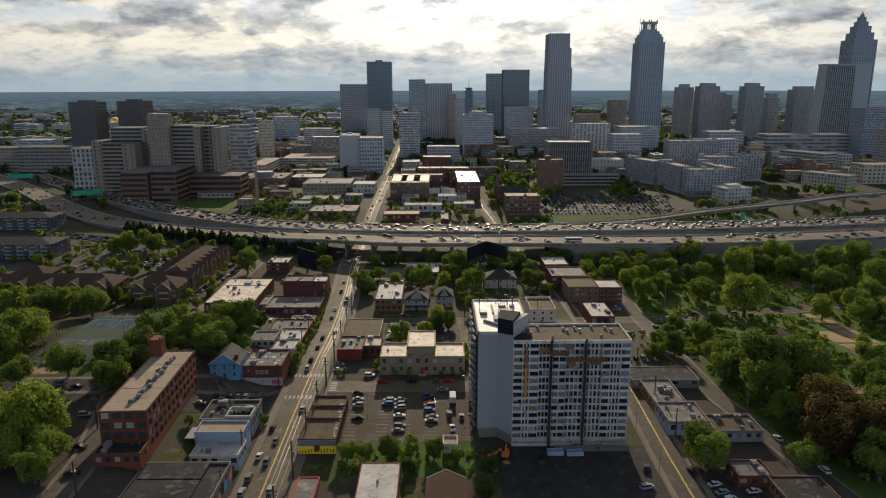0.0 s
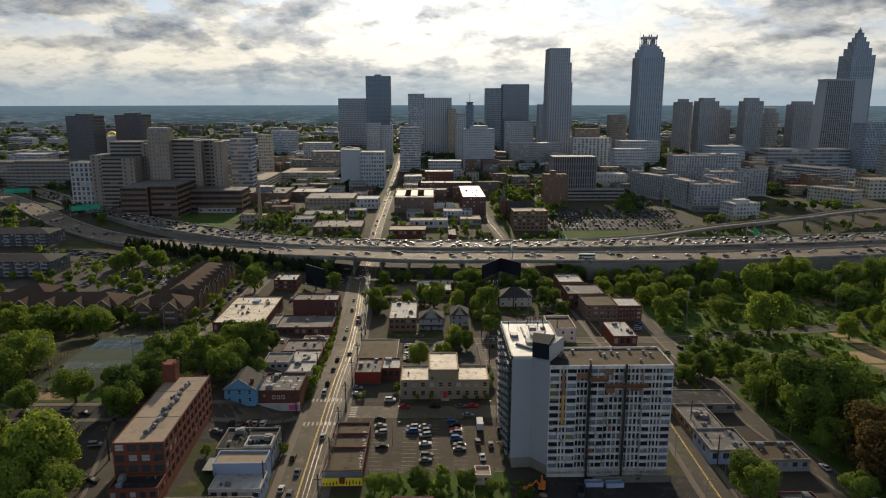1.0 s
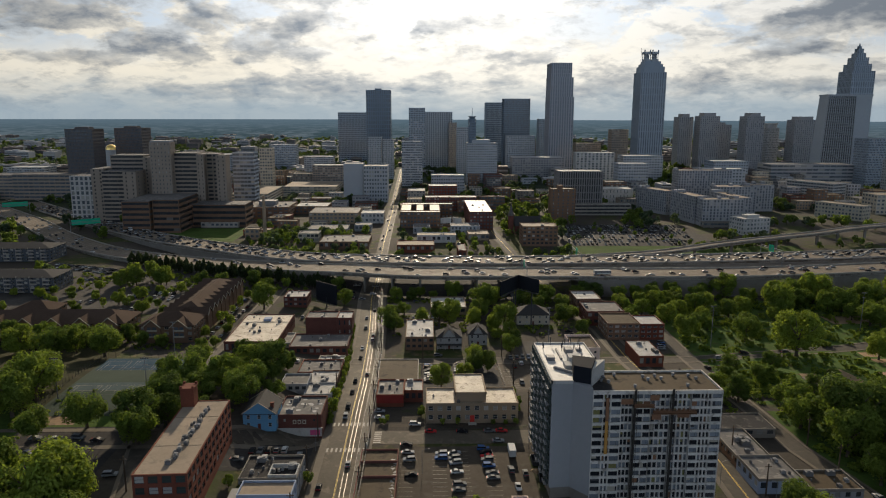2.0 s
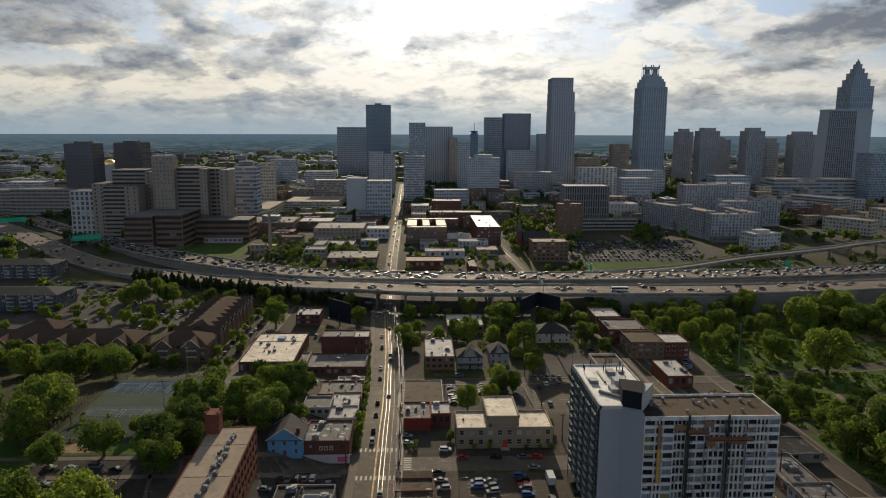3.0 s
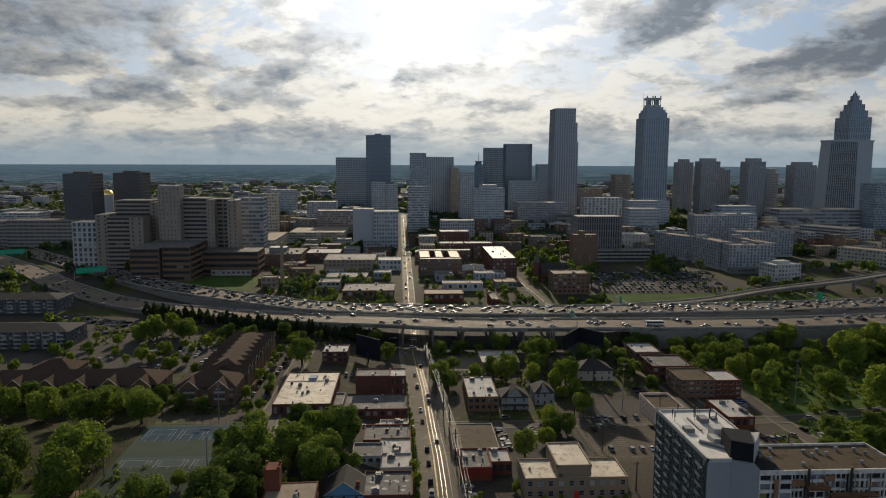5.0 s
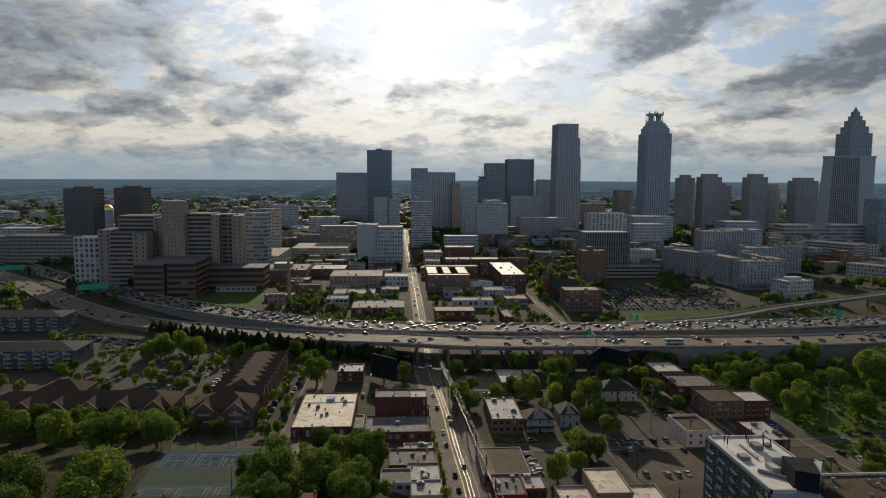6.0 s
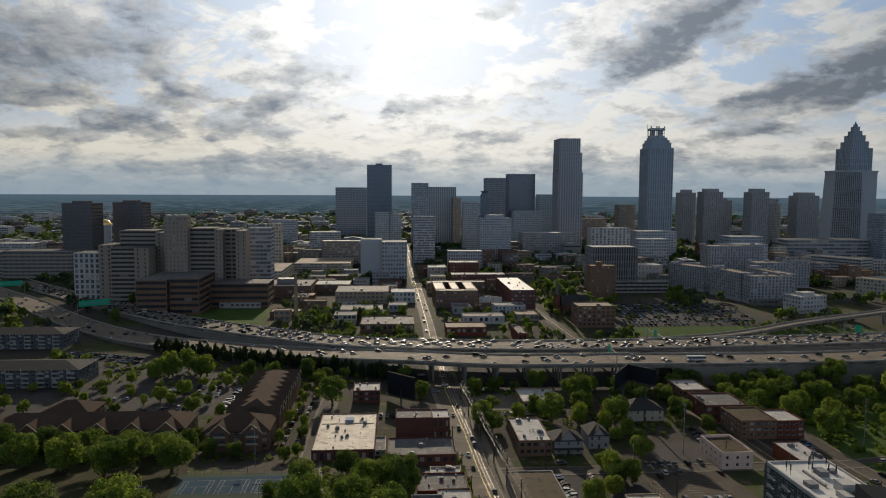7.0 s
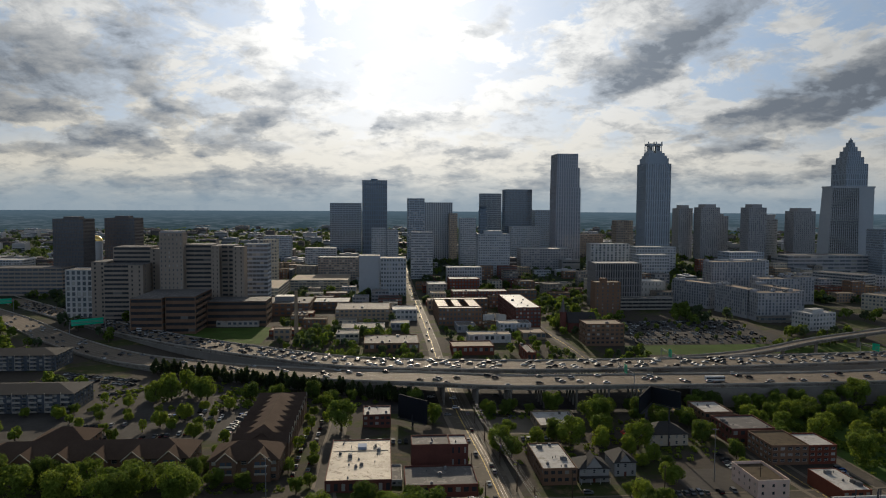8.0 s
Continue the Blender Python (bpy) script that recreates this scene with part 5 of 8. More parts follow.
# -- the brick warehouse --
def make_warehouse():
    t = building("brick_warehouse", -109.7, -93.6, 219, 273.5, 15.0, 4, 4, BRICK_RED, ROOF_TAN, "four-storey red brick warehouse with rows of big windows", "warehouse", side=12, pier=0.3, band=0.36, proud=0.35, singles=True, rot=2.2, frame_mat=METAL_DARK, parapet=0.25, glass=glass_material("warehouse_glass", (0.04, 0.055, 0.05), light=0.15))
    rnd = random.Random(3)
    h = t["roof_height"]
    for i in range(30):
        y = -19 + i * 1.3
        part("air_conditioner", UNITS[2] if i % 3 else UNITS[0], None, t, at=pose(1.2 + rnd.uniform(-1.3, 1.3), y, h + 0.05, 0, 0, rnd.choice((0, 90))))
    tower = Shape().box(-7.6, -3.2, 20.3, 25.0, h - 3, h + 6.2).box(-7.8, -3.0, 20.1, 25.2, h + 6.2, h + 6.7)
    for x in (-7.7, -3.8):
        for y in (20.2, 24.4):
            tower.box(x, x + 0.7, y, y + 0.7, h + 6.7, h + 7.4)
    part("lift_tower", tower, BRICK_RED, t, "square red brick lift tower")
    part("roof_seam", Shape().box(-6.9, 6.9, 12.0, 12.12, h + 0.05, h + 0.12).box(-6.9, 6.9, -8.0, -7.88, h + 0.05, h + 0.12), PAVING, t)
    building("brick_annex", -107, -92, 209.5, 218, 4.2, 1, 5, BRICK_RED, ROOF_BLACK, "low red-painted brick annex", "building", units=3, rot=2.2, plain="W")


make_warehouse()


# -- shops and halls west of the avenue --
def make_west():
    t = building("workshop", -88, -61, 162, 203.5, 5.0, 1, 7, DARK_CONCRETE, ROOF_BLACK, "long workshop with stepped grey roof and painted side wall", "workshop", pier=0.6, band=0.6)
    for i in range(4):
        block_on(t, "roof_step", -12, 7, -18 + i * 9.6, -9 + i * 9.6, t["roof_height"], t["roof_height"] + 0.35 + 0.2 * (i % 2), ROOF_BLACK)
    colours = [surface("mural_" + n, c, vary=0.3, grain=1.0) for n, c in (("teal", (0.05, 0.35, 0.42)), ("violet", (0.2, 0.1, 0.28)), ("orange", (0.6, 0.25, 0.06)), ("night", (0.03, 0.035, 0.06)))]
    rnd = random.Random(9)
    for i in range(16):
        y, z = -22 + i * 2.75, rnd.uniform(0.3, 1.2)
        part("mural_field", Shape().prism([(y, z), (y + 2.7, z + rnd.uniform(-.3, .3)), (y + 2.7, z + rnd.uniform(2, 3.2)), (y + rnd.uniform(.5, 2), z + 3.2), (y, z + rnd.uniform(2, 3))], 0, 0.03), colours[i % 4], t).matrix_basis = Matrix(((0, 0, 1, 13.52), (1, 0, 0, 0), (0, 1, 0, 0), (0, 0, 0, 1)))
    t = building("shop", -78, -61.5, 219.5, 228, 7.0, 1, 4, PANEL_BLUE, ROOF_TAN, "two-level pale blue-grey shop with flat roof", "shop", base=2.5, pier=0.7, plain="SW")
    building("shop", -76.5, -60.6, 209.5, 219.4, 4.0, 1, 5, PANEL_BLUE, ROOF_WHITE, "low blue-grey shop front wing with white parapet", "shop", trim=STUCCO_WHITE, units=2)
    part("awning", Shape().box(-11.5, -7.5, -4.5, 3.5, 5.2, 5.4), METAL_GREY, t, "slanted metal canopy")
    t = building("shop", -81, -62.3, 233, 248.5, 5.0, 1, 6, STUCCO_GREY, ROOF_BLACK, "low shop with black roof and white-walled roof yard", "shop", units=14, trim=DARK_CONCRETE)
    h = t["roof_height"]
    yard = Shape().box(0, 9, -7.4, -7.0, h, h + 1.6).box(0, 0.4, -7, 0, h, h + 1.6).box(8.6, 9, -7, 0, h, h + 1.6).box(0, 9, -0.4, 0, h, h + 1.6)
    part("roof_yard", yard, STUCCO_WHITE, t)
    house("blue_house", -92, -79.5, 281, 294, 6.0, 4.4, TURQUOISE, SHINGLE_GREY, "bright blue gabled wooden house with white trim", gable=True)
    c = thing("brick_chimney", *lay(-80.2, 280.4)[:2], "slender red brick chimney beside the blue house", "chimney")
    part("stack", Shape().box(-0.6, 0.6, -0.5, 0.5, -0.5, 10.5).box(-0.7, 0.7, -0.6, 0.6, 10.5, 10.8), BRICK_RED, c)
    t = building("corner_shop", -77, -60.3, 274.3, 292.5, 8.0, 1, 3, BRICK_DARK, ROOF_GREY, "two-storey dark brick corner shop with white ground floor and patched roof", "shop", pier=0.85, band=0.75, units=9, base=3.4)
    part("shop_front", Shape().box(-8.4, 8.4, -9.4, -9.12, 0.0, 3.3), STUCCO_WHITE, t, "white-painted ground floor")
    part("display_window", Shape().box(4.0, 7.6, -9.48, -9.38, 0.6, 2.6), surface("magenta_poster", (0.5, 0.08, 0.2), vary=0.3, grain=1.5), t)
    for i in range(3):
        part("sign_letter", Shape().box(-2.4 + i * 1.8, -1.1 + i * 1.8, -9.3, -9.14, 5.0, 6.6).box(-2.1 + i * 1.8, -1.4 + i * 1.8, -9.34, -9.28, 5.35, 6.2, m=1), (STUCCO_CREAM, BRICK_DARK), t)
    rnd = random.Random(12)
    for i in range(14):
        x, y = rnd.uniform(-6.5, 6.5), rnd.uniform(-7, 7)
        pts = [(x + rnd.uniform(.5, 1.5) * math.cos(a), y + rnd.uniform(.4, 1.2) * math.sin(a)) for a in (0, .9, 1.8, 2.7, 3.6, 4.5, 5.4)]
        part("roof_patch", Shape().prism(pts, t["roof_height"] + 0.05, t["roof_height"] + 0.08 + 0.004 * i), ROOF_WHITE, t)
    building("shed", -90, -62, 296, 300, 3.6, 1, 6, STUCCO_WHITE, ROOF_GREY, "narrow white shed behind the corner shop", "building", plain="S")
    building("shop", -72, -60.2, 303.5, 316.5, 4.6, 1, 3, STUCCO_GREY, ROOF_WHITE, "small shop with pale grey roof", "shop", units=3, group="row of shops")
    building("shop", -73, -60.2, 318, 334, 4.6, 1, 4, BRICK_BROWN, ROOF_WHITE, "small brick shop with white roof", "shop", units=6, group="row of shops")
    building("shop", -85, -73.2, 318, 331, 3.6, 1, 4, STUCCO_GREY, ROOF_GREY, "low rear shop with blue-grey roof", "shop", units=1, group="row of shops")
    building("shop", -80.5, -60.6, 336, 353, 4.2, 1, 5, BRICK_RED, ROOF_GREY, "brick shop with patched grey roof", "shop", units=8, group="row of shops")
    building("shop", -74, -61, 355.5, 364, 3.4, 1, 4, STUCCO_CREAM, ROOF_WHITE, "low shop with cluttered white roof", "shop", units=6, group="row of shops")
    building("brick_hall", -92, -61.5, 375, 397, 4.6, 1, 9, BRICK_DARK, ROOF_GREY, "wide brick hall with dark grey flat roof", "building", units=4)
    building("brick_block", -88, -70.5, 405, 418.5, 7.4, 2, 6, BRICK_DARK, ROOF_GREY, "tall plain red brick block with grey roof", "building", pier=0.9, band=0.8, units=3, plain="SE")
    building("brick_block", -70.4, -62, 405, 418.5, 7.2, 2, 3, BRICK_DARK, ROOF_WHITE, "red brick block with white roof", "building", pier=0.7, units=1)
    t = building("flat_hall", -124.8, -97.5, 373, 423, 6.7, 1, 9, BRICK_DARK, ROOF_CREAM, "large dark brick hall with stained tan gravel roof", "hall", pier=0.5, band=0.5, units=15, parapet=0.5)
    h = t["roof_height"]
    part("roof_seam", Shape().box(-12.5, 12.5, 10.0, 10.25, h, h + 0.3), CONCRETE, t)
    part("skylight", Shape().prism([(-1.5, 12), (2.5, 12), (2.5, 17), (-1.5, 17)], h, h + 1.3), PANEL_BLUE, t)
    building("shed", -100, -93, 384, 402, 2.6, 1, 3, STUCCO_WHITE, ROOF_GREY, "small shed with metal roof", "building")
    building("brick_house", -112, -97, 464, 481, 4.0, 2, 5, BRICK_DARK, ROOF_WHITE, "small brick building with white roof", "building", units=5)
    # black billboard
    b = thing("billboard", -91, 476, "large billboard seen from its dark back on one post", "billboard")
    part("post", Shape().tube((0, 0, -1), (0, 0, 6.5), 0.5, 0.5, 12), METAL_DARK, b)
    part("panel", Shape().box(-10.5, 10.5, -0.4, 0.4, 3.0, 16.0), SIGN_BLACK, b)
    part("catwalk", Shape().box(-10.5, 10.5, -1.4, -0.4, 2.7, 2.85).box(-10.5, 10.5, -1.42, -1.36, 3.7, 3.78), METAL_DARK, b)
    b.matrix_basis = pose(-85, 468.5, gz(-85, 468.5), 0, 0, -45)


make_west()


# -- garden apartments with brown roofs --
PANEL_DARK = surface("slate_cladding", (0.07, 0.078, 0.09), vary=0.2, grain=0.6, stain=0.06)


def apartment(name, x0, x1, y0, y1, label, eave=10.0, rise=5.0, rot=0.0, gables=0, side_gables=0, storeys=3, wall=BRICK_BROWN, balconies=0, roof=SHINGLE):
    cx, cy, w, d = (x0 + x1) / 2, (y0 + y1) / 2, x1 - x0, y1 - y0
    home = thing(name, cx, cy, label, "apartments", rot)
    FOOTPRINTS.append((x0, x1, y0, y1))
    body, mine = Shape(), []
    n, m = max(2, int(w / 4)), max(2, int(d / 4))
    for length, k, place, turn in ((w, n, lambda u, q, z: (u, -d / 2 - q, z), 0), (d, m, lambda u, q, z: (w / 2 + q, u, z), 90), (d, m, lambda u, q, z: (-w / 2 - q, -u, z), -90)):
        some = []
        body.knit(place(-length / 2, 0, -1.5), place(length / 2, 0, -1.5), place(length / 2, 0, 0.3), place(-length / 2, 0, 0.3))
        facade(body, None, some, length, 0.3, eave, storeys, k, 0.45, 0.42, 0.3, place)
        mine += [(a, b, c, turn) for a, b, c in some]
    part("wall", body, wall, home)
    for (x, y, z), ww, wh, turn in mine:
        part("window", window_mesh(ww, wh, STUCCO_CREAM, GLASS), None, home, at=pose(x, y, z, 0, 0, turn))
    hip_roof(home, -w / 2, w / 2, -d / 2, d / 2, eave, rise, roof, 0.8)
    for i in range(gables):
        u = -w / 2 + (i + 0.5) * w / gables
        g = part("gable", Shape().box(-4.2, 4.2, -1.6, 0, -eave, -0.0).prism([(-4.2, -0.01), (4.2, -0.01), (4.2, 0), (-4.2, 0)], 0, 0.01)
                 .face((-4.2, -1.6, 0), (4.2, -1.6, 0), (0, -1.6, 3.4)), BRICK_BROWN, home, at=pose(u, -d / 2 - 0.0, eave))
        part("gable_roof", Shape().face((-5, -2.3, -0.55), (0, -2.3, 3.7), (0, d / 2, 3.7), (-5, 6, -0.55)).face((5, -2.3, -0.55), (5, 6, -0.55), (0, d / 2, 3.7), (0, -2.3, 3.7)), SHINGLE, g)
        arch = Shape().box(-2.4, -0.3, -1.66, -1.6, -2.6, -0.4).box(0.3, 2.4, -1.66, -1.6, -2.6, -0.4).box(-2.4, -0.3, -1.66, -1.6, -6, -3.8).box(0.3, 2.4, -1.66, -1.6, -6, -3.8)
        part("balcony_opening", arch, GLASS_DARK, g)
        part("bargeboard", Shape().tube((-5.05, -2.36, -0.6), (0, -2.36, 3.72), 0.24, 0.24, 4).tube((0, -2.36, 3.72), (5.05, -2.36, -0.6), 0.24, 0.24, 4), STUCCO_CREAM, g, "cream bargeboard")
        part("railing", Shape().box(-2.7, 2.7, -1.85, -1.72, -2.75, -1.9).box(-2.7, 2.7, -1.85, -1.72, -6.15, -5.3), STUCCO_CREAM, g)
    for k in range(balconies):
        u = -w / 2 + (k + 0.5) * w / balconies
        for j in range(storeys):
            z = 0.5 + j * eave / storeys
            part("balcony", Shape().box(u - 2.2, u + 2.2, -d / 2 - 1.6, -d / 2 + 0.1, z, z + 0.2).box(u - 2.2, u + 2.2, -d / 2 - 1.6, -d / 2 - 1.5, z + 0.2, z + 1.1).box(u - 2.2, u - 2.0, -d / 2 - 1.6, -d / 2 - 1.4, z, z + 3.3), CONCRETE, home, "pale balcony")
    for i in range(side_gables):
        v = -d / 2 + (i + 0.5) * d / side_gables
        part("gable_roof", Shape().face((w / 2 + 1.6, v - 4.6, eave - 0.4), (w / 2 + 1.6, v, eave + 3.4), (0, v, eave + 3.4), (w / 2 - 5, v - 4.6, eave - 0.4))
             .face((w / 2 + 1.6, v + 4.6, eave - 0.4), (w / 2 - 5, v + 4.6, eave - 0.4), (0, v, eave + 3.4), (w / 2 + 1.6, v, eave + 3.4)), SHINGLE, home)
        part("bargeboard", Shape().tube((w / 2 + 1.65, v - 4.6, eave - 0.45), (w / 2 + 1.65, v, eave + 3.4), 0.12, 0.12, 4).tube((w / 2 + 1.65, v, eave + 3.4), (w / 2 + 1.65, v + 4.6, eave - 0.45), 0.12, 0.12, 4), STUCCO_CREAM, home)
        part("gable_roof", Shape().face((-w / 2 - 1.6, v - 4.6, eave - 0.4), (0, v, eave + 3.4), (-w / 2 - 1.6, v, eave + 3.4)).face((-w / 2 - 1.6, v - 4.6, eave - 0.4), (-w / 2 + 5, v - 4.6, eave - 0.4), (0, v, eave + 3.4))
             .face((-w / 2 - 1.6, v + 4.6, eave - 0.4), (-w / 2 - 1.6, v, eave + 3.4), (0, v, eave + 3.4)).face((-w / 2 - 1.6, v + 4.6, eave - 0.4), (0, v, eave + 3.4), (-w / 2 + 5, v + 4.6, eave - 0.4)), SHINGLE, home)
        part("bay", Shape().box(w / 2 - 0.1, w / 2 + 1.2, v - 3.6, v + 3.6, -1, eave - 0.5).face((w / 2 + 1.2, v - 3.6, eave - .5), (w / 2 + 1.2, v + 3.6, eave - .5), (w / 2 + 1.2, v, eave + 2.6)), BRICK_BROWN, home)
    return home


def make_apartments():
    apartment("apartment_house", -276, -185, 396, 418, "long brown-roofed garden apartments with a row of gables", gables=6, eave=9.5, rise=5.0)
    apartment("apartment_house", -175, -146, 391, 412, "brown-roofed garden apartments, gabled end block", gables=2, eave=9.5, rise=5.2)
    apartment("apartment_house", -169, -146, 412.5, 492, "long brown-roofed garden apartments with dormer gables along the street", side_gables=9, eave=9.5, rise=5.2, rot=0.0)
    apartment("apartment_house", -262, -238, 421, 440, "brown-roofed apartment wing behind the long block", eave=9.0, rise=4.5)
    for x0, x1, y0, y1 in ((-356, -277, 500, 527), (-425, -334, 605, 632)):
        apartment("apartment_house", x0, x1, y0, y1, "dark-roofed modern apartment house with white balconies", eave=11.0, rise=3.0, roof=SHINGLE_GREY, storeys=4, wall=PANEL_DARK, balconies=9)


make_apartments()


# -- east of the avenue --
def make_east():
    t = building("painted_shop", -43, -30.2, 218, 252, 5.0, 1, 4, BRICK_DARK, ROOF_BROWN, "low brick shop with brown patched roof and bright mural wall", "shop", plain="S", units=0)
    for y in (8, -2):
        part("fire_wall", Shape().box(-6.4, 6.4, y, y + 0.5, 4.9, 5.9), BRICK_DARK, t)
    yellow, black = surface("mural_yellow", (0.75, 0.55, 0.03), vary=0.2, grain=1.0), surface("mural_black", (0.02, 0.02, 0.022))
    part("mural", Shape().box(-6.4, 6.4, -17.08, -17.0, 0.2, 3.0), yellow, t, "yellow mural field")
    part("mural", Shape().box(-6.4, 6.4, -17.08, -17.0, 3.0, 5.7), black, t)
    rnd = random.Random(4)
    for i in range(16):
        for j in range(4):
            x, z = -6.0 + i * 0.8 + (j % 2) * 0.3, 3.2 + j * 0.66
            pts = [(x + .3 * math.cos(a) * rnd.uniform(.8, 1.2), z + .25 * math.sin(a) * rnd.uniform(.8, 1.2)) for a in (0.3, 1.4, 2.4, 3.5, 4.6, 5.5)]
            part("mural_spot", Shape().prism(pts, 0, 0.02), STUCCO_WHITE, t, at=pose(0, -17.09, 0, 90, 0, 0))
    for i in range(12):
        x = -6.2 + i * 1.05
        part("mural_spot", Shape().box(x, x + 0.35, -17.11, -17.08, 0.4 + rnd.uniform(0, .6), 1.2 + rnd.uniform(0, 1)), black, t)
    part("mural_face", Shape().prism([(-0.9, 1.0), (0.7, 1.0), (1.0, 2.6), (0.8, 3.6), (-0.9, 3.6), (-1.1, 2.4)], 0, 0.03), BRICK_RED, t, at=pose(0, -17.1, 0, 90, 0, 0))
    for i in range(13):
        pts = [(5.2 + rnd.uniform(-.9, .9) + .6 * math.cos(a), -14 + i * 2.0 + .8 * math.sin(a)) for a in (0, 1.2, 2.5, 3.7, 5)]
        part("roof_patch", Shape().prism(pts, 5.05, 5.09 + 0.004 * i), ROOF_WHITE, t)
    # the tan brick centre building
    t = building("community_hall", -20.5, 16.0, 284.2, 300.5, 7.8, 2, 10, BRICK_TAN, ROOF_CREAM, "two-storey tan brick hall with pale roof and raised centre", "hall", pier=0.5, band=0.5, singles=True, base=0.4, units=2)
    part("raised_centre", Shape().box(-6.6, 5.6, -6.0, 14.0, 6.5, 11.6), BRICK_TAN, t)
    part("centre_roof", Shape().box(-6.2, 5.2, -5.6, 13.6, 11.6, 11.75), ROOF_CREAM, t, "pale raised roof")
    rim = Shape().box(-6.8, 5.8, -6.2, -5.7, 11.2, 12.2).box(-6.8, 5.8, 13.7, 14.2, 11.2, 12.2).box(-6.8, -6.3, -6.2, 14.2, 11.2, 12.2).box(5.3, 5.8, -6.2, 14.2, 11.2, 12.2)
    part("centre_parapet", rim, BRICK_TAN, t)
    part("door", Shape().box(-0.9, 0.9, -8.35, -8.2, 0.3, 3.4), surface("red_door", (0.4, 0.04, 0.03), vary=0.15), t, "red entrance door")
    part("steps", Shape().box(-1.6, 1.6, -10, -8.3, 0, 0.35).box(-1.6, 1.6, -9.2, -8.3, 0.35, 0.6), CONCRETE, t)
    t = building("red_store", -41.3, -30, 301, 318.5, 4.6, 1, 4, BRICK_RED, ROOF_GREY, "low store with red front and grey roof", "shop", units=5, plain="S")
    part("fascia", Shape().box(-5.7, 5.7, -9.05, -8.8, 2.2, 5.6), surface("red_fascia", (0.2, 0.03, 0.024), vary=0.15), t, "red sign band without readable words")
    building("red_store", -29.8, -21.8, 306, 318.5, 4.4, 1, 3, BRICK_DARK, ROOF_WHITE, "small annex with red front and white roof", "shop", units=2, trim=BRICK_RED)
    building("storage_hall", -43, -24, 325, 352, 2.0, 1, 6, CONCRETE, ROOF_BROWN, "wide low hall with bare brown-grey roof", "hall", parapet=0.4)
    building("office_building", -31.4, -16, 386, 419, 2.0, 2, 5, BRICK_BROWN, ROOF_WHITE, "brown two-storey office with pale cluttered flat roof", "building", units=9)
    house("town_house", -14.5, -1, 388, 401, 6.4, 4.0, WOOD_WHITE, SHINGLE_GREY, "grey wooden house with porch and hipped roof", porch=True, dormer=True)
    house("town_house", 3.5, 13.5, 394, 408, 6.4, 4.0, WOOD_WHITE, SHINGLE_GREY, "narrow pale wooden house with front gable", dormer=True)
    house("town_house", 35, 55, 432, 447, 6.0, 4.6, STUCCO_CREAM, SHINGLE_GREY, "broad house with dark hipped roof", bays=5)
    building("pool_house", -17, 5.5, 454, 480, -0.6, 1, 5, BRICK_TAN, ROOF_WHITE, "flat-roofed pool house with white parapet", "building", units=4)
    building("corner_house", 55, 69, 365, 387, 2.0, 2, 3, STUCCO_PINK, ROOF_BROWN, "small pinkish stucco building with walled roof", "building", pier=0.75, band=0.6, parapet=1.3)
    building("brick_store", 86.4, 99, 356, 380, 1.5, 1, 4, BRICK_RED, ROOF_WHITE, "red brick store with bright white roof", "shop", units=5, plain="W", parapet=0.3)
    t = building("brick_apartments", 82.5, 101, 402, 424, 4.0, 3, 5, BRICK_BROWN, ROOF_BROWN, "three-storey tan and red brick apartment block", "apartments", singles=True)
    building("brick_apartments", 101.2, 115, 402, 420, 3.6, 3, 4, BRICK_RED, ROOF_WHITE, "three-storey red brick block with white roof", "apartments", singles=True)
    building("brick_row", 77, 100, 429, 452, 3.4, 2, 6, BRICK_DARK, ROOF_GREY, "brick row building with grey roof", "building", units=4)
    building("brick_row", 77.5, 93.8, 461, 483, 2.6, 2, 4, BRICK_BROWN, ROOF_WHITE, "brick row building with pale roof", "building", units=3)
    building("brick_row", 80, 96, 453, 460.5, 1.4, 1, 4, BRICK_BROWN, ROOF_WHITE, "low white-roofed link building", "building")
    # right of the apartment tower
    building("garage_shop", 84.3, 112, 269, 283, 3.6, 1, 7, DARK_CONCRETE, ROOF_BLACK, "low shop with flat black roof", "shop", parapet=0.3)
    building("garage_shop", 87, 99, 246, 268.5, 3.8, 1, 4, BRICK_BROWN, ROOF_GREY, "low brick workshop with stained pale roof", "shop", units=7, trim=DARK_CONCRETE)
    building("garage_shop", 86.5, 101, 229.5, 245.5, 4.8, 1, 4, PANEL_BLUE, ROOF_GREY, "blue-walled workshop with patched pale roof", "shop", units=6, trim=DARK_CONCRETE)
    building("garage_shop", 101.2, 118, 224.5, 237, 3.8, 1, 5, STUCCO_GREY, ROOF_BROWN, "low workshop with brown roof and pale front", "shop", pier=0.5, units=6, trim=DARK_CONCRETE)
    building("garage_shop", 97, 108, 196, 205.5, 3.6, 1, 3, BRICK_RED, ROOF_GREY, "low brick garage with grey roof", "shop", units=3, trim=BRICK_DARK)
    building("garage_shop", 106, 122, 165, 196, 3.8, 1, 6, BRICK_BROWN, ROOF_BLACK, "long low garage with black roof", "shop", parapet=0.4)
    # near edge
    t = building("white_store", -20, -7.6, 172, 203.5, 5.0, 1, 4, BRICK_RED, ROOF_WHITE, "red brick store with plain bright white roof", "shop", units=1, parapet=0.25)
    t = building("trailer", -39.2, -32.6, 180, 199.3, 2.6, 1, 4, METAL_GREY, ROOF_GREY, "long trailer with red edge trim", "trailer", trim=surface("red_trim", (0.42, 0.05, 0.04)), parapet=0.3)
    house("small_house", 1, 12.5, 182, 197, 3.2, 3.0, BRICK_BROWN, SHINGLE, "small brick house with brown gabled roof", storeys=1, gable=True)
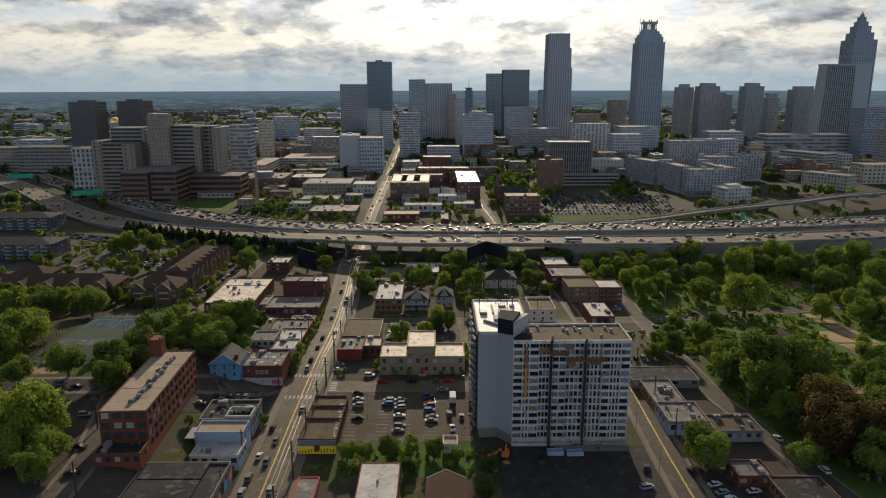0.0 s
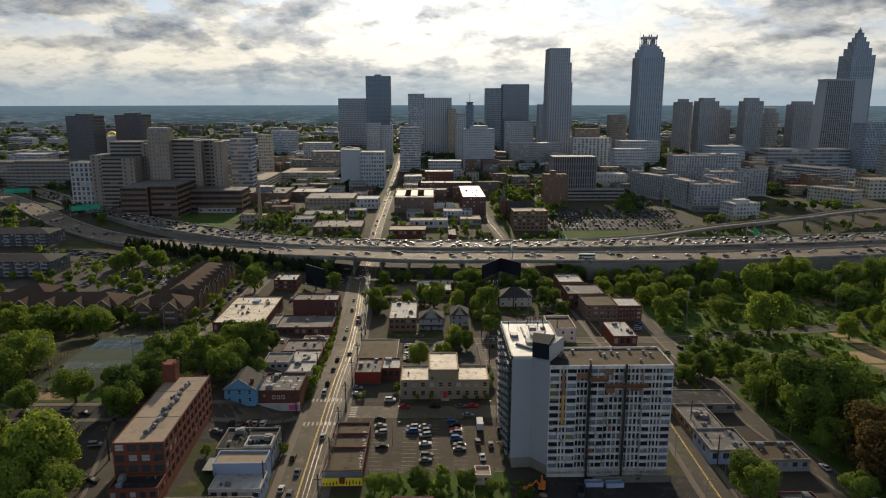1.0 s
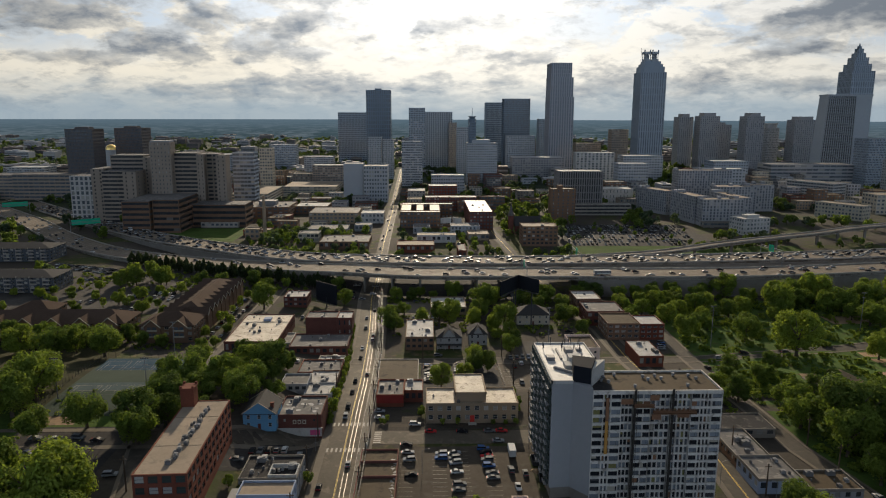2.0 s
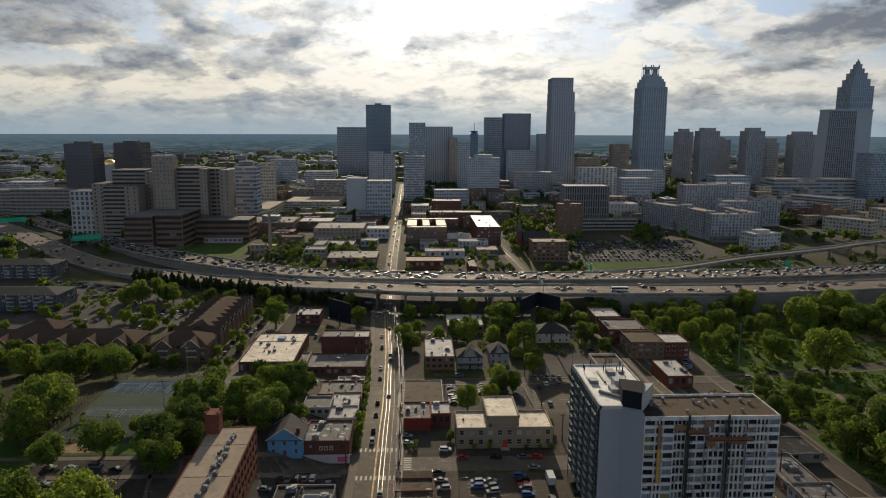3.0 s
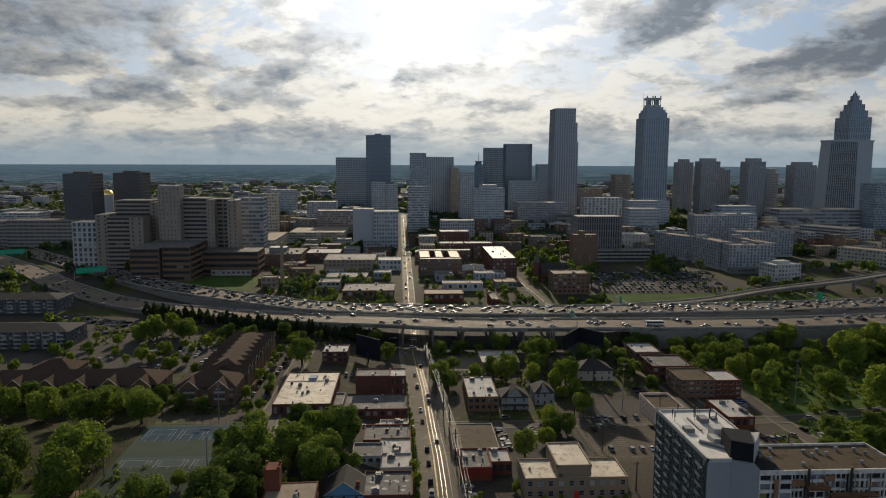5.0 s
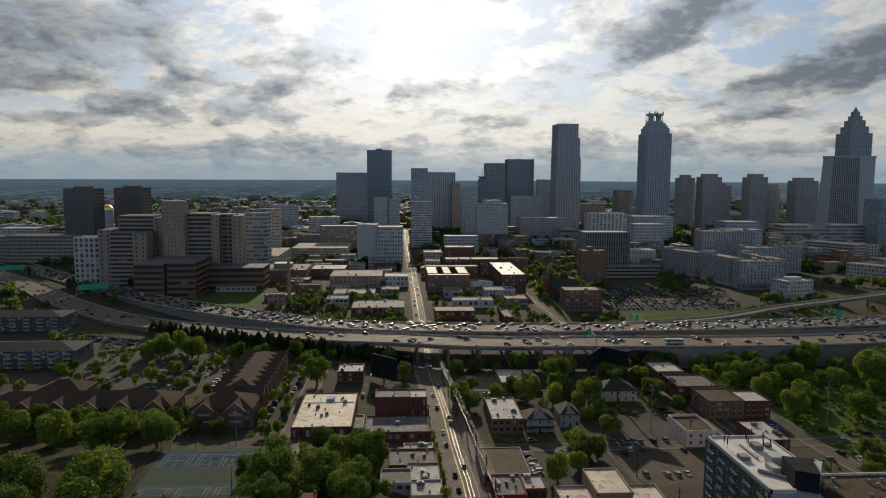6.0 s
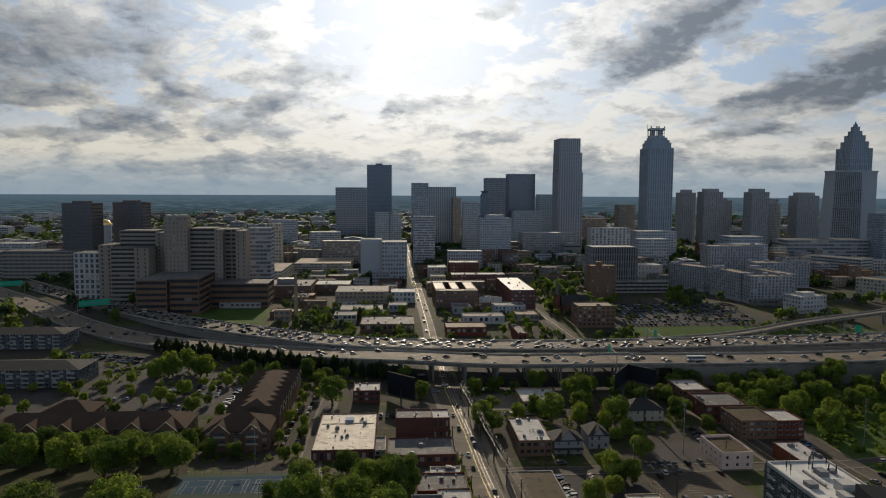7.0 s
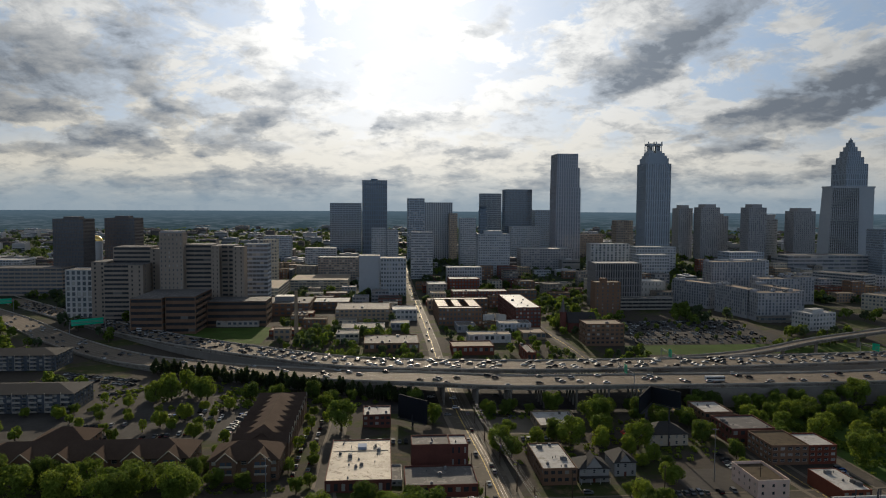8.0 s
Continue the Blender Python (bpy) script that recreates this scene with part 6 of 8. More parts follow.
    house("small_house", 12.8, 17.5, 184, 192, 2.8, 2.0, BRICK_BROWN, SHINGLE, "low side wing house with brown roof", storeys=1, bays=2)
    building("ochre_hut", 6, 11, 218, 224, 3.0, 1, 2, STUCCO_PINK, ROOF_TAN, "small ochre hut at the edge of the car park", "building")
    # two-faced billboard on tall posts
    b = thing("billboard", 40, 435, "two-faced billboard on tall dark posts, seen from behind", "billboard")
    for x, y in ((-8.6, -5), (-7.2, -2), (-5.6, 0.6), (3.2, -6.5)):
        part("post", Shape().tube((x, y, -1), (x, y, 24), 0.4, 0.35, 8), METAL_DARK, b)
    for turn, x, y, half in ((55.8, -11.0, -10.0, 11.0), (-50.3, 0.85, -7.0, 8.2)):
        part("panel", Shape().box(-half, half, -0.35, 0.35, 22.2, 30.6), SIGN_BLACK, b, at=pose(x, y, 0, 0, 0, turn))
        part("catwalk", Shape().box(-half, half, -1.5, -0.4, 21.8, 22.0).box(-half, half, -1.5, -1.42, 22.9, 23.0), METAL_DARK, b, at=pose(x, y, 0, 0, 0, turn))
    # far bank of the avenue, beyond the highway
    # Low-sun glint on courtyard and first loft roofs put in as paler roofing.
    building("courtyard_block", -47, -4, 770, 782, 17, 4, 12, BRICK_BROWN, ROOF_CREAM, "four-storey brick courtyard block, front range", "building")
    for x0, x1, y0, y1 in ((-47, -36, 782.5, 838), (-15, -4, 782.5, 838), (-47, 12, 838.5, 852), (-30, -22, 782.5, 838)):
        building("courtyard_block", x0, x1, y0, y1, 17, 4, max(3, int((x1 - x0) / 4)), BRICK_BROWN, ROOF_CREAM, "four-storey brick courtyard block with bright roof", "building")
    building("loft_building", 27, 52, 757, 862, 19, 5, 7, BRICK_DARK, ROOF_MEMBRANE, "long five-storey loft building with bright roof", "building", units=10)
    building("loft_building", -20, 46, 905, 930, 17, 4, 18, BRICK_DARK, ROOF_WHITE, "long brick loft range", "building", units=5)
    building("loft_building", -44, -20, 985, 1020, 17, 4, 6, CONCRETE, ROOF_WHITE, "small pale loft building", "building", units=3)
    building("loft_building", -15, 25, 1000, 1030, 22, 5, 10, BRICK_RED, ROOF_WHITE, "red brick loft building", "building", units=4)
    building("office_building", -10, 40, 1085, 1110, 30, 6, 14, TOWER_STONE, ROOF_WHITE, "pale low office building", "building")
    building("shop", -46, -12, 643, 666, 4.5, 1, 8, BRICK_RED, ROOF_TAN, "low shop with wide tan roof beyond the highway", "shop")
    building("shop", -28, 9, 683, 700, 6.5, 1, 8, STUCCO_WHITE, ROOF_TAN, "white-walled shop with tan roof", "shop", units=2)
    building("shop", 8, 15, 609, 643, 6.0, 1, 2, BRICK_RED, ROOF_GREY, "narrow brick shop by the highway", "shop", units=3)
    b = thing("billboard", 6, 765, "white two-sided roadside billboard", "billboard")
    for turn, x in ((14, -4), (-42, 8)):
        part("panel", Shape().box(-6, 6, -0.3, 0.3, 6, 12), STUCCO_WHITE, b, at=pose(x, 0, 0, 0, 0, turn))
    part("post", Shape().tube((2, 1, -1), (2, 1, 8), 0.5, 0.5, 8), METAL_DARK, b)
    building("shop", -117, -72, 652, 690, 6, 1, 10, BRICK_BROWN, ROOF_GREY, "cluttered low shops beyond the highway", "shop", units=12)
    building("shop", -92, -67, 803, 830, 11, 2, 6, STUCCO_WHITE, ROOF_WHITE, "white corner building on the avenue", "shop")
    building("loft_building", -150, -95, 800, 850, 12, 3, 12, BRICK_TAN, ROOF_GREY, "tan brick loft building", "building", units=6)
    building("shop", -180, -140, 880, 920, 9, 2, 8, BRICK_BROWN, ROOF_WHITE, "low brown shop with white roof", "shop", units=4)
    building("shop", -140, -100, 730, 760, 5, 1, 8, STUCCO_GREY, ROOF_GREY, "low grey flat-roofed shop", "shop", units=3)
    # right of the far avenue
    t = building("hotel", 124, 152, 815, 832, 37, 10, 5, BRICK_BROWN, ROOF_TAN, "tall plain brick hotel slab", "hotel", pier=0.75, plain="W")
    block_on(t, "penthouse", -6, 0, -4, 4, 37, 41, BRICK_BROWN)
    building("office_slab", 145, 200, 881, 915, 52, 6, 19, TOWER_FIN, ROOF_WHITE, "wide dark office slab with close vertical fins", "building", pier=0.4, band=0.1, proud=1.2, glass=GLASS_WARD)
    building("office_podium", 150, 232, 866, 880.5, 13, 3, 12, CONCRETE, ROOF_GREY, "low banded podium before the dark office slab", "building", pier=0.0, band=0.5, proud=0.6, glass=GLASS_WARD)
    building("apartment_slab", 235, 300, 1200, 1225, 58, 13, 10, STUCCO_WHITE, ROOF_WHITE, "pale slab with strong vertical bays", "building", pier=0.5, band=0.3, proud=1.0)
    building("office_building", 283, 330, 1110, 1140, 46, 9, 12, TOWER_STONE, ROOF_WHITE, "grey mid-rise office building", "building")
    building("office_building", 205, 262, 960, 990, 22, 3, 12, STUCCO_WHITE, ROOF_WHITE, "low blank white building", "building", pier=0.8)
    building("brick_block", 71, 104, 667, 690, 17.5, 5, 8, BRICK_BROWN, ROOF_TAN, "square brown brick block with pale roof edge", "building", units=4)
    c = thing("church", 84, 735, "dark slate-roofed brick church with a dark spire", "church")
    part("nave", Shape().box(-12, 14, -8, 8, -1, 9), BRICK_DARK, c)
    hip_roof(c, -12, 14, -8, 8, 9, 9, SHINGLE_GREY, gable=True)
    tower = part("tower", Shape().box(-18.5, -13.5, -3.5, 1.5, -1, 18).box(-18.8, -13.2, -3.8, 1.8, 18, 18.6), BRICK_DARK, c)
    part("spire", Shape().tube((-16, -1, 18.6), (-16, -1, 33), 2.5, 0.1, 8), TOWER_SLAB, tower, "slate spire")
    for u, v in ((-18.4, -3.4), (-13.6, -3.4), (-18.4, 1.4), (-13.6, 1.4)):
        part("pinnacle", Shape().tube((u, v, 18.6), (u, v, 22.5), 0.5, 0.05, 6), TOWER_SLAB, tower)
    for x0, x1, y0, y1, top, turn, lab in ((285.5, 331, 779, 797, 29.3, 0, "grey apartment block, front range"), (280, 296, 799, 856, 30.5, 7.5, "long grey apartment block, west wing"),
                                           (263.7, 281.7, 870, 925, 29, 24.7, "grey apartment block with flat bright roof"), (340, 389, 872, 896, 34, 0, "grey apartment block, set-back range"),
                                           (331.5, 346, 798, 871, 29, 4, "grey apartment block, court range"), (323, 396, 960, 985, 47, 0, "grey apartment block, tall rear range"), (395, 425, 900, 930, 33, 0, "grey apartment block, end range")):
        t = building("apartment_block", x0, x1, y0, y1, top, max(6, int(top / 3.4)), max(4, int((x1 - x0) / 3.6)), TOWER_BROWN, ROOF_TAN, lab, "apartments", group="grey apartment blocks", units=5, rot=turn, z=-3.0, side=max(4, int((y1 - y0) / 3.6)), base=6.0, pier=0.5, band=0.28)
        h, w, d = t["roof_height"], (x1 - x0) / 2, (y1 - y0) / 2
        for k in range(3):
            u = -w + 3 + k * (2 * w - 6) / 2
            block_on(t, "stair_head", u - 2.2, u + 2.2, d - 6, d - 1.5, h, h + 2.6, TOWER_BROWN)
    building("parking_podium", 284, 346, 770, 778.6, 5.5, 2, 16, DARK_CONCRETE, ROOF_GREY, "two-deck parking podium under the apartments", "garage", pier=0.05, z=-4.0)
    building("office_building", 536, 566, 991.5, 1064.5, 26, 6, 7, STUCCO_WHITE, ROOF_GREY, "white office building with bold horizontal bands", "building", pier=0, band=0.5, proud=0.8, glass=GLASS_DARK, rot=27)
    t = building("office_building", 302, 334, 724, 746, 16.3, 5, 8, STUCCO_WHITE, ROOF_WHITE, "small bright white office block", "building", singles=True, rot=14, z=-4.5)
    block_on(t, "penthouse", -6, 9, -3, 6, 20.8, 23.6, STUCCO_WHITE)
    building("apartment_block", 469.5, 489.5, 813, 868, 17.5, 4, 5, STUCCO_CREAM, ROOF_TAN, "cream low apartment range with flat roof", "apartments", pier=0.4, rot=33)
    building("apartment_block", 540, 640, 870, 900, 24, 5, 18, STUCCO_CREAM, ROOF_TAN, "cream low apartment range", "apartments", pier=0.4)
    building("office_building", 400, 470, 1080, 1110, 40, 8, 14, TOWER_STONE, ROOF_WHITE, "pale office building among the blocks", "building")
    building("office_building", 470, 530, 1200, 1240, 44, 8, 14, TOWER_GREY, ROOF_WHITE, "grey office building among the blocks", "building")
    building("office_building", 330, 400, 1250, 1290, 50, 10, 14, TOWER_STONE, ROOF_WHITE, "pale office building below the crowned tower", "building")


make_east()


def clear_of(x, y, r):
    """Whether a spot lies off every building, road and the highway."""
    if any(x0 - r < x < x1 + r and y0 - r < y < y1 + r for x0, x1, y0, y1 in FOOTPRINTS):
        return False
    for line, half in ((AVENUE, 10), (SIDE_AVENUE, 8), (NEAR_LINE, 19), (FAR_LINE, 19), (RAMP_LINE, 9)):
        for p, q in zip(line, line[1:]):
            dx, dy = q[0] - p[0], q[1] - p[1]
            t = max(0, min(1, ((x - p[0]) * dx + (y - p[1]) * dy) / (dx * dx + dy * dy)))
            if math.hypot(x - p[0] - t * dx, y - p[1] - t * dy) < half + r * 0.6:
                return False
    return True


# -- low streets between the highway and downtown --
def make_midtown():
    rnd = random.Random(17)
    looks = ((BRICK_DARK, ROOF_BLACK, "dark brick building with tar roof"), (BRICK_BROWN, ROOF_BROWN, "brown brick building with gravel roof"), (BRICK_BROWN, ROOF_GREY, "low brown brick building with grey roof"), (BRICK_RED, ROOF_TAN, "low red brick building with tan roof"), (STUCCO_CREAM, ROOF_GREY, "low pale building with grey roof"),
             (STUCCO_CREAM, ROOF_BROWN, "low cream building with gravel roof"), (TOWER_STONE, ROOF_GREY, "pale concrete building with grey roof"), (DARK_CONCRETE, ROOF_BLACK, "dark concrete building with tar roof"),
             (STUCCO_GREY, ROOF_GREY, "grey rendered building with grey roof"), (BRICK_TAN, ROOF_TAN, "tan brick building with gravel roof"))
    zones = ((-200, -66, 690, 1180, 24, 5, 14), (-52, 40, 690, 1180, 16, 4, 14), (52, 330, 900, 1250, 34, 6, 22), (430, 640, 900, 1250, 30, 8, 26), (-520, -200, 880, 1300, 40, 8, 24), (-760, -430, 950, 1400, 24, 8, 26))
    for x0, x1, y0, y1, count, low, high in zones:
        made = tries = 0
        while made < count and tries < count * 14:
            tries += 1
            w, d = rnd.uniform(14, 34), rnd.uniform(12, 28)
            x, y = rnd.uniform(x0, x1), rnd.uniform(y0, y1)
            if not clear_of(x, y, max(w, d) * 0.56):
                continue
            wall, roof, label = looks[rnd.randrange(len(looks))]
            h = rnd.uniform(low, high) * (0.7 if y < 800 else 1.0)
            n = max(1, int(h / 3.8))
            building("office_building" if h > 12 else "shop", x - w / 2, x + w / 2, y - d / 2, y + d / 2, gz(x, y) + h, n, max(3, int(w / 3.6)), wall, roof, label, "building", units=rnd.randrange(0, 4), pier=rnd.choice((0.2, 0.4, 0.5)), band=rnd.choice((0.4, 0.5)))
            made += 1


make_midtown()


# ---- lots, lawns, courts ----
COURT_FADED = surface("court_faded", (0.06, 0.08, 0.082), rough=0.95, spec=0.03, vary=0.3, grain=0.4, stain=0.1, dirt=(0.085, 0.1, 0.095))


def make_lots():
    area("parking_lot", -29.5, 16, 226, 264.5, LOT_WARM, "asphalt car park with faded white bays", "parking lot")
    area("parking_lot", -40, 16, 281, 300, LOT_WARM, "small asphalt forecourt beside the store", "parking lot", 0.025)
    area("parking_lot", -23, 15, 302, 363, LOT_ASPHALT, "asphalt car park behind the hall", "parking lot")
    area("parking_lot", 14, 54, 318, 363, LOT_WARM, "dark asphalt car park with faded bays", "parking lot", 0.025)
    area("forecourt", 24, 78, 176, 222, LOT_ASPHALT, "dark asphalt forecourt before the apartment tower", "parking lot")
    area("parking_lot", 88, 104, 170, 201, LOT_ASPHALT, "asphalt yard with parked cars", "parking lot", 0.026)
    area("parking_lot", -118, -62, 248.6, 267, LOT_ASPHALT, "asphalt yard beside the brick warehouse", "parking lot", 0.024)
    area("parking_lot", -330, -176, 446, 575, LOT_PALE, "large asphalt car park of the garden apartments", "parking lot", 0.024)
    area("parking_lot", -175, -134, 236, 284, LOT_ASPHALT, "asphalt car park under trees", "parking lot", 0.026)
    area("parking_lot", -42, -14, 455, 486, PAVING, "pale paved yard beside the pool house", "paving", 0.026)
    area("parking_lot", 112, 262, 668, 792, LOT_ASPHALT, "very large asphalt car park beyond the highway", "parking lot", 0.03)
    area("plaza", 30, 60, 374, 400, LOT_PALE, "worn asphalt plaza", "paving", 0.028)
    area("lawn", 120.5, 330, 190, 485, LAWN, "rough overgrown grass with clumps of weeds", "grass", 0.02)
    area("lawn", -270, -178, 230, 300, LAWN, "park grass under large trees", "grass", 0.021)
    area("field", -270, -178, 300, 386, TURF, "bare sports field under large trees, shade put into its colour", "field", 0.021)
    area("lawn", -178, -133, 284, 311, LAWN, "park grass beside the courts", "grass", 0.022)
    area("lawn", -290, -205, 690, 770, LAWN, "bright grass bank beside the highway", "grass", 0.02)
    area("lawn", 104, 330, 638, 667, LAWN, "grass bank between highway and ramp", "grass", 0.02)
    area("yard", -29, 17, 203.6, 225.8, LAWN, "weedy strip behind the car park", "grass", 0.022)
    area("soil_path", -185, -160, 286, 302, SOIL, "bare soil path in the park", "soil", 0.035)
    for x0, x1, y0, y1 in ((178, 186, 315, 350), (200, 211, 306, 345), (212, 222, 318, 380), (230, 262, 430, 446)):
        area("soil_path", x0, x1, y0, y1, SOIL, "bare brown soil strip in the grass", "soil", 0.03)
    rnd = random.Random(21)
    for x0, y0, y1 in ((156, 308, 346), (170, 262, 276), (176, 258, 272), (196, 285, 320)):
        for k in range(int((y1 - y0) / 5)):
            y = y0 + k * 5
            x = x0 + (y - y0) * 0.14 + rnd.uniform(-0.8, 0.8)
            slab = thing("concrete_slab", x + 4, y + 2, "cracked pale concrete slab of a vanished house in the grass", "slab", rnd.uniform(-3, 3), "old house slabs")
            part("slab", Shape().prism([(-4, -1.9), (3.6, -2), (4, 1.7), (0.5, 2), (-3.8, 1.8)], -0.3, 0.25), PAVING if k % 2 else SOIL, slab)
    area("tennis_court", -181, -135, 294, 366, COURT_GREEN, "green-surround tennis courts with white lines", "court", 0.04)
    for k in range(3):
        x = -178 + k * 14.2
        for y in (347, 314):
            c = thing("tennis_court", *lay(x + 5.5, y)[:2], "blue tennis court with white lines and a net" if y > 330 else "faded grey-green tennis court with worn white lines", "court", group="tennis courts")
            part("surface", Shape().box(-6.6, 6.6, -16, 15, 0.045, 0.07), COURT_BLUE if y > 330 else COURT_FADED, c)
            for a, b, p, q in ((-5.5, 5.5, -12, -11.85), (-5.5, 5.5, 11.85, 12), (-5.5, -5.35, -12, 12), (5.35, 5.5, -12, 12), (-4.1, -3.97, -12, 12), (3.97, 4.1, -12, 12), (-4, 4, -6.5, -6.36), (-4, 4, 6.36, 6.5), (-0.07, 0.07, -6.4, 6.4)):
                part("line", Shape().box(a, b, p, q, 0.075, 0.085), PAINT_WHITE, c)
            part("net", Shape().box(-6, 6, -0.02, 0.02, 0.88, 0.96).box(-6.05, -5.97, -0.04, 0.04, 0.05, 1.0).box(5.97, 6.05, -0.04, 0.04, 0.05, 1.0), METAL_GREY, c)
    bays = thing("bay_marking", 0, 0, "faded white bay lines of the car park", "marking", kind="structure", z=0.0)
    for x in (-27.5, -16, -8, 2):
        for i in range(13):
            y = 228 + i * 2.7
            part("line", Shape().box(x - 2.4, x + 2.4, y, y + 0.1, gz(x, y) + 0.035, gz(x, y) + 0.042), PAINT_WHITE, bays)
    for x in (20, 32, 44):
        for i in range(14):
            y = 322 + i * 2.8
            part("line", Shape().box(x - 2.4, x + 2.4, y, y + 0.1, gz(x, y) + 0.03, gz(x, y) + 0.042), PAINT_WHITE, bays)


make_lots()


# ---- trees ----
# Far leaves are duller and bluer: distance haze put into their colour.
LEAF = [leaf_material("leaves_mid", (0.116, 0.168, 0.034)), leaf_material("leaves_bright", (0.15, 0.205, 0.038)),
        leaf_material("leaves_dark", (0.076, 0.116, 0.029)), leaf_material("leaves_bronze", (0.085, 0.062, 0.026)), leaf_material("leaves_far_hazed", (0.062, 0.092, 0.058), 0.45),
        leaf_material("leaves_evergreen", (0.034, 0.05, 0.026), 0.5)]


def crown_shape(seed, clumps, lumps, size, flat=0.85, narrow=1.0):
    """Leaf clumps over a heap of lumps, in a crown of radius one whose middle lies at z = 1."""
    rnd = random.Random(seed)
    heaps = [(Vector((0, 0, 1.0)), 0.7), (Vector((0, 0, 0.75)), 0.6)]
    for i in range(lumps):
        a, e = rnd.uniform(0, 2 * math.pi), rnd.uniform(-0.95, 1.0)
        r = rnd.uniform(0.5, 0.7)
        heaps.append((Vector((r * math.cos(a) * math.cos(e) * narrow, r * math.sin(a) * math.cos(e) * narrow, 1.0 + flat * r * math.sin(e) * 1.1)), rnd.uniform(0.2, 0.4)))
    s = Shape()
    for i in range(clumps):
        c, r = rnd.choice(heaps)
        n = Vector((rnd.gauss(0, 1), rnd.gauss(0, 1), rnd.gauss(0.25, 1))).normalized()
        p = c + n * r * rnd.uniform(0.72, 1.08)
        n = (n + Vector((rnd.gauss(0, 0.34), rnd.gauss(0, 0.34), rnd.gauss(0.15, 0.34)))).normalized()
        u = n.orthogonal().normalized()
        v = n.cross(u)
        t0 = rnd.uniform(0, 6.28)
        pts = []
        for j in range(5):
            t = t0 + j * 1.2566
            k = size * rnd.uniform(0.55, 1.15)
            pts.append(p + u * (k * math.cos(t)) + v * (k * math.sin(t)) - n * (size * 0.15 * (j % 2)))
        s.face(*pts)
    return s


def trunk_shape(seed, limbs=7):
    rnd = random.Random(seed)
    s = Shape().tube((0, 0, -0.15), (0, 0, 0.12), 0.095, 0.07, 9).tube((0, 0, 0.1), (0.02, 0.01, 0.75), 0.07, 0.05, 9)
    for i in range(limbs):
        a = i * 6.283 / limbs + rnd.uniform(-.4, .4)
        z = rnd.uniform(0.45, 0.75)
        q = (0.62 * math.cos(a), 0.62 * math.sin(a), z + rnd.uniform(0.4, 0.85))
        s.tube((0.015, 0.01, z), q, 0.032, 0.01, 6)
        s.tube(q, (q[0] * 1.3, q[1] * 1.2, q[2] + 0.2), 0.011, 0.004, 5)
    return s


def tree_kind(name, seed, material, label, clumps=6500, lumps=19, size=0.042, flat=0.85, narrow=1.0, stretch=1.0):
    """A tree of crown radius one metre, to be copied at its true size."""
    t = thing(name, 0, 0, label, "tree", z=-400)
    trunk, crown = trunk_shape(seed), crown_shape(seed, clumps, lumps, size, flat, narrow)
    for s in (trunk, crown):
        s.v = [(x, y, z * stretch) for x, y, z in s.v]
    part("trunk", trunk, BARK, t)
    part("crown", crown, material, t)
    return t


BROAD = [tree_kind("tree", 1, LEAF[0], "broad leafy tree with deep green crown"), tree_kind("tree", 2, LEAF[1], "broad leafy tree with bright yellow-green crown", lumps=21),
         tree_kind("tree", 3, LEAF[2], "broad leafy tree with dark green crown", lumps=16), tree_kind("tree", 4, LEAF[0], "wide spreading tree with uneven green crown", lumps=22, flat=0.65),
         tree_kind("tree", 5, LEAF[3], "large tree with bronze-brown young leaves", lumps=21)]
SLIM = [tree_kind("street_tree", 6, LEAF[1], "small upright street tree in bright leaf", 420, 8, 0.13, 1.0, 0.8, 1.35), tree_kind("street_tree", 7, LEAF[0], "small rounded street tree", 420, 8, 0.13)]
CYPRESS = tree_kind("cypress", 8, LEAF[5], "dark evergreen in a dense row beside the highway", 420, 10, 0.14, 1.1, 0.85, 1.9)
TREE_COUNT = {}


def plant(kind, x, y, r, turn=0.0, tall=1.0):
    """One tree of crown radius r."""
    x, y, k = lay(x, y)
    r *= k
    m = pose(x, y, gz(x, y), 0, 0, turn) @ Matrix.Diagonal((r, r, r * tall, 1))
    if kind not in TREE_COUNT:
        kind.matrix_basis, TREE_COUNT[kind] = m, 1
        return kind
    TREE_COUNT[kind] += 1
    t = copy_thing(kind, Matrix())
    t.matrix_basis = m
    return t


def grove(rows, pick):
    rnd = random.Random(len(rows) * 7 + 1)
    for i, (x, y, r) in enumerate(rows):
        plant(pick[rnd.randrange(len(pick))], x, y, r * rnd.uniform(0.97, 1.08), rnd.uniform(0, 360), rnd.uniform(0.92, 1.12))


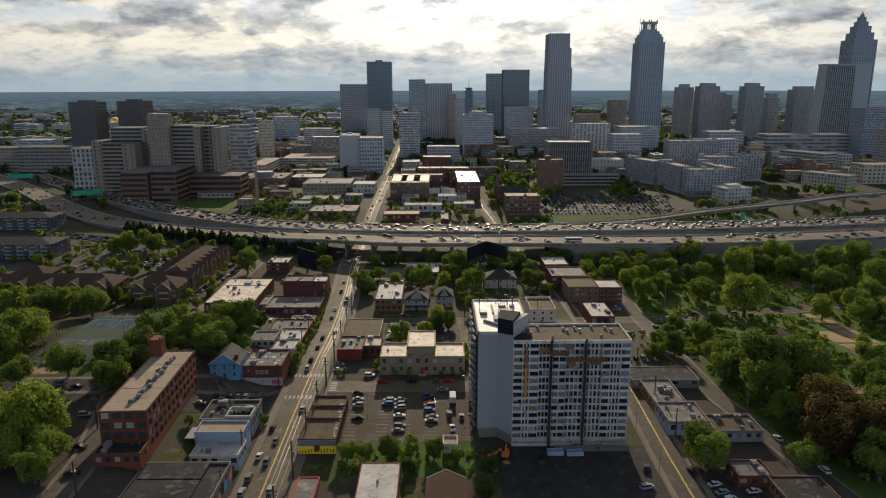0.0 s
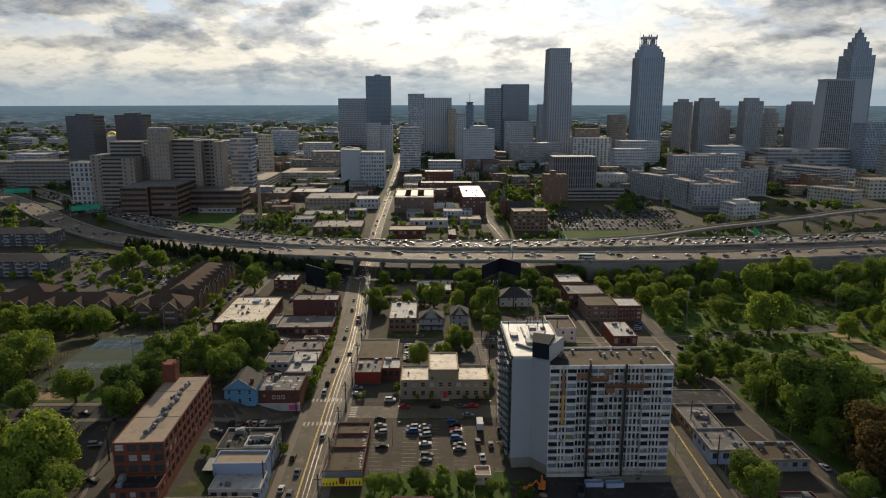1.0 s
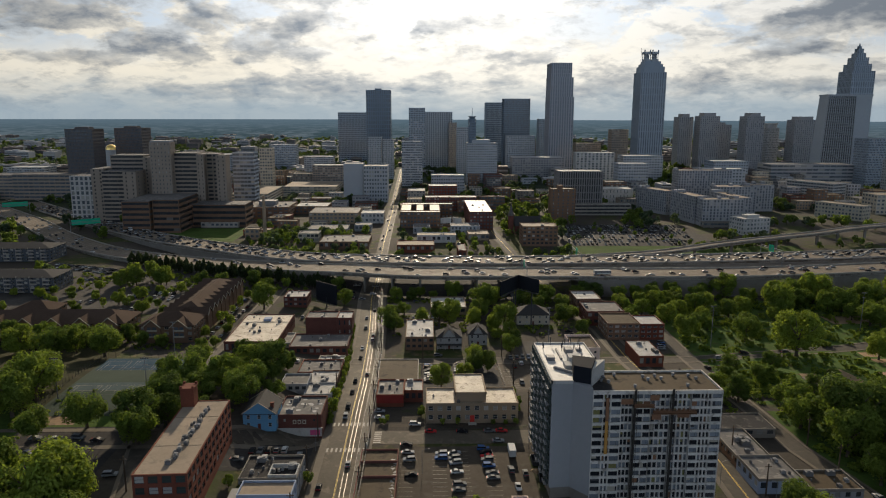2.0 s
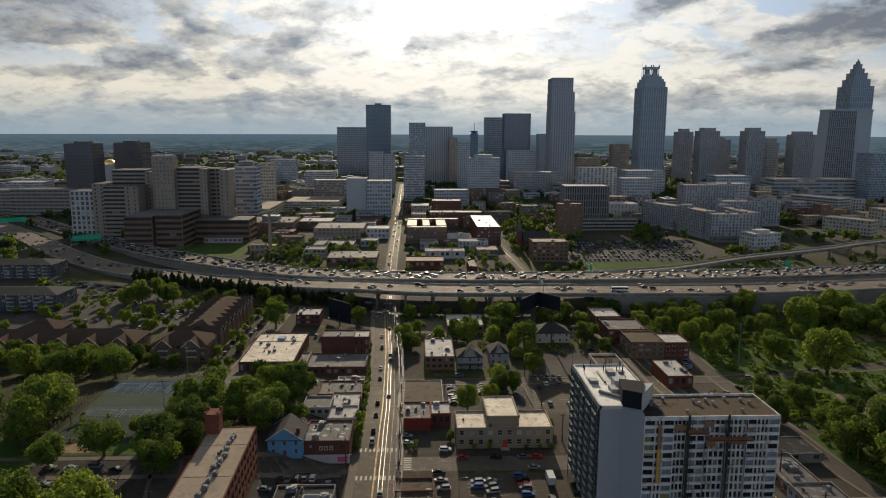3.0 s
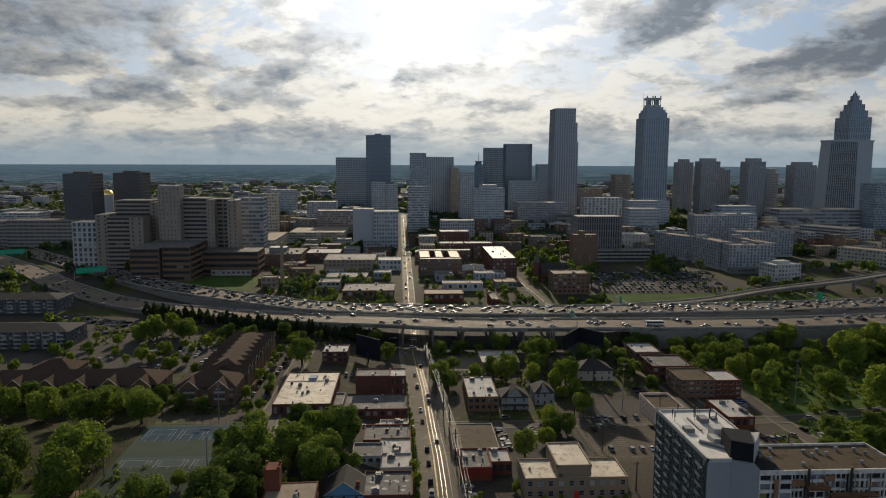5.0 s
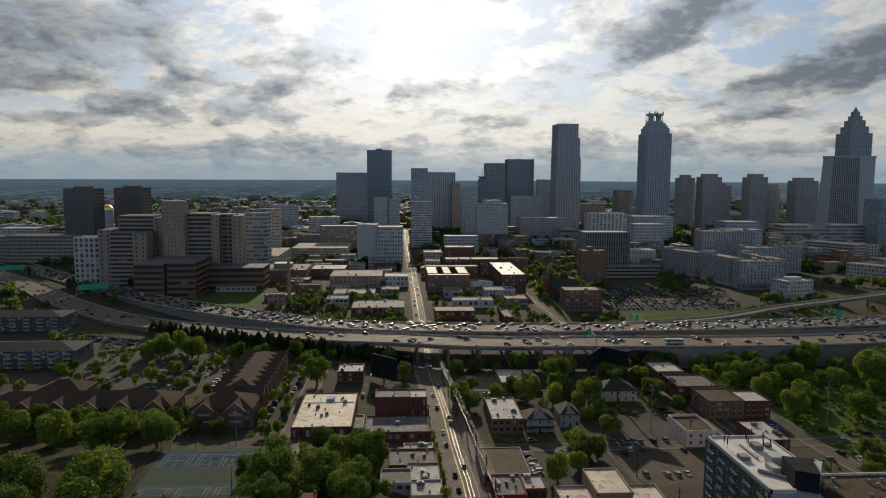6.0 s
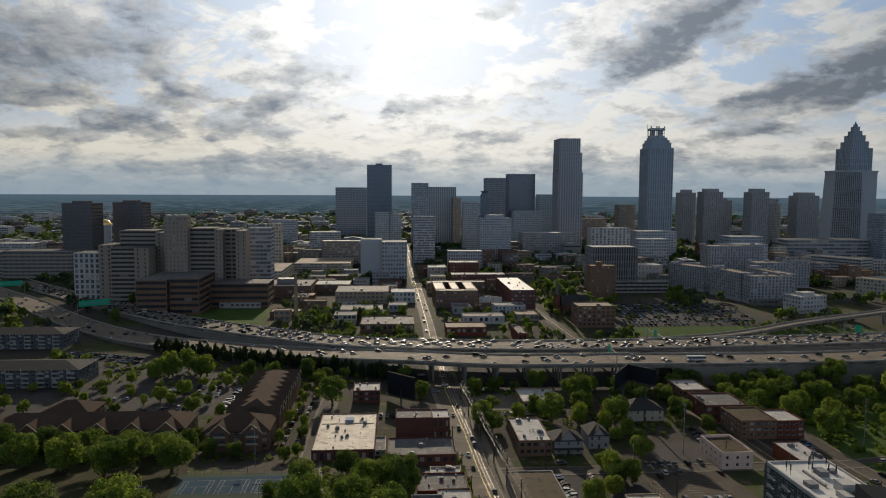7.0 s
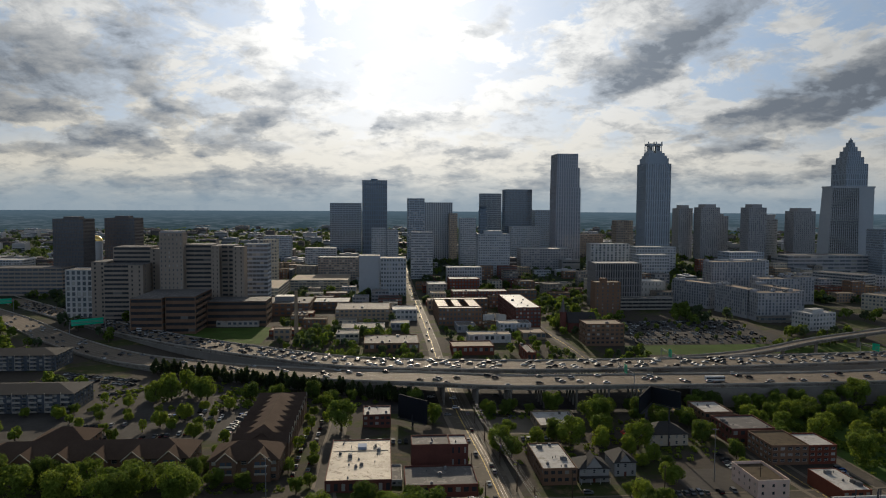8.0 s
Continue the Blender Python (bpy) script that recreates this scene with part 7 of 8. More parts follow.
def make_trees():
    a, b, c, w, br = BROAD
    # between highway and garden apartments
    grove([(-250, 509, 3.7), (-237, 514, 6.7), (-229, 521, 6.8), (-212, 522, 7.6), (-220, 470, 4.6), (-240, 481, 2.7), (-204, 499, 3.2), (-210, 481, 4.7), (-279, 486, 3.9), (-263, 495, 3.2), (-276, 498, 3.6), (-197, 450, 5.1)], [b, b, a])
    grove([(-143, 400, 3.3), (-143, 475, 2.3), (-140, 446, 2.5), (-142, 427, 3.1), (-141, 436, 2.5), (-139, 460, 2.6), (-140, 485, 2.8)], [SLIM[0], b])
    grove([(-144, 518, 6.3), (-123, 457, 8.9), (-120, 514, 3.8), (-96, 516, 4.2), (-83, 508, 5.8), (-74, 473, 6.5), (-135, 505, 5), (-165, 512, 6), (-182, 520, 6)], [a, c])
    # the park in the west
    grove([(-228, 372, 9.2), (-211, 367, 9.1), (-201, 374, 8.6), (-184, 368, 9.6), (-248, 375, 9), (-186, 309, 11.6), (-188, 294, 9.9), (-153, 283, 9.1), (-168, 273, 6.9), (-192, 326, 9.8)], [a, b, w])
    grove([(-136, 221, 11.6), (-123, 210, 8.5), (-136, 204, 9.1), (-133, 229, 11.4), (-121, 200, 6.8), (-150, 215, 11), (-160, 235, 10)], [a, b, w])
    grove([(-128, 269, 8.4), (-137, 301, 5.1), (-122, 284, 6.7), (-128, 321, 10.1), (-123, 297, 7.5), (-99, 304, 8.8), (-115, 337, 5.6), (-92, 334, 9.5), (-106, 352, 5.9), (-119, 317, 6.6), (-149, 303, 4.0), (-112, 290, 6)], [a, c, w])
    # street trees on the avenue
    grove([(-62.3, 391, 2.2), (-59.8, 366, 2.4), (-59.5, 351, 2.3), (-59.4, 339, 2.2), (-59, 322, 2.4), (-58.8, 306, 2.8), (-58.8, 293, 2.9), (-58.6, 284, 1.9), (-60.5, 377, 2.1), (-62, 402, 2.2), (-59.2, 345, 1.9), (-59, 330, 2.0), (-58.9, 314, 2.2), (-58.7, 299, 2.0), (-60, 358, 2.0), (-61, 384, 1.9), (-61.6, 396, 1.8), (-62.4, 410, 2.0), (-62.8, 418, 2.2), (-59.2, 336, 1.8), (-58.8, 288, 1.7)], [SLIM[0], SLIM[1]])
    # between avenue and side avenue
    grove([(-43, 427, 7.4), (-39, 420, 6.5), (-40, 488, 5.6), (-24, 500, 3.6), (-6, 433, 8.8), (-1, 492, 7.2), (16, 466, 9.1), (27, 428, 8.6), (20, 420, 5.2), (25, 382, 6.3), (-13.5, 325, 6.2), (3, 350, 5.8), (60, 477, 7.4), (64, 435, 6.4), (70, 411, 4.7), (76, 425, 3.6), (45, 490, 4.8), (-15, 492, 3.6), (-22, 438, 5)], [a, c, a, b])
    # the green side
    grove([(125, 489, 5.6), (138, 498, 6.1), (131, 466, 6.4), (128, 435, 7.1), (139, 446, 6.5), (128, 402, 8.4), (154, 458, 7.1), (177, 498, 7.4), (187, 490, 9.6), (162, 448, 4.4), (160, 398, 9.1), (196, 473, 6.9), (207, 454, 11.1)], [b, a, a])
    grove([(176, 373, 12.9), (244, 478, 11.1), (238, 452, 8.1), (251, 457, 10.4), (276, 470, 10.1), (196, 438, 5.0), (216, 366, 7.5), (242, 397, 4.6), (242, 380, 7.8), (301, 478, 11.0), (262, 400, 9), (285, 430, 10), (225, 480, 9)], [a, b, w])
    grove([(126, 277, 8.1), (131, 254, 10.9), (151, 312, 4.7), (105, 302, 4.5), (113.5, 309, 4.7), (133, 322, 6.7), (150, 349, 5.2), (181, 314, 3.9), (160, 260, 5.5), (176, 306, 3.8), (101, 301, 3.6), (141, 338, 4)], [a, c, a])
    grove([(194, 288, 7.5), (176, 250, 6.7), (205, 310, 5), (215, 270, 7), (235, 300, 7), (190, 235, 7), (92, 207, 7.2), (123, 207, 5.8)], [a, b])
    grove([(147, 236, 10), (162, 224, 10), (152, 216, 10), (172, 243, 9), (143, 199, 9), (187, 217, 10), (164, 201, 10), (130, 234, 7), (178, 263, 8), (205, 238, 9), (220, 225, 9), (198, 262, 8)], [c, a, c])
    plant(br, 134, 213, 11.6, 40)
    plant(br, 150, 204, 9.0, 160)
    grove([(-232, 523, 7.5), (-224, 539, 7), (-208, 522, 7), (-240, 532, 6), (-216, 531, 6.5), (-262, 470, 3.2), (-246, 462, 3.0), (-236, 447, 3.6), (-226, 461, 2.8), (-212, 463, 3.4), (-200, 468, 3.0), (-192, 462, 3.2), (-244, 490, 2.6), (-228, 494, 3.0), (-214, 474, 2.6),
           (-256, 482, 3.2), (-270, 478, 3.0), (-284, 494, 3.4), (-300, 492, 3.2), (-318, 490, 3.6), (-334, 486, 4.2), (-266, 515, 3.4), (-190, 500, 3.8), (-196, 486, 3.0), (-350, 480, 5), (-330, 470, 5), (-300, 462, 4.5), (-285, 452, 4.5)], [SLIM[0], b, a, SLIM[1]])
    grove([(-132.5, 384, 3.2), (-133, 408, 3.0), (-133, 417, 3.2), (-132, 470, 3.0), (-133, 495, 4), (-131, 507, 4.5), (-138, 378, 3.8), (-160, 382, 4.2), (-172, 384, 4.6), (-182, 392, 5), (-180, 404, 4), (-178, 420, 3.6), (-179, 436, 3.4)], [SLIM[0], a, c])
    grove([(-262, 388, 7.5), (-240, 388, 7.2), (-222, 386, 7), (-204, 388, 7.4), (-190, 384, 7), (-272, 372, 9), (-215, 312, 10), (-232, 298, 11), (-205, 290, 10), (-240, 322, 9.5), (-225, 276, 10), (-200, 268, 9), (-252, 300, 10)], [a, c, w])
    grove([(-131, 277, 10), (-129, 300, 8.5), (-132, 312, 7), (-139, 330, 5.5), (-129, 341, 6.5), (-131, 355, 6), (-116, 308, 8), (-110, 320, 8.5), (-98, 318, 8), (-104, 338, 8), (-96, 350, 6.5), (-112, 362, 6), (-86, 310, 5.5), (-88, 350, 5)], [a, c, w, c])
    grove([(128, 289, 8.5), (137, 266, 13), (150, 262, 12), (113, 303, 6), (110, 316, 5), (92, 213.5, 7.5), (154, 283, 6.5), (161, 276, 6), (120, 330, 5), (128, 345, 5), (171, 330, 4)], [a, c, c])
    plant(br, 140, 226, 12.5, 70)
    plant(br, 147, 212, 12.0, 250)
    grove([(-44, 436, 4.8), (-40, 447, 5), (-34, 455, 4.6), (-30, 490, 5), (-12, 440, 6.5), (8, 430, 6), (14, 445, 7), (22, 474, 7), (30, 487, 5.5), (44, 470, 7), (52, 462, 6), (20, 404, 4), (29, 396, 4.4), (28, 410, 4.4), (68, 460, 5), (72, 445, 5), (3, 372, 4), (4, 362, 5.6), (-2, 338, 4.6), (10, 352, 5), (66, 395, 4), (70, 470, 5.5), (56, 489, 6), (63, 484, 5), (84, 490, 5.5), (90, 494, 6), (98, 492, 5.5)], [a, c, c, b])
    grove([(104, 430, 5.5), (108, 442, 5), (106, 456, 5.4), (108, 470, 5.6), (118, 452, 6), (122, 470, 6), (112, 486, 6), (133, 482, 6.5), (146, 474, 6.5), (150, 490, 7), (165, 484, 7), (142, 420, 6), (150, 433, 5.5)], [b, a, a])
    more = random.Random(29)
    for x0, x1, y0, y1, count, r in ((190, 330, 400, 492, 16, 8), (225, 330, 300, 400, 12, 8), (122, 200, 395, 475, 8, 6), (230, 320, 200, 300, 10, 9)):
        for _ in range(count):
            x, y = more.uniform(x0, x1), more.uniform(y0, y1)
            if not (362 < y - 0.15 * max(0, x - 118) < 380):
                plant(more.choice([a, b, c, a, w]), x, y, r * more.uniform(0.7, 1.2), more.uniform(0, 360), more.uniform(0.9, 1.1))
    # behind the car park
    grove([(-26, 214, 3.9), (-20, 213, 3.9), (-12, 214, 4.3), (-5, 216, 4.4), (3, 215, 3.9), (11, 213, 2.8), (-5, 206, 2.6), (18, 190, 3.6), (-86, 238, 2.2), (-27, 208, 1.9), (-60, 240, 2.4), (21, 207, 3.4)], [a, c, SLIM[1]])
    # hedges at the forecourt and the hall
    grove([(-38.5, 285, 1.2), (-37, 284, 1.2), (-36, 286.5, 1.2), (-22.5, 292, 2.2), (-14, 282.6, 1.4), (-8, 282.4, 1.3), (6, 282.6, 1.4), (11, 282.5, 1.4), (15, 283, 1.5), (17.5, 300, 2.6), (17, 294, 2.4), (16.6, 310, 3)], [SLIM[1], SLIM[0]])
    rnd = random.Random(77)
    # evergreens before the highway wall
    for i in range(70):
        x = -262 + i * 2.65
        near = min(NEAR_LINE, key=lambda p: abs(p[0] - x))
        y = near[1] - (20 if x < -150 else 19) + rnd.uniform(-1.2, 1.2)
        plant(CYPRESS, x + rnd.uniform(-1, 1), y, rnd.uniform(2.5, 3.3), rnd.uniform(0, 360), rnd.uniform(0.95, 1.2))


make_trees()


def make_far_trees():
    rnd = random.Random(31)
    zones = ((-170, -62, 600, 660, 44, 4.2), (-52, 48, 600, 640, 30, 3.6), (-200, -66, 660, 780, 66, 5), (-52, 40, 640, 770, 44, 4.6), (60, 112, 600, 665, 28, 4), (228, 330, 648, 664, 60, 3.2), (262, 330, 670, 705, 14, 5), (118, 255, 668, 790, 26, 2.6), (60, 105, 690, 770, 10, 4.5), (60, 130, 690, 900, 50, 6.5), (200, 262, 760, 835, 9, 6),
             (185, 330, 584, 612, 40, 2.8), (-200, -100, 700, 800, 22, 5), (-52, 25, 690, 765, 12, 3.6), (-450, -330, 700, 800, 26, 6), (-430, -330, 640, 690, 14, 6), (-485, -345, 795, 900, 60, 6), (-160, -95, 665, 745, 26, 5), (85, 145, 790, 1040, 34, 6), (205, 245, 790, 910, 14, 6.5), (345, 470, 745, 800, 16, 6),
             (60, 140, 930, 1100, 30, 6), (-330, -290, 500, 560, 12, 5), (-460, -335, 730, 800, 60, 6.5), (-345, -318, 705, 735, 12, 5), (-560, -330, 880, 1000, 24, 6), (300, 420, 640, 700, 18, 5), (150, 235, 930, 990, 10, 5), (-20, 45, 862, 905, 8, 4))
    stems = [crown_shape(k, 150, 8, 0.2) for k in (64, 65, 66)]
    for k in stems:
        k.tube((0, 0, 0), (0, 0, 0.9), 0.07, 0.04, 6, m=1)
    made = [Shape(), Shape(), Shape()]
    for x0, x1, y0, y1, count, r in zones:
        for _ in range(count):
            x, y, k = rnd.uniform(x0, x1), rnd.uniform(y0, y1), r * rnd.uniform(0.7, 1.2)
            if not clear_of(x, y, k):
                continue
            s, c, z, turn, tall = rnd.choice(made), rnd.choice(stems), gz(x, y), rnd.uniform(0, 6.28), rnd.uniform(0.9, 1.2)
            i, ca, sa = len(s.v), math.cos(turn) * k, math.sin(turn) * k
            s.v += [(x + p * ca - q * sa, y + p * sa + q * ca, z + t * k * tall - 0.1) for p, q, t in c.v]
            s.f += [tuple(j + i for j in f) for f in c.f]
            s.m += c.m
    for i in range(12):
        x, y, k = -134 + i * 5.4, 621 + 5 * math.sin(i * 1.3) * 0.5, rnd.uniform(3.4, 4.4)
        s, c = rnd.choice(made), rnd.choice(stems)
        j = len(s.v)
        s.v += [(x + p * k, y + q * k, gz(x, y) + t * k - 0.1) for p, q, t in c.v]
        s.f += [tuple(v + j for v in f) for f in c.f]
        s.m += c.m
    for s, m, tone in zip(made, (LEAF[0], LEAF[2], LEAF[4]), ("fresh", "dark", "hazed")):
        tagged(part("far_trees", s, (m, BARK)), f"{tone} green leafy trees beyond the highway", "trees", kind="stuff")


make_far_trees()


def make_distance():
    """Woods and low roofs that run on to the horizon."""
    rnd = random.Random(41)
    woods = [Shape(), Shape(), Shape()]
    stems = [crown_shape(s, 46, 6, 0.36) for s in (61, 62, 63)]
    made = 0
    while made < 8000:
        y = 900 + 2600 * rnd.random() ** 1.1
        x = rnd.uniform(-0.75 * y - 150, 0.75 * y + 150)
        r = rnd.uniform(5, 9)
        if not clear_of(x, y, 4):
            continue
        s, c, z = woods[made % 3], rnd.choice(stems), gz(x, y)
        k, l = len(s.v), r * rnd.uniform(0.8, 1.1)
        s.v += [(x + r * a, y + r * b, z + l * (q - 0.35)) for a, b, q in c.v]
        s.f += [tuple(i + k for i in f) for f in c.f]
        s.m += [0] * len(c.f)
        made += 1
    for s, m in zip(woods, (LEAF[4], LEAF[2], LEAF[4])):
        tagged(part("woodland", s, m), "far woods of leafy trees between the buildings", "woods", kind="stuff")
    pale, dark = Shape(), Shape()
    made = 0
    while made < 900:
        y = 980 + 2100 * rnd.random()
        x = rnd.uniform(-0.72 * y, 0.72 * y)
        w, d, h = rnd.uniform(14, 50), rnd.uniform(12, 36), rnd.choice((5, 6, 8, 8, 10, 13, 16, 22))
        if not clear_of(x, y, max(w, d) * 0.62):
            continue
        s, z = (pale if rnd.random() < 0.55 else dark), gz(x, y)
        s.box(x - w / 2, x + w / 2, y - d / 2, y + d / 2, z - 1, z + h)
        for k in range(int(h / 4)):
            s.box(x - w / 2 + 0.6, x + w / 2 - 0.6, y - d / 2 - 0.15, y - d / 2, z + 1.2 + k * 4, z + 2.9 + k * 4, m=1)
        s.box(x - w * 0.2, x + w * 0.1, y - d * 0.2, y + d * 0.2, z + h, z + h + 2)
        made += 1
    wall_pale = surface("far_pale_walls", (0.27, 0.27, 0.27), island=0.6, vary=0.1)
    wall_dark = surface("far_dark_walls", (0.12, 0.105, 0.1), island=0.6, vary=0.1)
    tagged(part("distant_buildings", pale, (wall_pale, GLASS)), "pale low buildings of the far town", "town", kind="stuff")
    tagged(part("distant_buildings", dark, (wall_dark, GLASS)), "dark low buildings of the far town", "town", kind="stuff")


make_distance()


# ---- vehicles ----
def side_slab(s, outline, y0, y1, m=0):
    """An outline in x and z, pushed through from y0 to y1."""
    a, k = len(s.v), len(outline)
    s.v += [(x, y0, z) for x, z in outline] + [(x, y1, z) for x, z in outline]
    s.f += [tuple(range(a, a + k)), tuple(range(a + 2 * k - 1, a + k - 1, -1))]
    s.f += [(a + i, a + k + i, a + k + (i + 1) % k, a + (i + 1) % k) for i in range(k)]
    s.m += [m] * (k + 2)


TYRE = surface("tyre", (0.02, 0.02, 0.02), rough=0.8)
CAR_GLASS = glass_material("car_glass", (0.015, 0.018, 0.02), rough=0.5, light=0.0, gloss=0.15)
RED_LAMP = surface("tail_lamp", (0.4, 0.02, 0.02), rough=0.3)
LOW, TALL = "sedan", "suv"


def car_kind(name, form, paint, label):
    c = thing(name, 0, 0, label, "car", z=-400)
    body, cabin = Shape(), Shape()
    if form == LOW:
        side_slab(body, [(-2.25, 0.35), (2.2, 0.32), (2.28, 0.6), (2.1, 0.78), (0.95, 0.92), (-1.5, 0.98), (-2.2, 0.9), (-2.3, 0.6)], -0.89, 0.89)
        side_slab(cabin, [(1.0, 0.9), (0.25, 1.38), (-1.0, 1.42), (-1.75, 0.96)], -0.76, 0.76)
        side_slab(body, [(0.22, 1.385), (0.15, 1.43), (-0.95, 1.47), (-1.02, 1.42)], -0.7, 0.7)
    else:
        side_slab(body, [(-2.3, 0.42), (2.2, 0.4), (2.3, 0.75), (2.15, 0.98), (1.2, 1.1), (-2.25, 1.12), (-2.35, 0.75)], -0.93, 0.93)
        side_slab(cabin, [(1.25, 1.08), (0.55, 1.66), (-1.95, 1.7), (-2.25, 1.1)], -0.82, 0.82)
        side_slab(body, [(0.5, 1.665), (0.4, 1.74), (-1.9, 1.78), (-1.98, 1.7)], -0.78, 0.78)
    part("body", body, paint, c)
    part("cabin_glass", cabin, CAR_GLASS, c)
    wheel = Shape().tube((0, -0.11, 0), (0, 0.11, 0), 0.33, 0.33, 12).tube((0, -0.12, 0), (0, 0.12, 0), 0.17, 0.17, 8, m=1).mesh("wheel", TYRE, METAL_GREY)
    for x in (-1.4, 1.38):
        for y in (-0.82, 0.82):
            part("wheel", wheel, None, c, at=pose(x, y, 0.33))
    part("tail_lamp", Shape().box(-2.36, -2.2, -0.82, 0.82, 0.72, 0.84), RED_LAMP, c)
    return c


def paint(name, base):
    return surface("paint_" + name, base, rough=0.7, vary=0.05, spec=0.06)


PAINTS = {n: paint(n, c) for n, c in (("white", (0.44, 0.44, 0.43)), ("silver", (0.22, 0.23, 0.24)), ("black", (0.018, 0.018, 0.02)), ("grey", (0.11, 0.115, 0.12)), ("red", (0.36, 0.03, 0.03)), ("blue", (0.04, 0.09, 0.22)))}
CARS = [car_kind("car", f, PAINTS[n], f"{n} {'sedan' if f == LOW else 'sport utility car'} with dark windows on the asphalt")
        for n, f in (("white", LOW), ("white", TALL), ("silver", LOW), ("silver", TALL), ("black", LOW), ("black", TALL), ("grey", LOW), ("grey", TALL), ("red", LOW), ("blue", TALL))]
CAR_USED = set()


FAR_CARS = [Shape() for _ in range(4)]


def far_car(x, y, turn, z, rnd):
    """A car too far off to be picked out: body, cabin and wheels in one joined mesh."""
    own, tall = Shape(), rnd.random() < 0.4
    top = 1.1 if tall else 0.92
    side_slab(own, [(-2.2, 0.3), (2.2, 0.3), (2.25, 0.65), (1.1, top), (-2.2, top)], -0.9, 0.9)
    side_slab(own, [(1.1, top), (0.4, top + 0.5), (-1.5, top + 0.52), (-2.0, top)], -0.78, 0.78, m=1)
    for u in (-1.4, 1.4):
        own.box(u - 0.32, u + 0.32, -0.86, 0.86, 0.0, 0.5, m=2)
    s, m = FAR_CARS[rnd.randrange(4)], pose(x, y, z, 0, 0, turn)
    k = len(s.v)
    s.v += [tuple(m @ Vector(p)) for p in own.v]
    s.f += [tuple(i + k for i in f) for f in own.f]
    s.m += own.m


def park(x, y, turn, z=None, kind=None, rnd=random):
    if kind is None and (y > 534 or (z is not None and x < -330)):
        return far_car(x, y, turn, (gz(x, y) + 0.06) if z is None else z, rnd)
    if z is None:
        x, y, _ = lay(x, y)
    c = kind or rnd.choices(CARS, (2.5, 2.5, 3, 2.5, 4, 4, 3, 3, 0.3, 0.5))[0]
    m = pose(x, y, (gz(x, y) + 0.06) if z is None else z, 0, 0, turn)
    if c not in CAR_USED:
        CAR_USED.add(c)
        c.matrix_basis = m
        return c
    return copy_thing(c, m)


def at_line(line, s):
    """The place and heading at s metres along a line."""
    for p, q in zip(line, line[1:]):
        d = math.dist(p[:2], q[:2])
        if s <= d:
            t = s / d
            return tuple(a + (b - a) * t for a, b in zip(p, q)), math.degrees(math.atan2(q[1] - p[1], q[0] - p[0]))
        s -= d
    return line[-1], 0.0


def box_truck(x, y, turn, z=None, bus=False):
    t = thing("bus" if bus else "truck", x, y, "long white bus with dark window band" if bus else "white box truck on the road", "bus" if bus else "truck", turn, z=z)
    if bus:
        part("body", Shape().box(-6, 6, -1.25, 1.25, 0.4, 3.1), PAINTS["white"], t)
        part("window_band", Shape().box(-5.7, 6.03, -1.28, 1.28, 1.5, 2.4), CAR_GLASS, t)
    else:
        part("box", Shape().box(-4.2, 1.6, -1.2, 1.2, 0.9, 3.4), PAINTS["white"], t)
        cab = Shape()
        side_slab(cab, [(1.7, 0.5), (3.6, 0.5), (3.6, 1.3), (3.1, 2.4), (1.7, 2.5)], -1.1, 1.1)
        part("cab", cab, PAINTS["silver"], t)
        part("windscreen", Shape().face((3.62, -1, 1.35), (3.62, 1, 1.35), (3.14, 1, 2.35), (3.14, -1, 2.35)), CAR_GLASS, t)
    for a in (-3, 2.6):
        for b in (-1.0, 1.0):
            part("wheel", Shape().tube((a, b - .15, .48), (a, b + .15, .48), 0.48, 0.48, 12), TYRE, t)
    return t


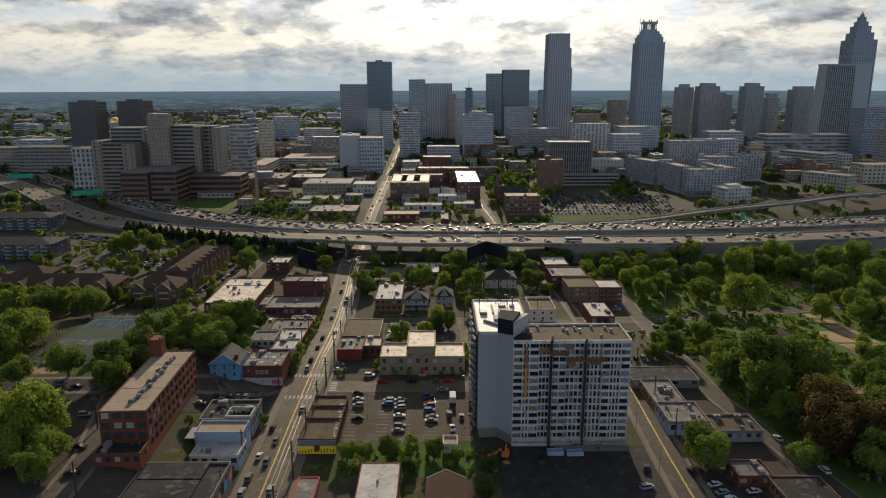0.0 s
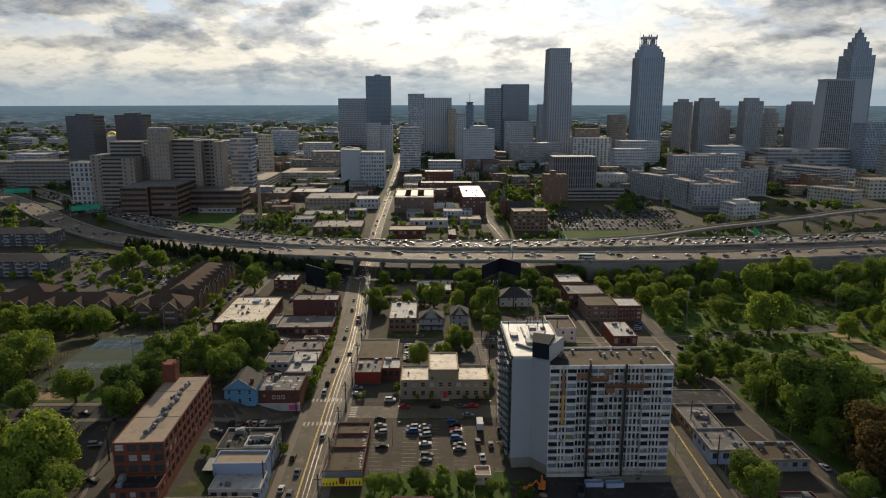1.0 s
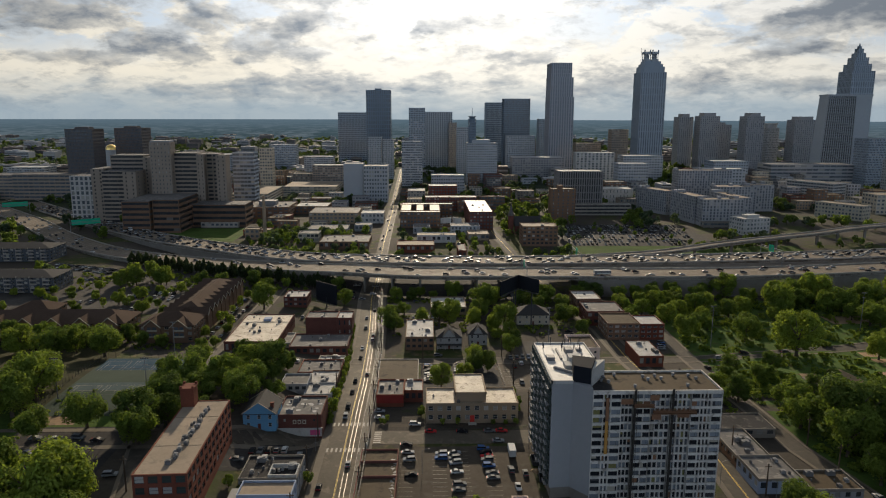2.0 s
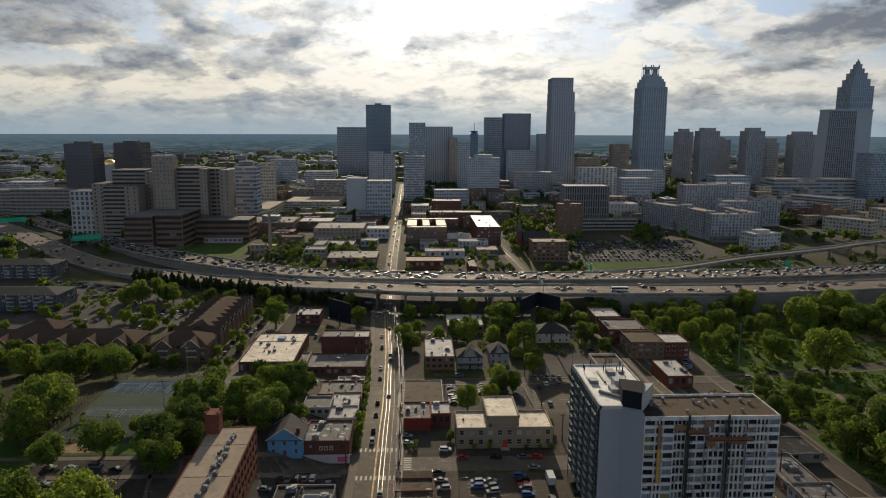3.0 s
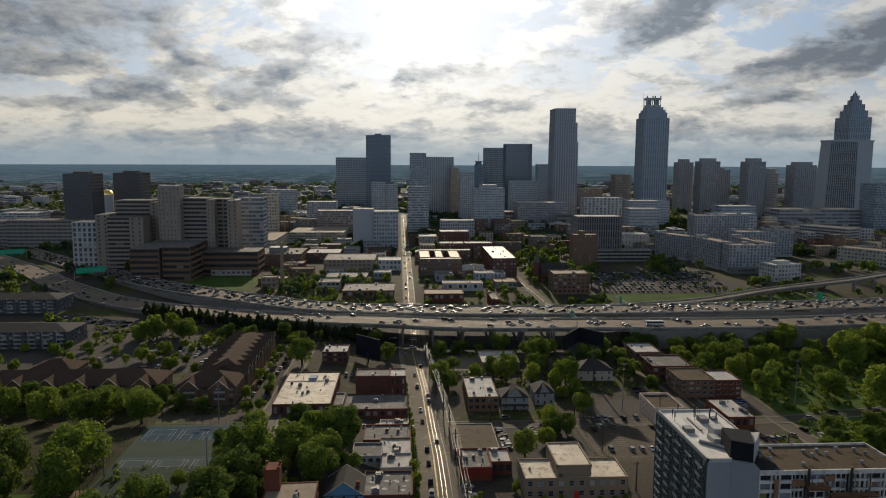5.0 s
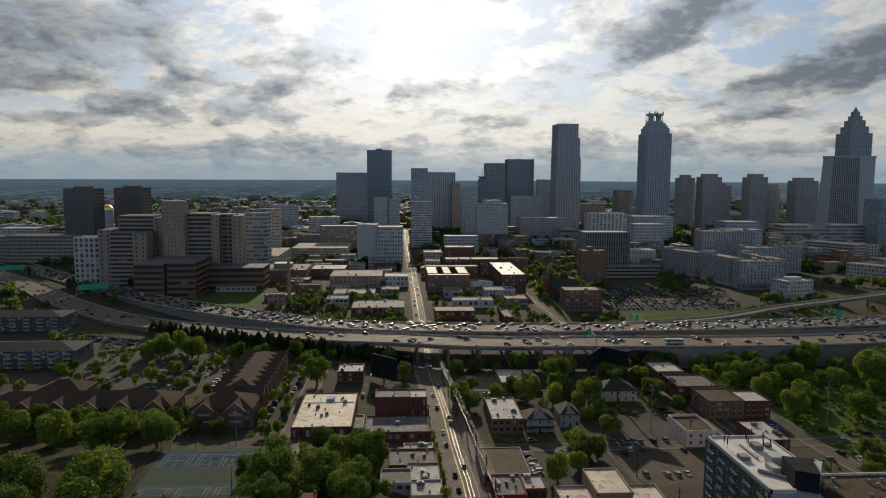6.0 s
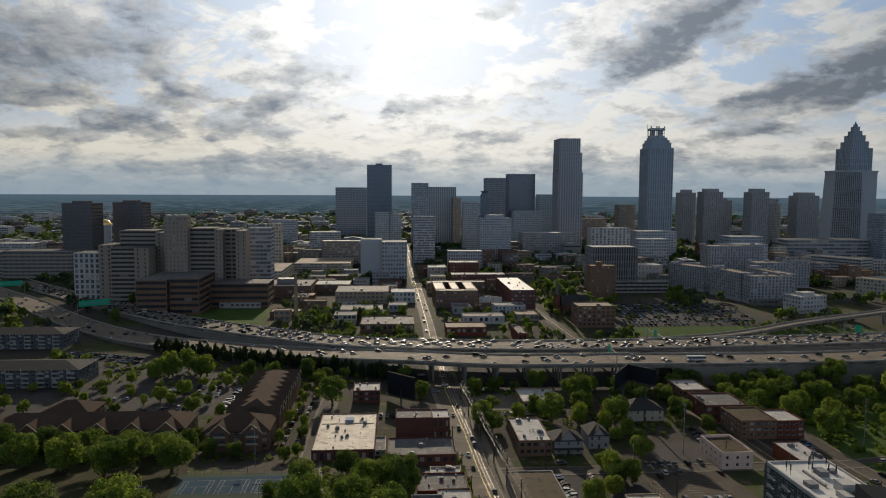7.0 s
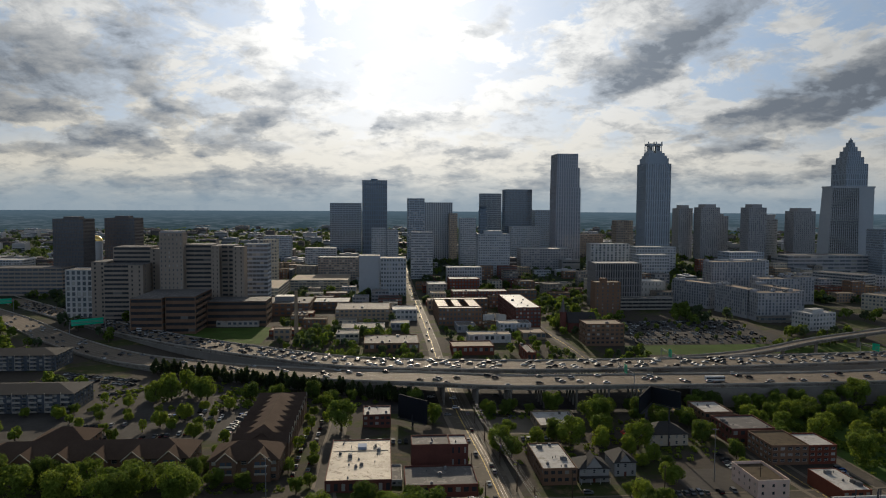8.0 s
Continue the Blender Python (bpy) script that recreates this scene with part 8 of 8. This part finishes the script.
def make_traffic():
    rnd = random.Random(51)
    # car park and streets near the tower
    for x, y, turn in ((-27.8, 265.6, 0), (-27.1, 259.4, 0), (-26.6, 253.8, 0), (-25.7, 243.3, 0), (-15.1, 257.9, 0), (-15.3, 254.7, 0), (-10.3, 258.6, 10), (-10.6, 254.6, 10), (-10.3, 251.3, 10), (-10.1, 245.0, 5), (-9.6, 236.7, 5), (-10.0, 233.3, 5), (0.2, 261.5, 0), (0.8, 258.4, 0), (1.0, 255.8, 0), (1.0, 253.2, 0), (1.2, 248.9, 0), (1.9, 244.1, 0), (2.0, 240.9, 0), (8.6, 246.0, 90), (13.2, 243.8, 90), (9.6, 234.8, 90)):
        park(x, y, turn + rnd.choice((0, 180)) + rnd.uniform(-3, 3), rnd=rnd)
    for x, y, turn, k in ((-24.9, 282.5, 0, 1), (-39.6, 295.3, 0, 2), (-39.1, 289.0, 0, 0), (-18.8, 276.0, 0, 8), (-6.6, 276, 0, 4), (3.9, 276.2, 0, 6), (8.6, 276.2, 0, 8), (6.4, 267.9, 0, 2), (72, 207, 70, 4), (69, 196, 20, 3), (60, 219.5, 5, 7), (52, 219.6, 0, 9), (86, 205, 95, 4), (90.5, 197.3, 20, 0), (91.2, 193, 20, 2), (92, 189, 20, 1), (101.1, 193.4, 10, 0), (96, 186, 15, 6)):
        park(x, y, turn + rnd.uniform(-3, 3), kind=CARS[k])
    box_truck(10.2, 258.5, 90)
    # behind the hall, two columns of cars
    for k in range(9):
        park(-19.3, 334 + k * 3.0, rnd.choice((0, 180)) + rnd.uniform(-3, 3), rnd=rnd)
    for k in range(5):
        park(-4.6, 349 + k * 2.9, rnd.choice((0, 180)), rnd=rnd)
    for x, y in ((24, 357), (52, 360), (28, 362), (34, 362)):
        park(x, y, 90, rnd=rnd)
    # along the avenue
    for i, y in enumerate((196, 212, 226, 251, 290, 318, 345, 372, 388, 402, 424, 445, 462, 300, 334, 410)):
        x = at_line(AVENUE, y - 150)[0][0]
        lane = -2.7 if i % 3 else 2.2
        park(x + lane, y, 90 if lane > 0 else -90, rnd=rnd)
    for y in (187, 194.5, 203, 216, 236):
        park(-55.8, y, 90, rnd=rnd)
    box_truck(-54.5, 179, 90)
    for s in range(40, 900, 34):
        (x, y), turn = at_line(AVENUE, 430 + s)
        park(x + rnd.choice((-2.5, 2.5)), y + rnd.uniform(-6, 6), turn, rnd=rnd)
    # junction under the bridge
    for k in range(16):
        park(rnd.uniform(-85, -25), rnd.uniform(478, 494) if k % 2 else rnd.uniform(502, 540), rnd.choice((0, 90, 180)), rnd=rnd)
    for x, y in ((150, 377), (173, 378), (133, 369), (120, 352), (116, 331), (124, 226), (127, 216), (129, 205), (111, 345), (108, 318)):
        park(x, y, 0 if y > 360 else 95, rnd=rnd)
    # west side
    for k in range(18):
        park(-134.5 if k % 2 else -140.5, 396 + k * 5.0, 90, rnd=rnd)
    for (x0, y0), (x1, y1), gap, side in (((-223, 451), (-197, 457), 2.9, 90), ((-228, 482), (-188, 479), 2.8, 95), ((-226, 487.5), (-188, 485), 2.8, 95), ((-182.5, 446), (-178.5, 498), 3.0, 5), ((-321, 592), (-263, 569), 3.0, 60),
                                            ((-315, 581), (-262, 558), 3.0, 60), ((-262, 470), (-236, 474), 3.0, 95), ((-275, 535), (-250, 550), 3.2, 50), ((-260, 452), (-232, 453), 3.0, 90), ((-212, 496), (-190, 494), 3.0, 90), ((-420, 655), (-356, 640), 3.4, 70)):
        count = int(math.dist((x0, y0), (x1, y1)) / gap)
        for k in range(count):
            if rnd.random() < 0.8:
                park(x0 + (x1 - x0) * k / count, y0 + (y1 - y0) * k / count, side + rnd.choice((0, 180)) + rnd.uniform(-4, 4), rnd=rnd)
    for x, y in ((-168, 274), (-160, 273), (-152, 274), (-144, 272), (-164, 262), (-152, 262), (-140, 250), (-128, 246), (-118, 222), (-112, 205)):
        park(x, y, rnd.uniform(-8, 8), rnd=rnd)
    for x, y in ((-100, 262), (-72, 262), (-66, 258), (-88, 256)):
        park(x, y, rnd.choice((0, 90)), rnd=rnd)
    # beyond the highway: a large car park
    for row in range(11):
        for k in range(30):
            if rnd.random() < 0.75:
                x, y = 118 + k * 4.2 + row * 1.4, 674 + row * 10.6 + (row % 2) * 2
                if clear_of(x, y, 2):
                    park(x, y, 90, rnd=rnd)
    # the highway: dense on the far side, thinner on the near one
    for line, half, lanes, gap, spread in ((FAR_LINE, 14.5, 7, 17, 9), (NEAR_LINE, 14.0, 6, 50, 26)):
        for lane in range(lanes):
            s = rnd.uniform(0, gap)
            off = -half + 2.6 + lane * (2 * half - 5.2) / (lanes - 1)
            while s < 1380:
                (x, y, z), turn = at_line(line, s)
                a = radians(turn)
                if -520 < x < 430:
                    park(x + math.sin(a) * off, y - math.cos(a) * off, turn + (180 if line is FAR_LINE else 0), z + 0.02, rnd=rnd)
                s += max(9, rnd.gauss(gap, spread))
    (x, y, z), turn = at_line(NEAR_LINE, 960)
    box_truck(x, y - 4, turn, z + 0.02, bus=True)
    (x, y, z), turn = at_line(FAR_LINE, 420)
    box_truck(x, y + 3, turn, z + 0.02, bus=True)


make_traffic()
for shape, tone in zip(FAR_CARS, ("white", "silver", "black", "grey")):
    tagged(part("far_traffic", shape, (PAINTS[tone], CAR_GLASS, TYRE)), f"{tone} cars far off on the highway and car parks", "cars", kind="stuff")


# ---- poles, wires, signs ----
def make_poles():
    spots = [(-41.8, 178), (-41.8, 203), (-41.6, 226), (-41.6, 249), (-41.8, 272), (-42, 297), (-42.2, 322), (-43, 350), (-44, 380), (-46, 412), (-48.5, 445), (-50, 475)]
    for i, (x, y) in enumerate(spots):
        t = thing("utility_pole", x, y, "weathered wooden utility pole with crossarms", "pole", group="poles along the avenue")
        part("post", Shape().tube((0, 0, -1), (0, 0, 13.2), 0.32, 0.22, 8), POLE_WOOD, t)
        part("crossarm", Shape().box(-1.3, 1.3, -0.08, 0.08, 11.3, 11.5), POLE_WOOD, t)
        part("crossarm", Shape().box(-0.9, 0.9, -0.08, 0.08, 9.9, 10.06), POLE_WOOD, t)
        if i % 2:
            part("transformer", Shape().tube((0.5, 0.1, 8.2), (0.5, 0.1, 9.5), 0.33, 0.33, 10), METAL_GREY, t)
    wires = thing("overhead_wire", 0, 0, "thin black wires between the utility poles", "wire", kind="structure", z=0.0)
    for (x0, y0), (x1, y1) in zip(spots, spots[1:]):
        for off, z in ((-1.1, 11.6), (0.2, 11.6), (1.1, 11.6), (-0.7, 10.15), (0.6, 8.0)):
            s, last = Shape(), None
            for k in range(7):
                t = k / 6
                x, y = x0 + (x1 - x0) * t + off, y0 + (y1 - y0) * t
                p = (x, y, gz(x0, y0) * (1 - t) + gz(x1, y1) * t + z - 2.4 * t * (1 - t))
                if last:
                    s.tube(last, p, 0.05, 0.05, 4)
                last = p
            part("wire", s, METAL_DARK, wires)
    for x, y in ((-60.4, 190), (-60.6, 214), (-60.8, 244), (-61, 270), (-59.2, 312), (-59.6, 332), (-60.5, 360), (-61.5, 396), (88, 200), (88.4, 228), (89.5, 256), (91, 286), (92, 316), (120.5, 262), (119, 240), (-118.5, 236), (-104, 192), (21, 290), (20, 330), (56, 330), (19.5, 376), (60, 372), (-22, 372)):
        t = thing("utility_pole", *lay(x, y)[:2], "dark wooden utility pole with one crossarm", "pole", group="poles along the streets")
        part("post", Shape().tube((0, 0, -1), (0, 0, 11.5), 0.28, 0.2, 8), POLE_WOOD, t)
        part("crossarm", Shape().box(-1.1, 1.1, -0.09, 0.09, 10.4, 10.6), POLE_WOOD, t)
    for x, y, side in ((-61, 200, 1), (-61.2, 231.9, 1), (-60.7, 262, 1), (-60.9, 300, 1), (-61.4, 340, 1), (-62.5, 385, 1), (75.5, 205, 1), (76.5, 235, 1), (88.5, 222, -1), (77, 262, 1), (-22, 245, 1), (17, 262, -1)):
        t = thing("street_lamp", x, y, "slim grey street lamp on a curved arm", "lamp", group="street lamps")
        part("post", Shape().tube((0, 0, -0.5), (0, 0, 8.5), 0.1, 0.07, 8).tube((0, 0, 8.5), (side * 1.2, 0, 9.1), 0.06, 0.05, 6).tube((side * 1.2, 0, 9.1), (side * 2.2, 0, 9.1), 0.05, 0.05, 6), METAL_GREY, t)
        part("lantern", Shape().box(min(side * 2.0, side * 2.8), max(side * 2.0, side * 2.8), -0.16, 0.16, 8.98, 9.14), METAL_DARK, t)
    for x, y in ((135.8, 387), (236, 414), (46, 385), (-179, 312), (-141, 312), (-150, 372)):
        t = thing("light_mast", *lay(x, y)[:2], "tall pale floodlight mast with cross brackets", "mast", group="tall masts")
        part("post", Shape().tube((0, 0, -0.5), (0, 0, 24 if x > 0 else 17), 0.22, 0.12, 10), METAL_GREY, t)
        h = 24 if x > 0 else 17
        part("bracket", Shape().box(-1.6, 1.6, -0.08, 0.08, h - 0.5, h - 0.3).box(-1.1, 1.1, -0.08, 0.08, h - 3, h - 2.85), METAL_GREY, t)
        for u in (-1.4, -0.5, 0.5, 1.4):
            part("floodlight", Shape().box(u - 0.25, u + 0.25, -0.3, 0.1, h - 0.3, h + 0.1), METAL_DARK, t)
    # green signs over the highway
    spots = [(-368, 742, 4.5, -53, 27), (-520, 883, 4.5, -60, 27)]
    for s, line, width in ((900, FAR_LINE, 4.5), (905, NEAR_LINE, 5), (1060, FAR_LINE, 6.5)):
        (x, y, z), turn = at_line(line, s)
        spots.append((x, y, z, turn, width))
    for x, y, z, turn, width in spots:
        t = thing("gantry_sign", x, y, "green highway sign on a steel gantry", "sign", turn, z=z)
        part("gantry", Shape().tube((0, -15, -5), (0, -15, 8), 0.25, 0.25, 8).tube((0, 15, -5), (0, 15, 8), 0.25, 0.25, 8).tube((0, -15, 7.5), (0, 15, 7.5), 0.2, 0.2, 6).tube((0, -15, 6.3), (0, 15, 6.3), 0.2, 0.2, 6), METAL_GREY, t)
        p = part("panel", Shape().box(-0.35, -0.15, -width / 2, width / 2, 4.4, 9.8), SIGN_GREEN, t, "green panel with unreadable white lines")
        for k in range(3):
            for j in range(max(1, int(width / 5))):
                a = -width / 2 + 0.8 + j * 5
                part("text_bar", Shape().box(-0.37, -0.35, a, min(a + 3.4 - k * 0.5, width / 2 - 0.4), 5.6 + k * 1.15, 6.0 + k * 1.15), PAINT_WHITE, p)


make_poles()


# ---- undergrowth ----
def make_undergrowth():
    """Bushes and weeds that cover the rough ground, too many to count."""
    rnd = random.Random(91)
    stems = [crown_shape(s, 60, 5, 0.3) for s in (71, 72, 73)]
    shapes = [Shape(), Shape()]
    zones = ((120, 330, 300, 486, 1500, 1.0, 2.8), (122, 260, 240, 345, 900, 1.0, 2.6), (135, 260, 195, 300, 300, 0.8, 2.2), (-330, -180, 500, 560, 90, 1.2, 2.6), (-260, -150, 225, 300, 120, 0.9, 2.0),
             (-60, 60, 480, 496, 60, 1.0, 2.4), (76, 330, 480, 494, 120, 1.4, 3.2), (-40, 25, 408, 452, 90, 0.9, 2.0), (-28, 24, 204, 222, 90, 0.6, 1.4), (-200, -100, 500, 545, 120, 1.4, 3.0),
             (-118, -92, 270, 372, 120, 1.0, 2.4), (100, 122, 290, 345, 60, 0.8, 1.8), (17, 80, 408, 480, 80, 0.9, 2.2), (-280, -180, 376, 392, 70, 0.9, 1.8), (-178, -142, 372, 388, 40, 0.8, 1.4))
    for x0, x1, y0, y1, count, a, b in zones:
        for _ in range(count):
            x, y, r = rnd.uniform(x0, x1), rnd.uniform(y0, y1), rnd.uniform(a, b)
            if any(a0 < x < a1 and b0 < y < b1 for a0, a1, b0, b1 in ((154, 168, 304, 350), (176, 188, 312, 352), (168, 186, 256, 280), (198, 213, 300, 347), (194, 206, 283, 322), (210, 224, 316, 382))):
                continue
            if not clear_of(x, y, 1.0) or any(abs(x - at_line(line, max(0, y - line[0][1]))[0][0]) < 6 for line in (PARK_STREET,)) or 362 < y - 0.15 * max(0, x - 118) < 374:
                continue
            s, c, z = shapes[rnd.random() < 0.4], rnd.choice(stems), gz(x, y)
            k, l = len(s.v), r * rnd.uniform(0.6, 0.9)
            s.v += [(x + r * p, y + r * q, z + l * (t - 0.35)) for p, q, t in c.v]
            s.f += [tuple(i + k for i in f) for f in c.f]
            s.m += [0] * len(c.f)
    for s, m in zip(shapes, (LEAF[0], LEAF[1])):
        tagged(part("undergrowth", s, m), "bushes and tall weeds on rough ground", "bushes", kind="stuff")


make_undergrowth()


# ---- building site and yards ----
def make_site():
    """Machines, heaps and fences at the foot of the tower and in the yards."""
    orange = surface("machine_orange", (0.55, 0.16, 0.03), rough=0.6, vary=0.2)
    for x, y, turn in ((22.5, 213.5, 20), (27, 215, 75)):
        d = thing("digger", x, y, "orange tracked digger on the building site", "digger", turn)
        part("track", Shape().box(-1.7, 1.7, -1.2, -0.7, 0, 0.8), TYRE, d)
        part("track", Shape().box(-1.7, 1.7, 0.7, 1.2, 0, 0.8), TYRE, d)
        part("cab", Shape().box(-1.6, 1.0, -1.1, 1.1, 0.85, 1.7).box(-0.2, 1.0, -1.0, 0.1, 1.7, 2.7), orange, d)
        part("arm", Shape().tube((0.9, 0.4, 1.6), (3.0, 0.4, 3.4), 0.22, 0.18, 6).tube((3.0, 0.4, 3.4), (4.2, 0.4, 1.0), 0.18, 0.14, 6).box(3.8, 4.6, 0.0, 0.8, 0.2, 1.0), orange, d)
    rnd = random.Random(8)
    for x, y, w, h in ((27, 212, 1.6, 0.6), (20, 236, 1.8, 0.7), (17.5, 246, 2.2, 0.8)):
        s, k = Shape(), 10
        ring = [(w * rnd.uniform(0.8, 1.2) * math.cos(i * 6.283 / k), w * rnd.uniform(0.8, 1.2) * math.sin(i * 6.283 / k), -0.1) for i in range(k)]
        mid = [(a * 0.5, b * 0.5, h * rnd.uniform(0.6, 0.9)) for a, b, _ in ring]
        for i in range(k):
            j = (i + 1) % k
            s.knit(ring[i], ring[j], mid[j], mid[i]).knit(mid[i], mid[j], (0, 0, h))
        t = thing("rubble_heap", x, y, "heap of pale rubble and soil on the site", "rubble")
        part("heap", s, SOIL, t)
    for x, y, turn, name in ((44, 217, 0, "skip"), (50.5, 216.5, 4, "skip"), (39, 213, 80, "skip"), (18.5, 241, 85, "skip"), (17.6, 252, 92, "skip")):
        t = thing("skip_container", x, y, "open steel rubbish skip beside the tower", "container", turn)
        for a, b, c, d in ((-2.8, 2.8, -1.1, -1.0), (-2.8, 2.8, 1.0, 1.1), (-2.8, -2.7, -1, 1), (2.7, 2.8, -1, 1)):
            part("side", Shape().box(a, b, c, d, 0.1, 1.7), METAL_DARK if x < 40 else PANEL_BLUE, t)
        part("floor", Shape().box(-2.7, 2.7, -1, 1, 0.1, 0.3), METAL_DARK, t)
    kerb = thing("site_wall", 0, 0, "low stained concrete wall at the foot of the tower", "wall", z=0.0)
    part("wall", Shape().box(44, 69.5, 218.6, 219.0, -0.5, 2.2), PAVING, kerb)
    # fences of posts and wire
    for pts, label in ((((-181, 366), (-135, 366), (-135, 294), (-181, 294), (-181, 366)), "tall dark chain-link fence round the courts"), (((-29, 225.9), (16, 225.9)), "dark chain-link fence behind the car park"), (((15.6, 302), (15.6, 363)), "dark chain-link fence of the car park"), (((120.5, 300), (121.5, 355)), "low wire fence along the grass")):
        f = thing("fence", 0, 0, label, "fence", z=0.0)
        tall = 3.2 if pts[0][0] < -100 else 2.0
        pts = [lay(*p)[:2] for p in pts]
        for (x0, y0), (x1, y1) in zip(pts, pts[1:]):
            n = max(1, int(math.hypot(x1 - x0, y1 - y0) / 3.2))
            for i in range(n + 1):
                x, y = x0 + (x1 - x0) * i / n, y0 + (y1 - y0) * i / n
                part("post", Shape().box(x - 0.05, x + 0.05, y - 0.05, y + 0.05, gz(x, y) - 0.2, gz(x, y) + tall), METAL_DARK, f)
            for z in (0.2, tall * 0.35, tall * 0.67, tall):
                part("rail", Shape().tube((x0, y0, gz(x0, y0) + z), (x1, y1, gz(x1, y1) + z), 0.03, 0.03, 4), METAL_DARK, f)
    # parked cars in yards, by stretches
    more = random.Random(66)
    for (x0, y0), (x1, y1), gap, side in (((24, 372), (52, 373), 2.9, 90), ((-14, 376), (10, 376.5), 5.5, 0), ((88, 300), (108, 300), 3.0, 90), ((92, 340), (108, 342), 3.0, 90), ((122, 340), (128, 358), 4.5, 75), ((-84, 262), (-66, 262), 3.0, 90), ((-94, 232), (-92, 246), 3.2, 0),
                                          ((108, 385), (112, 398), 3.2, 0), ((-96, 440), (-70, 442), 3.2, 90), ((-118, 440), (-100, 441), 3.0, 90), ((-28, 446), (-10, 447), 3.0, 90), ((28, 452), (50, 452), 3.1, 90), ((24, 330), (50, 330.5), 4.2, 90), ((62, 395), (64, 420), 3.4, 0), ((-92, 362), (-66, 366), 3.1, 90)):
        count = max(1, int(math.dist((x0, y0), (x1, y1)) / gap))
        for k in range(count):
            x, y = x0 + (x1 - x0) * k / count, y0 + (y1 - y0) * k / count
            if more.random() < 0.72 and not any(a - 1.5 < x < b + 1.5 and c - 1.5 < y < d + 1.5 for a, b, c, d in FOOTPRINTS):
                park(x, y, side + more.choice((0, 180)) + more.uniform(-4, 4), rnd=more)


make_site()
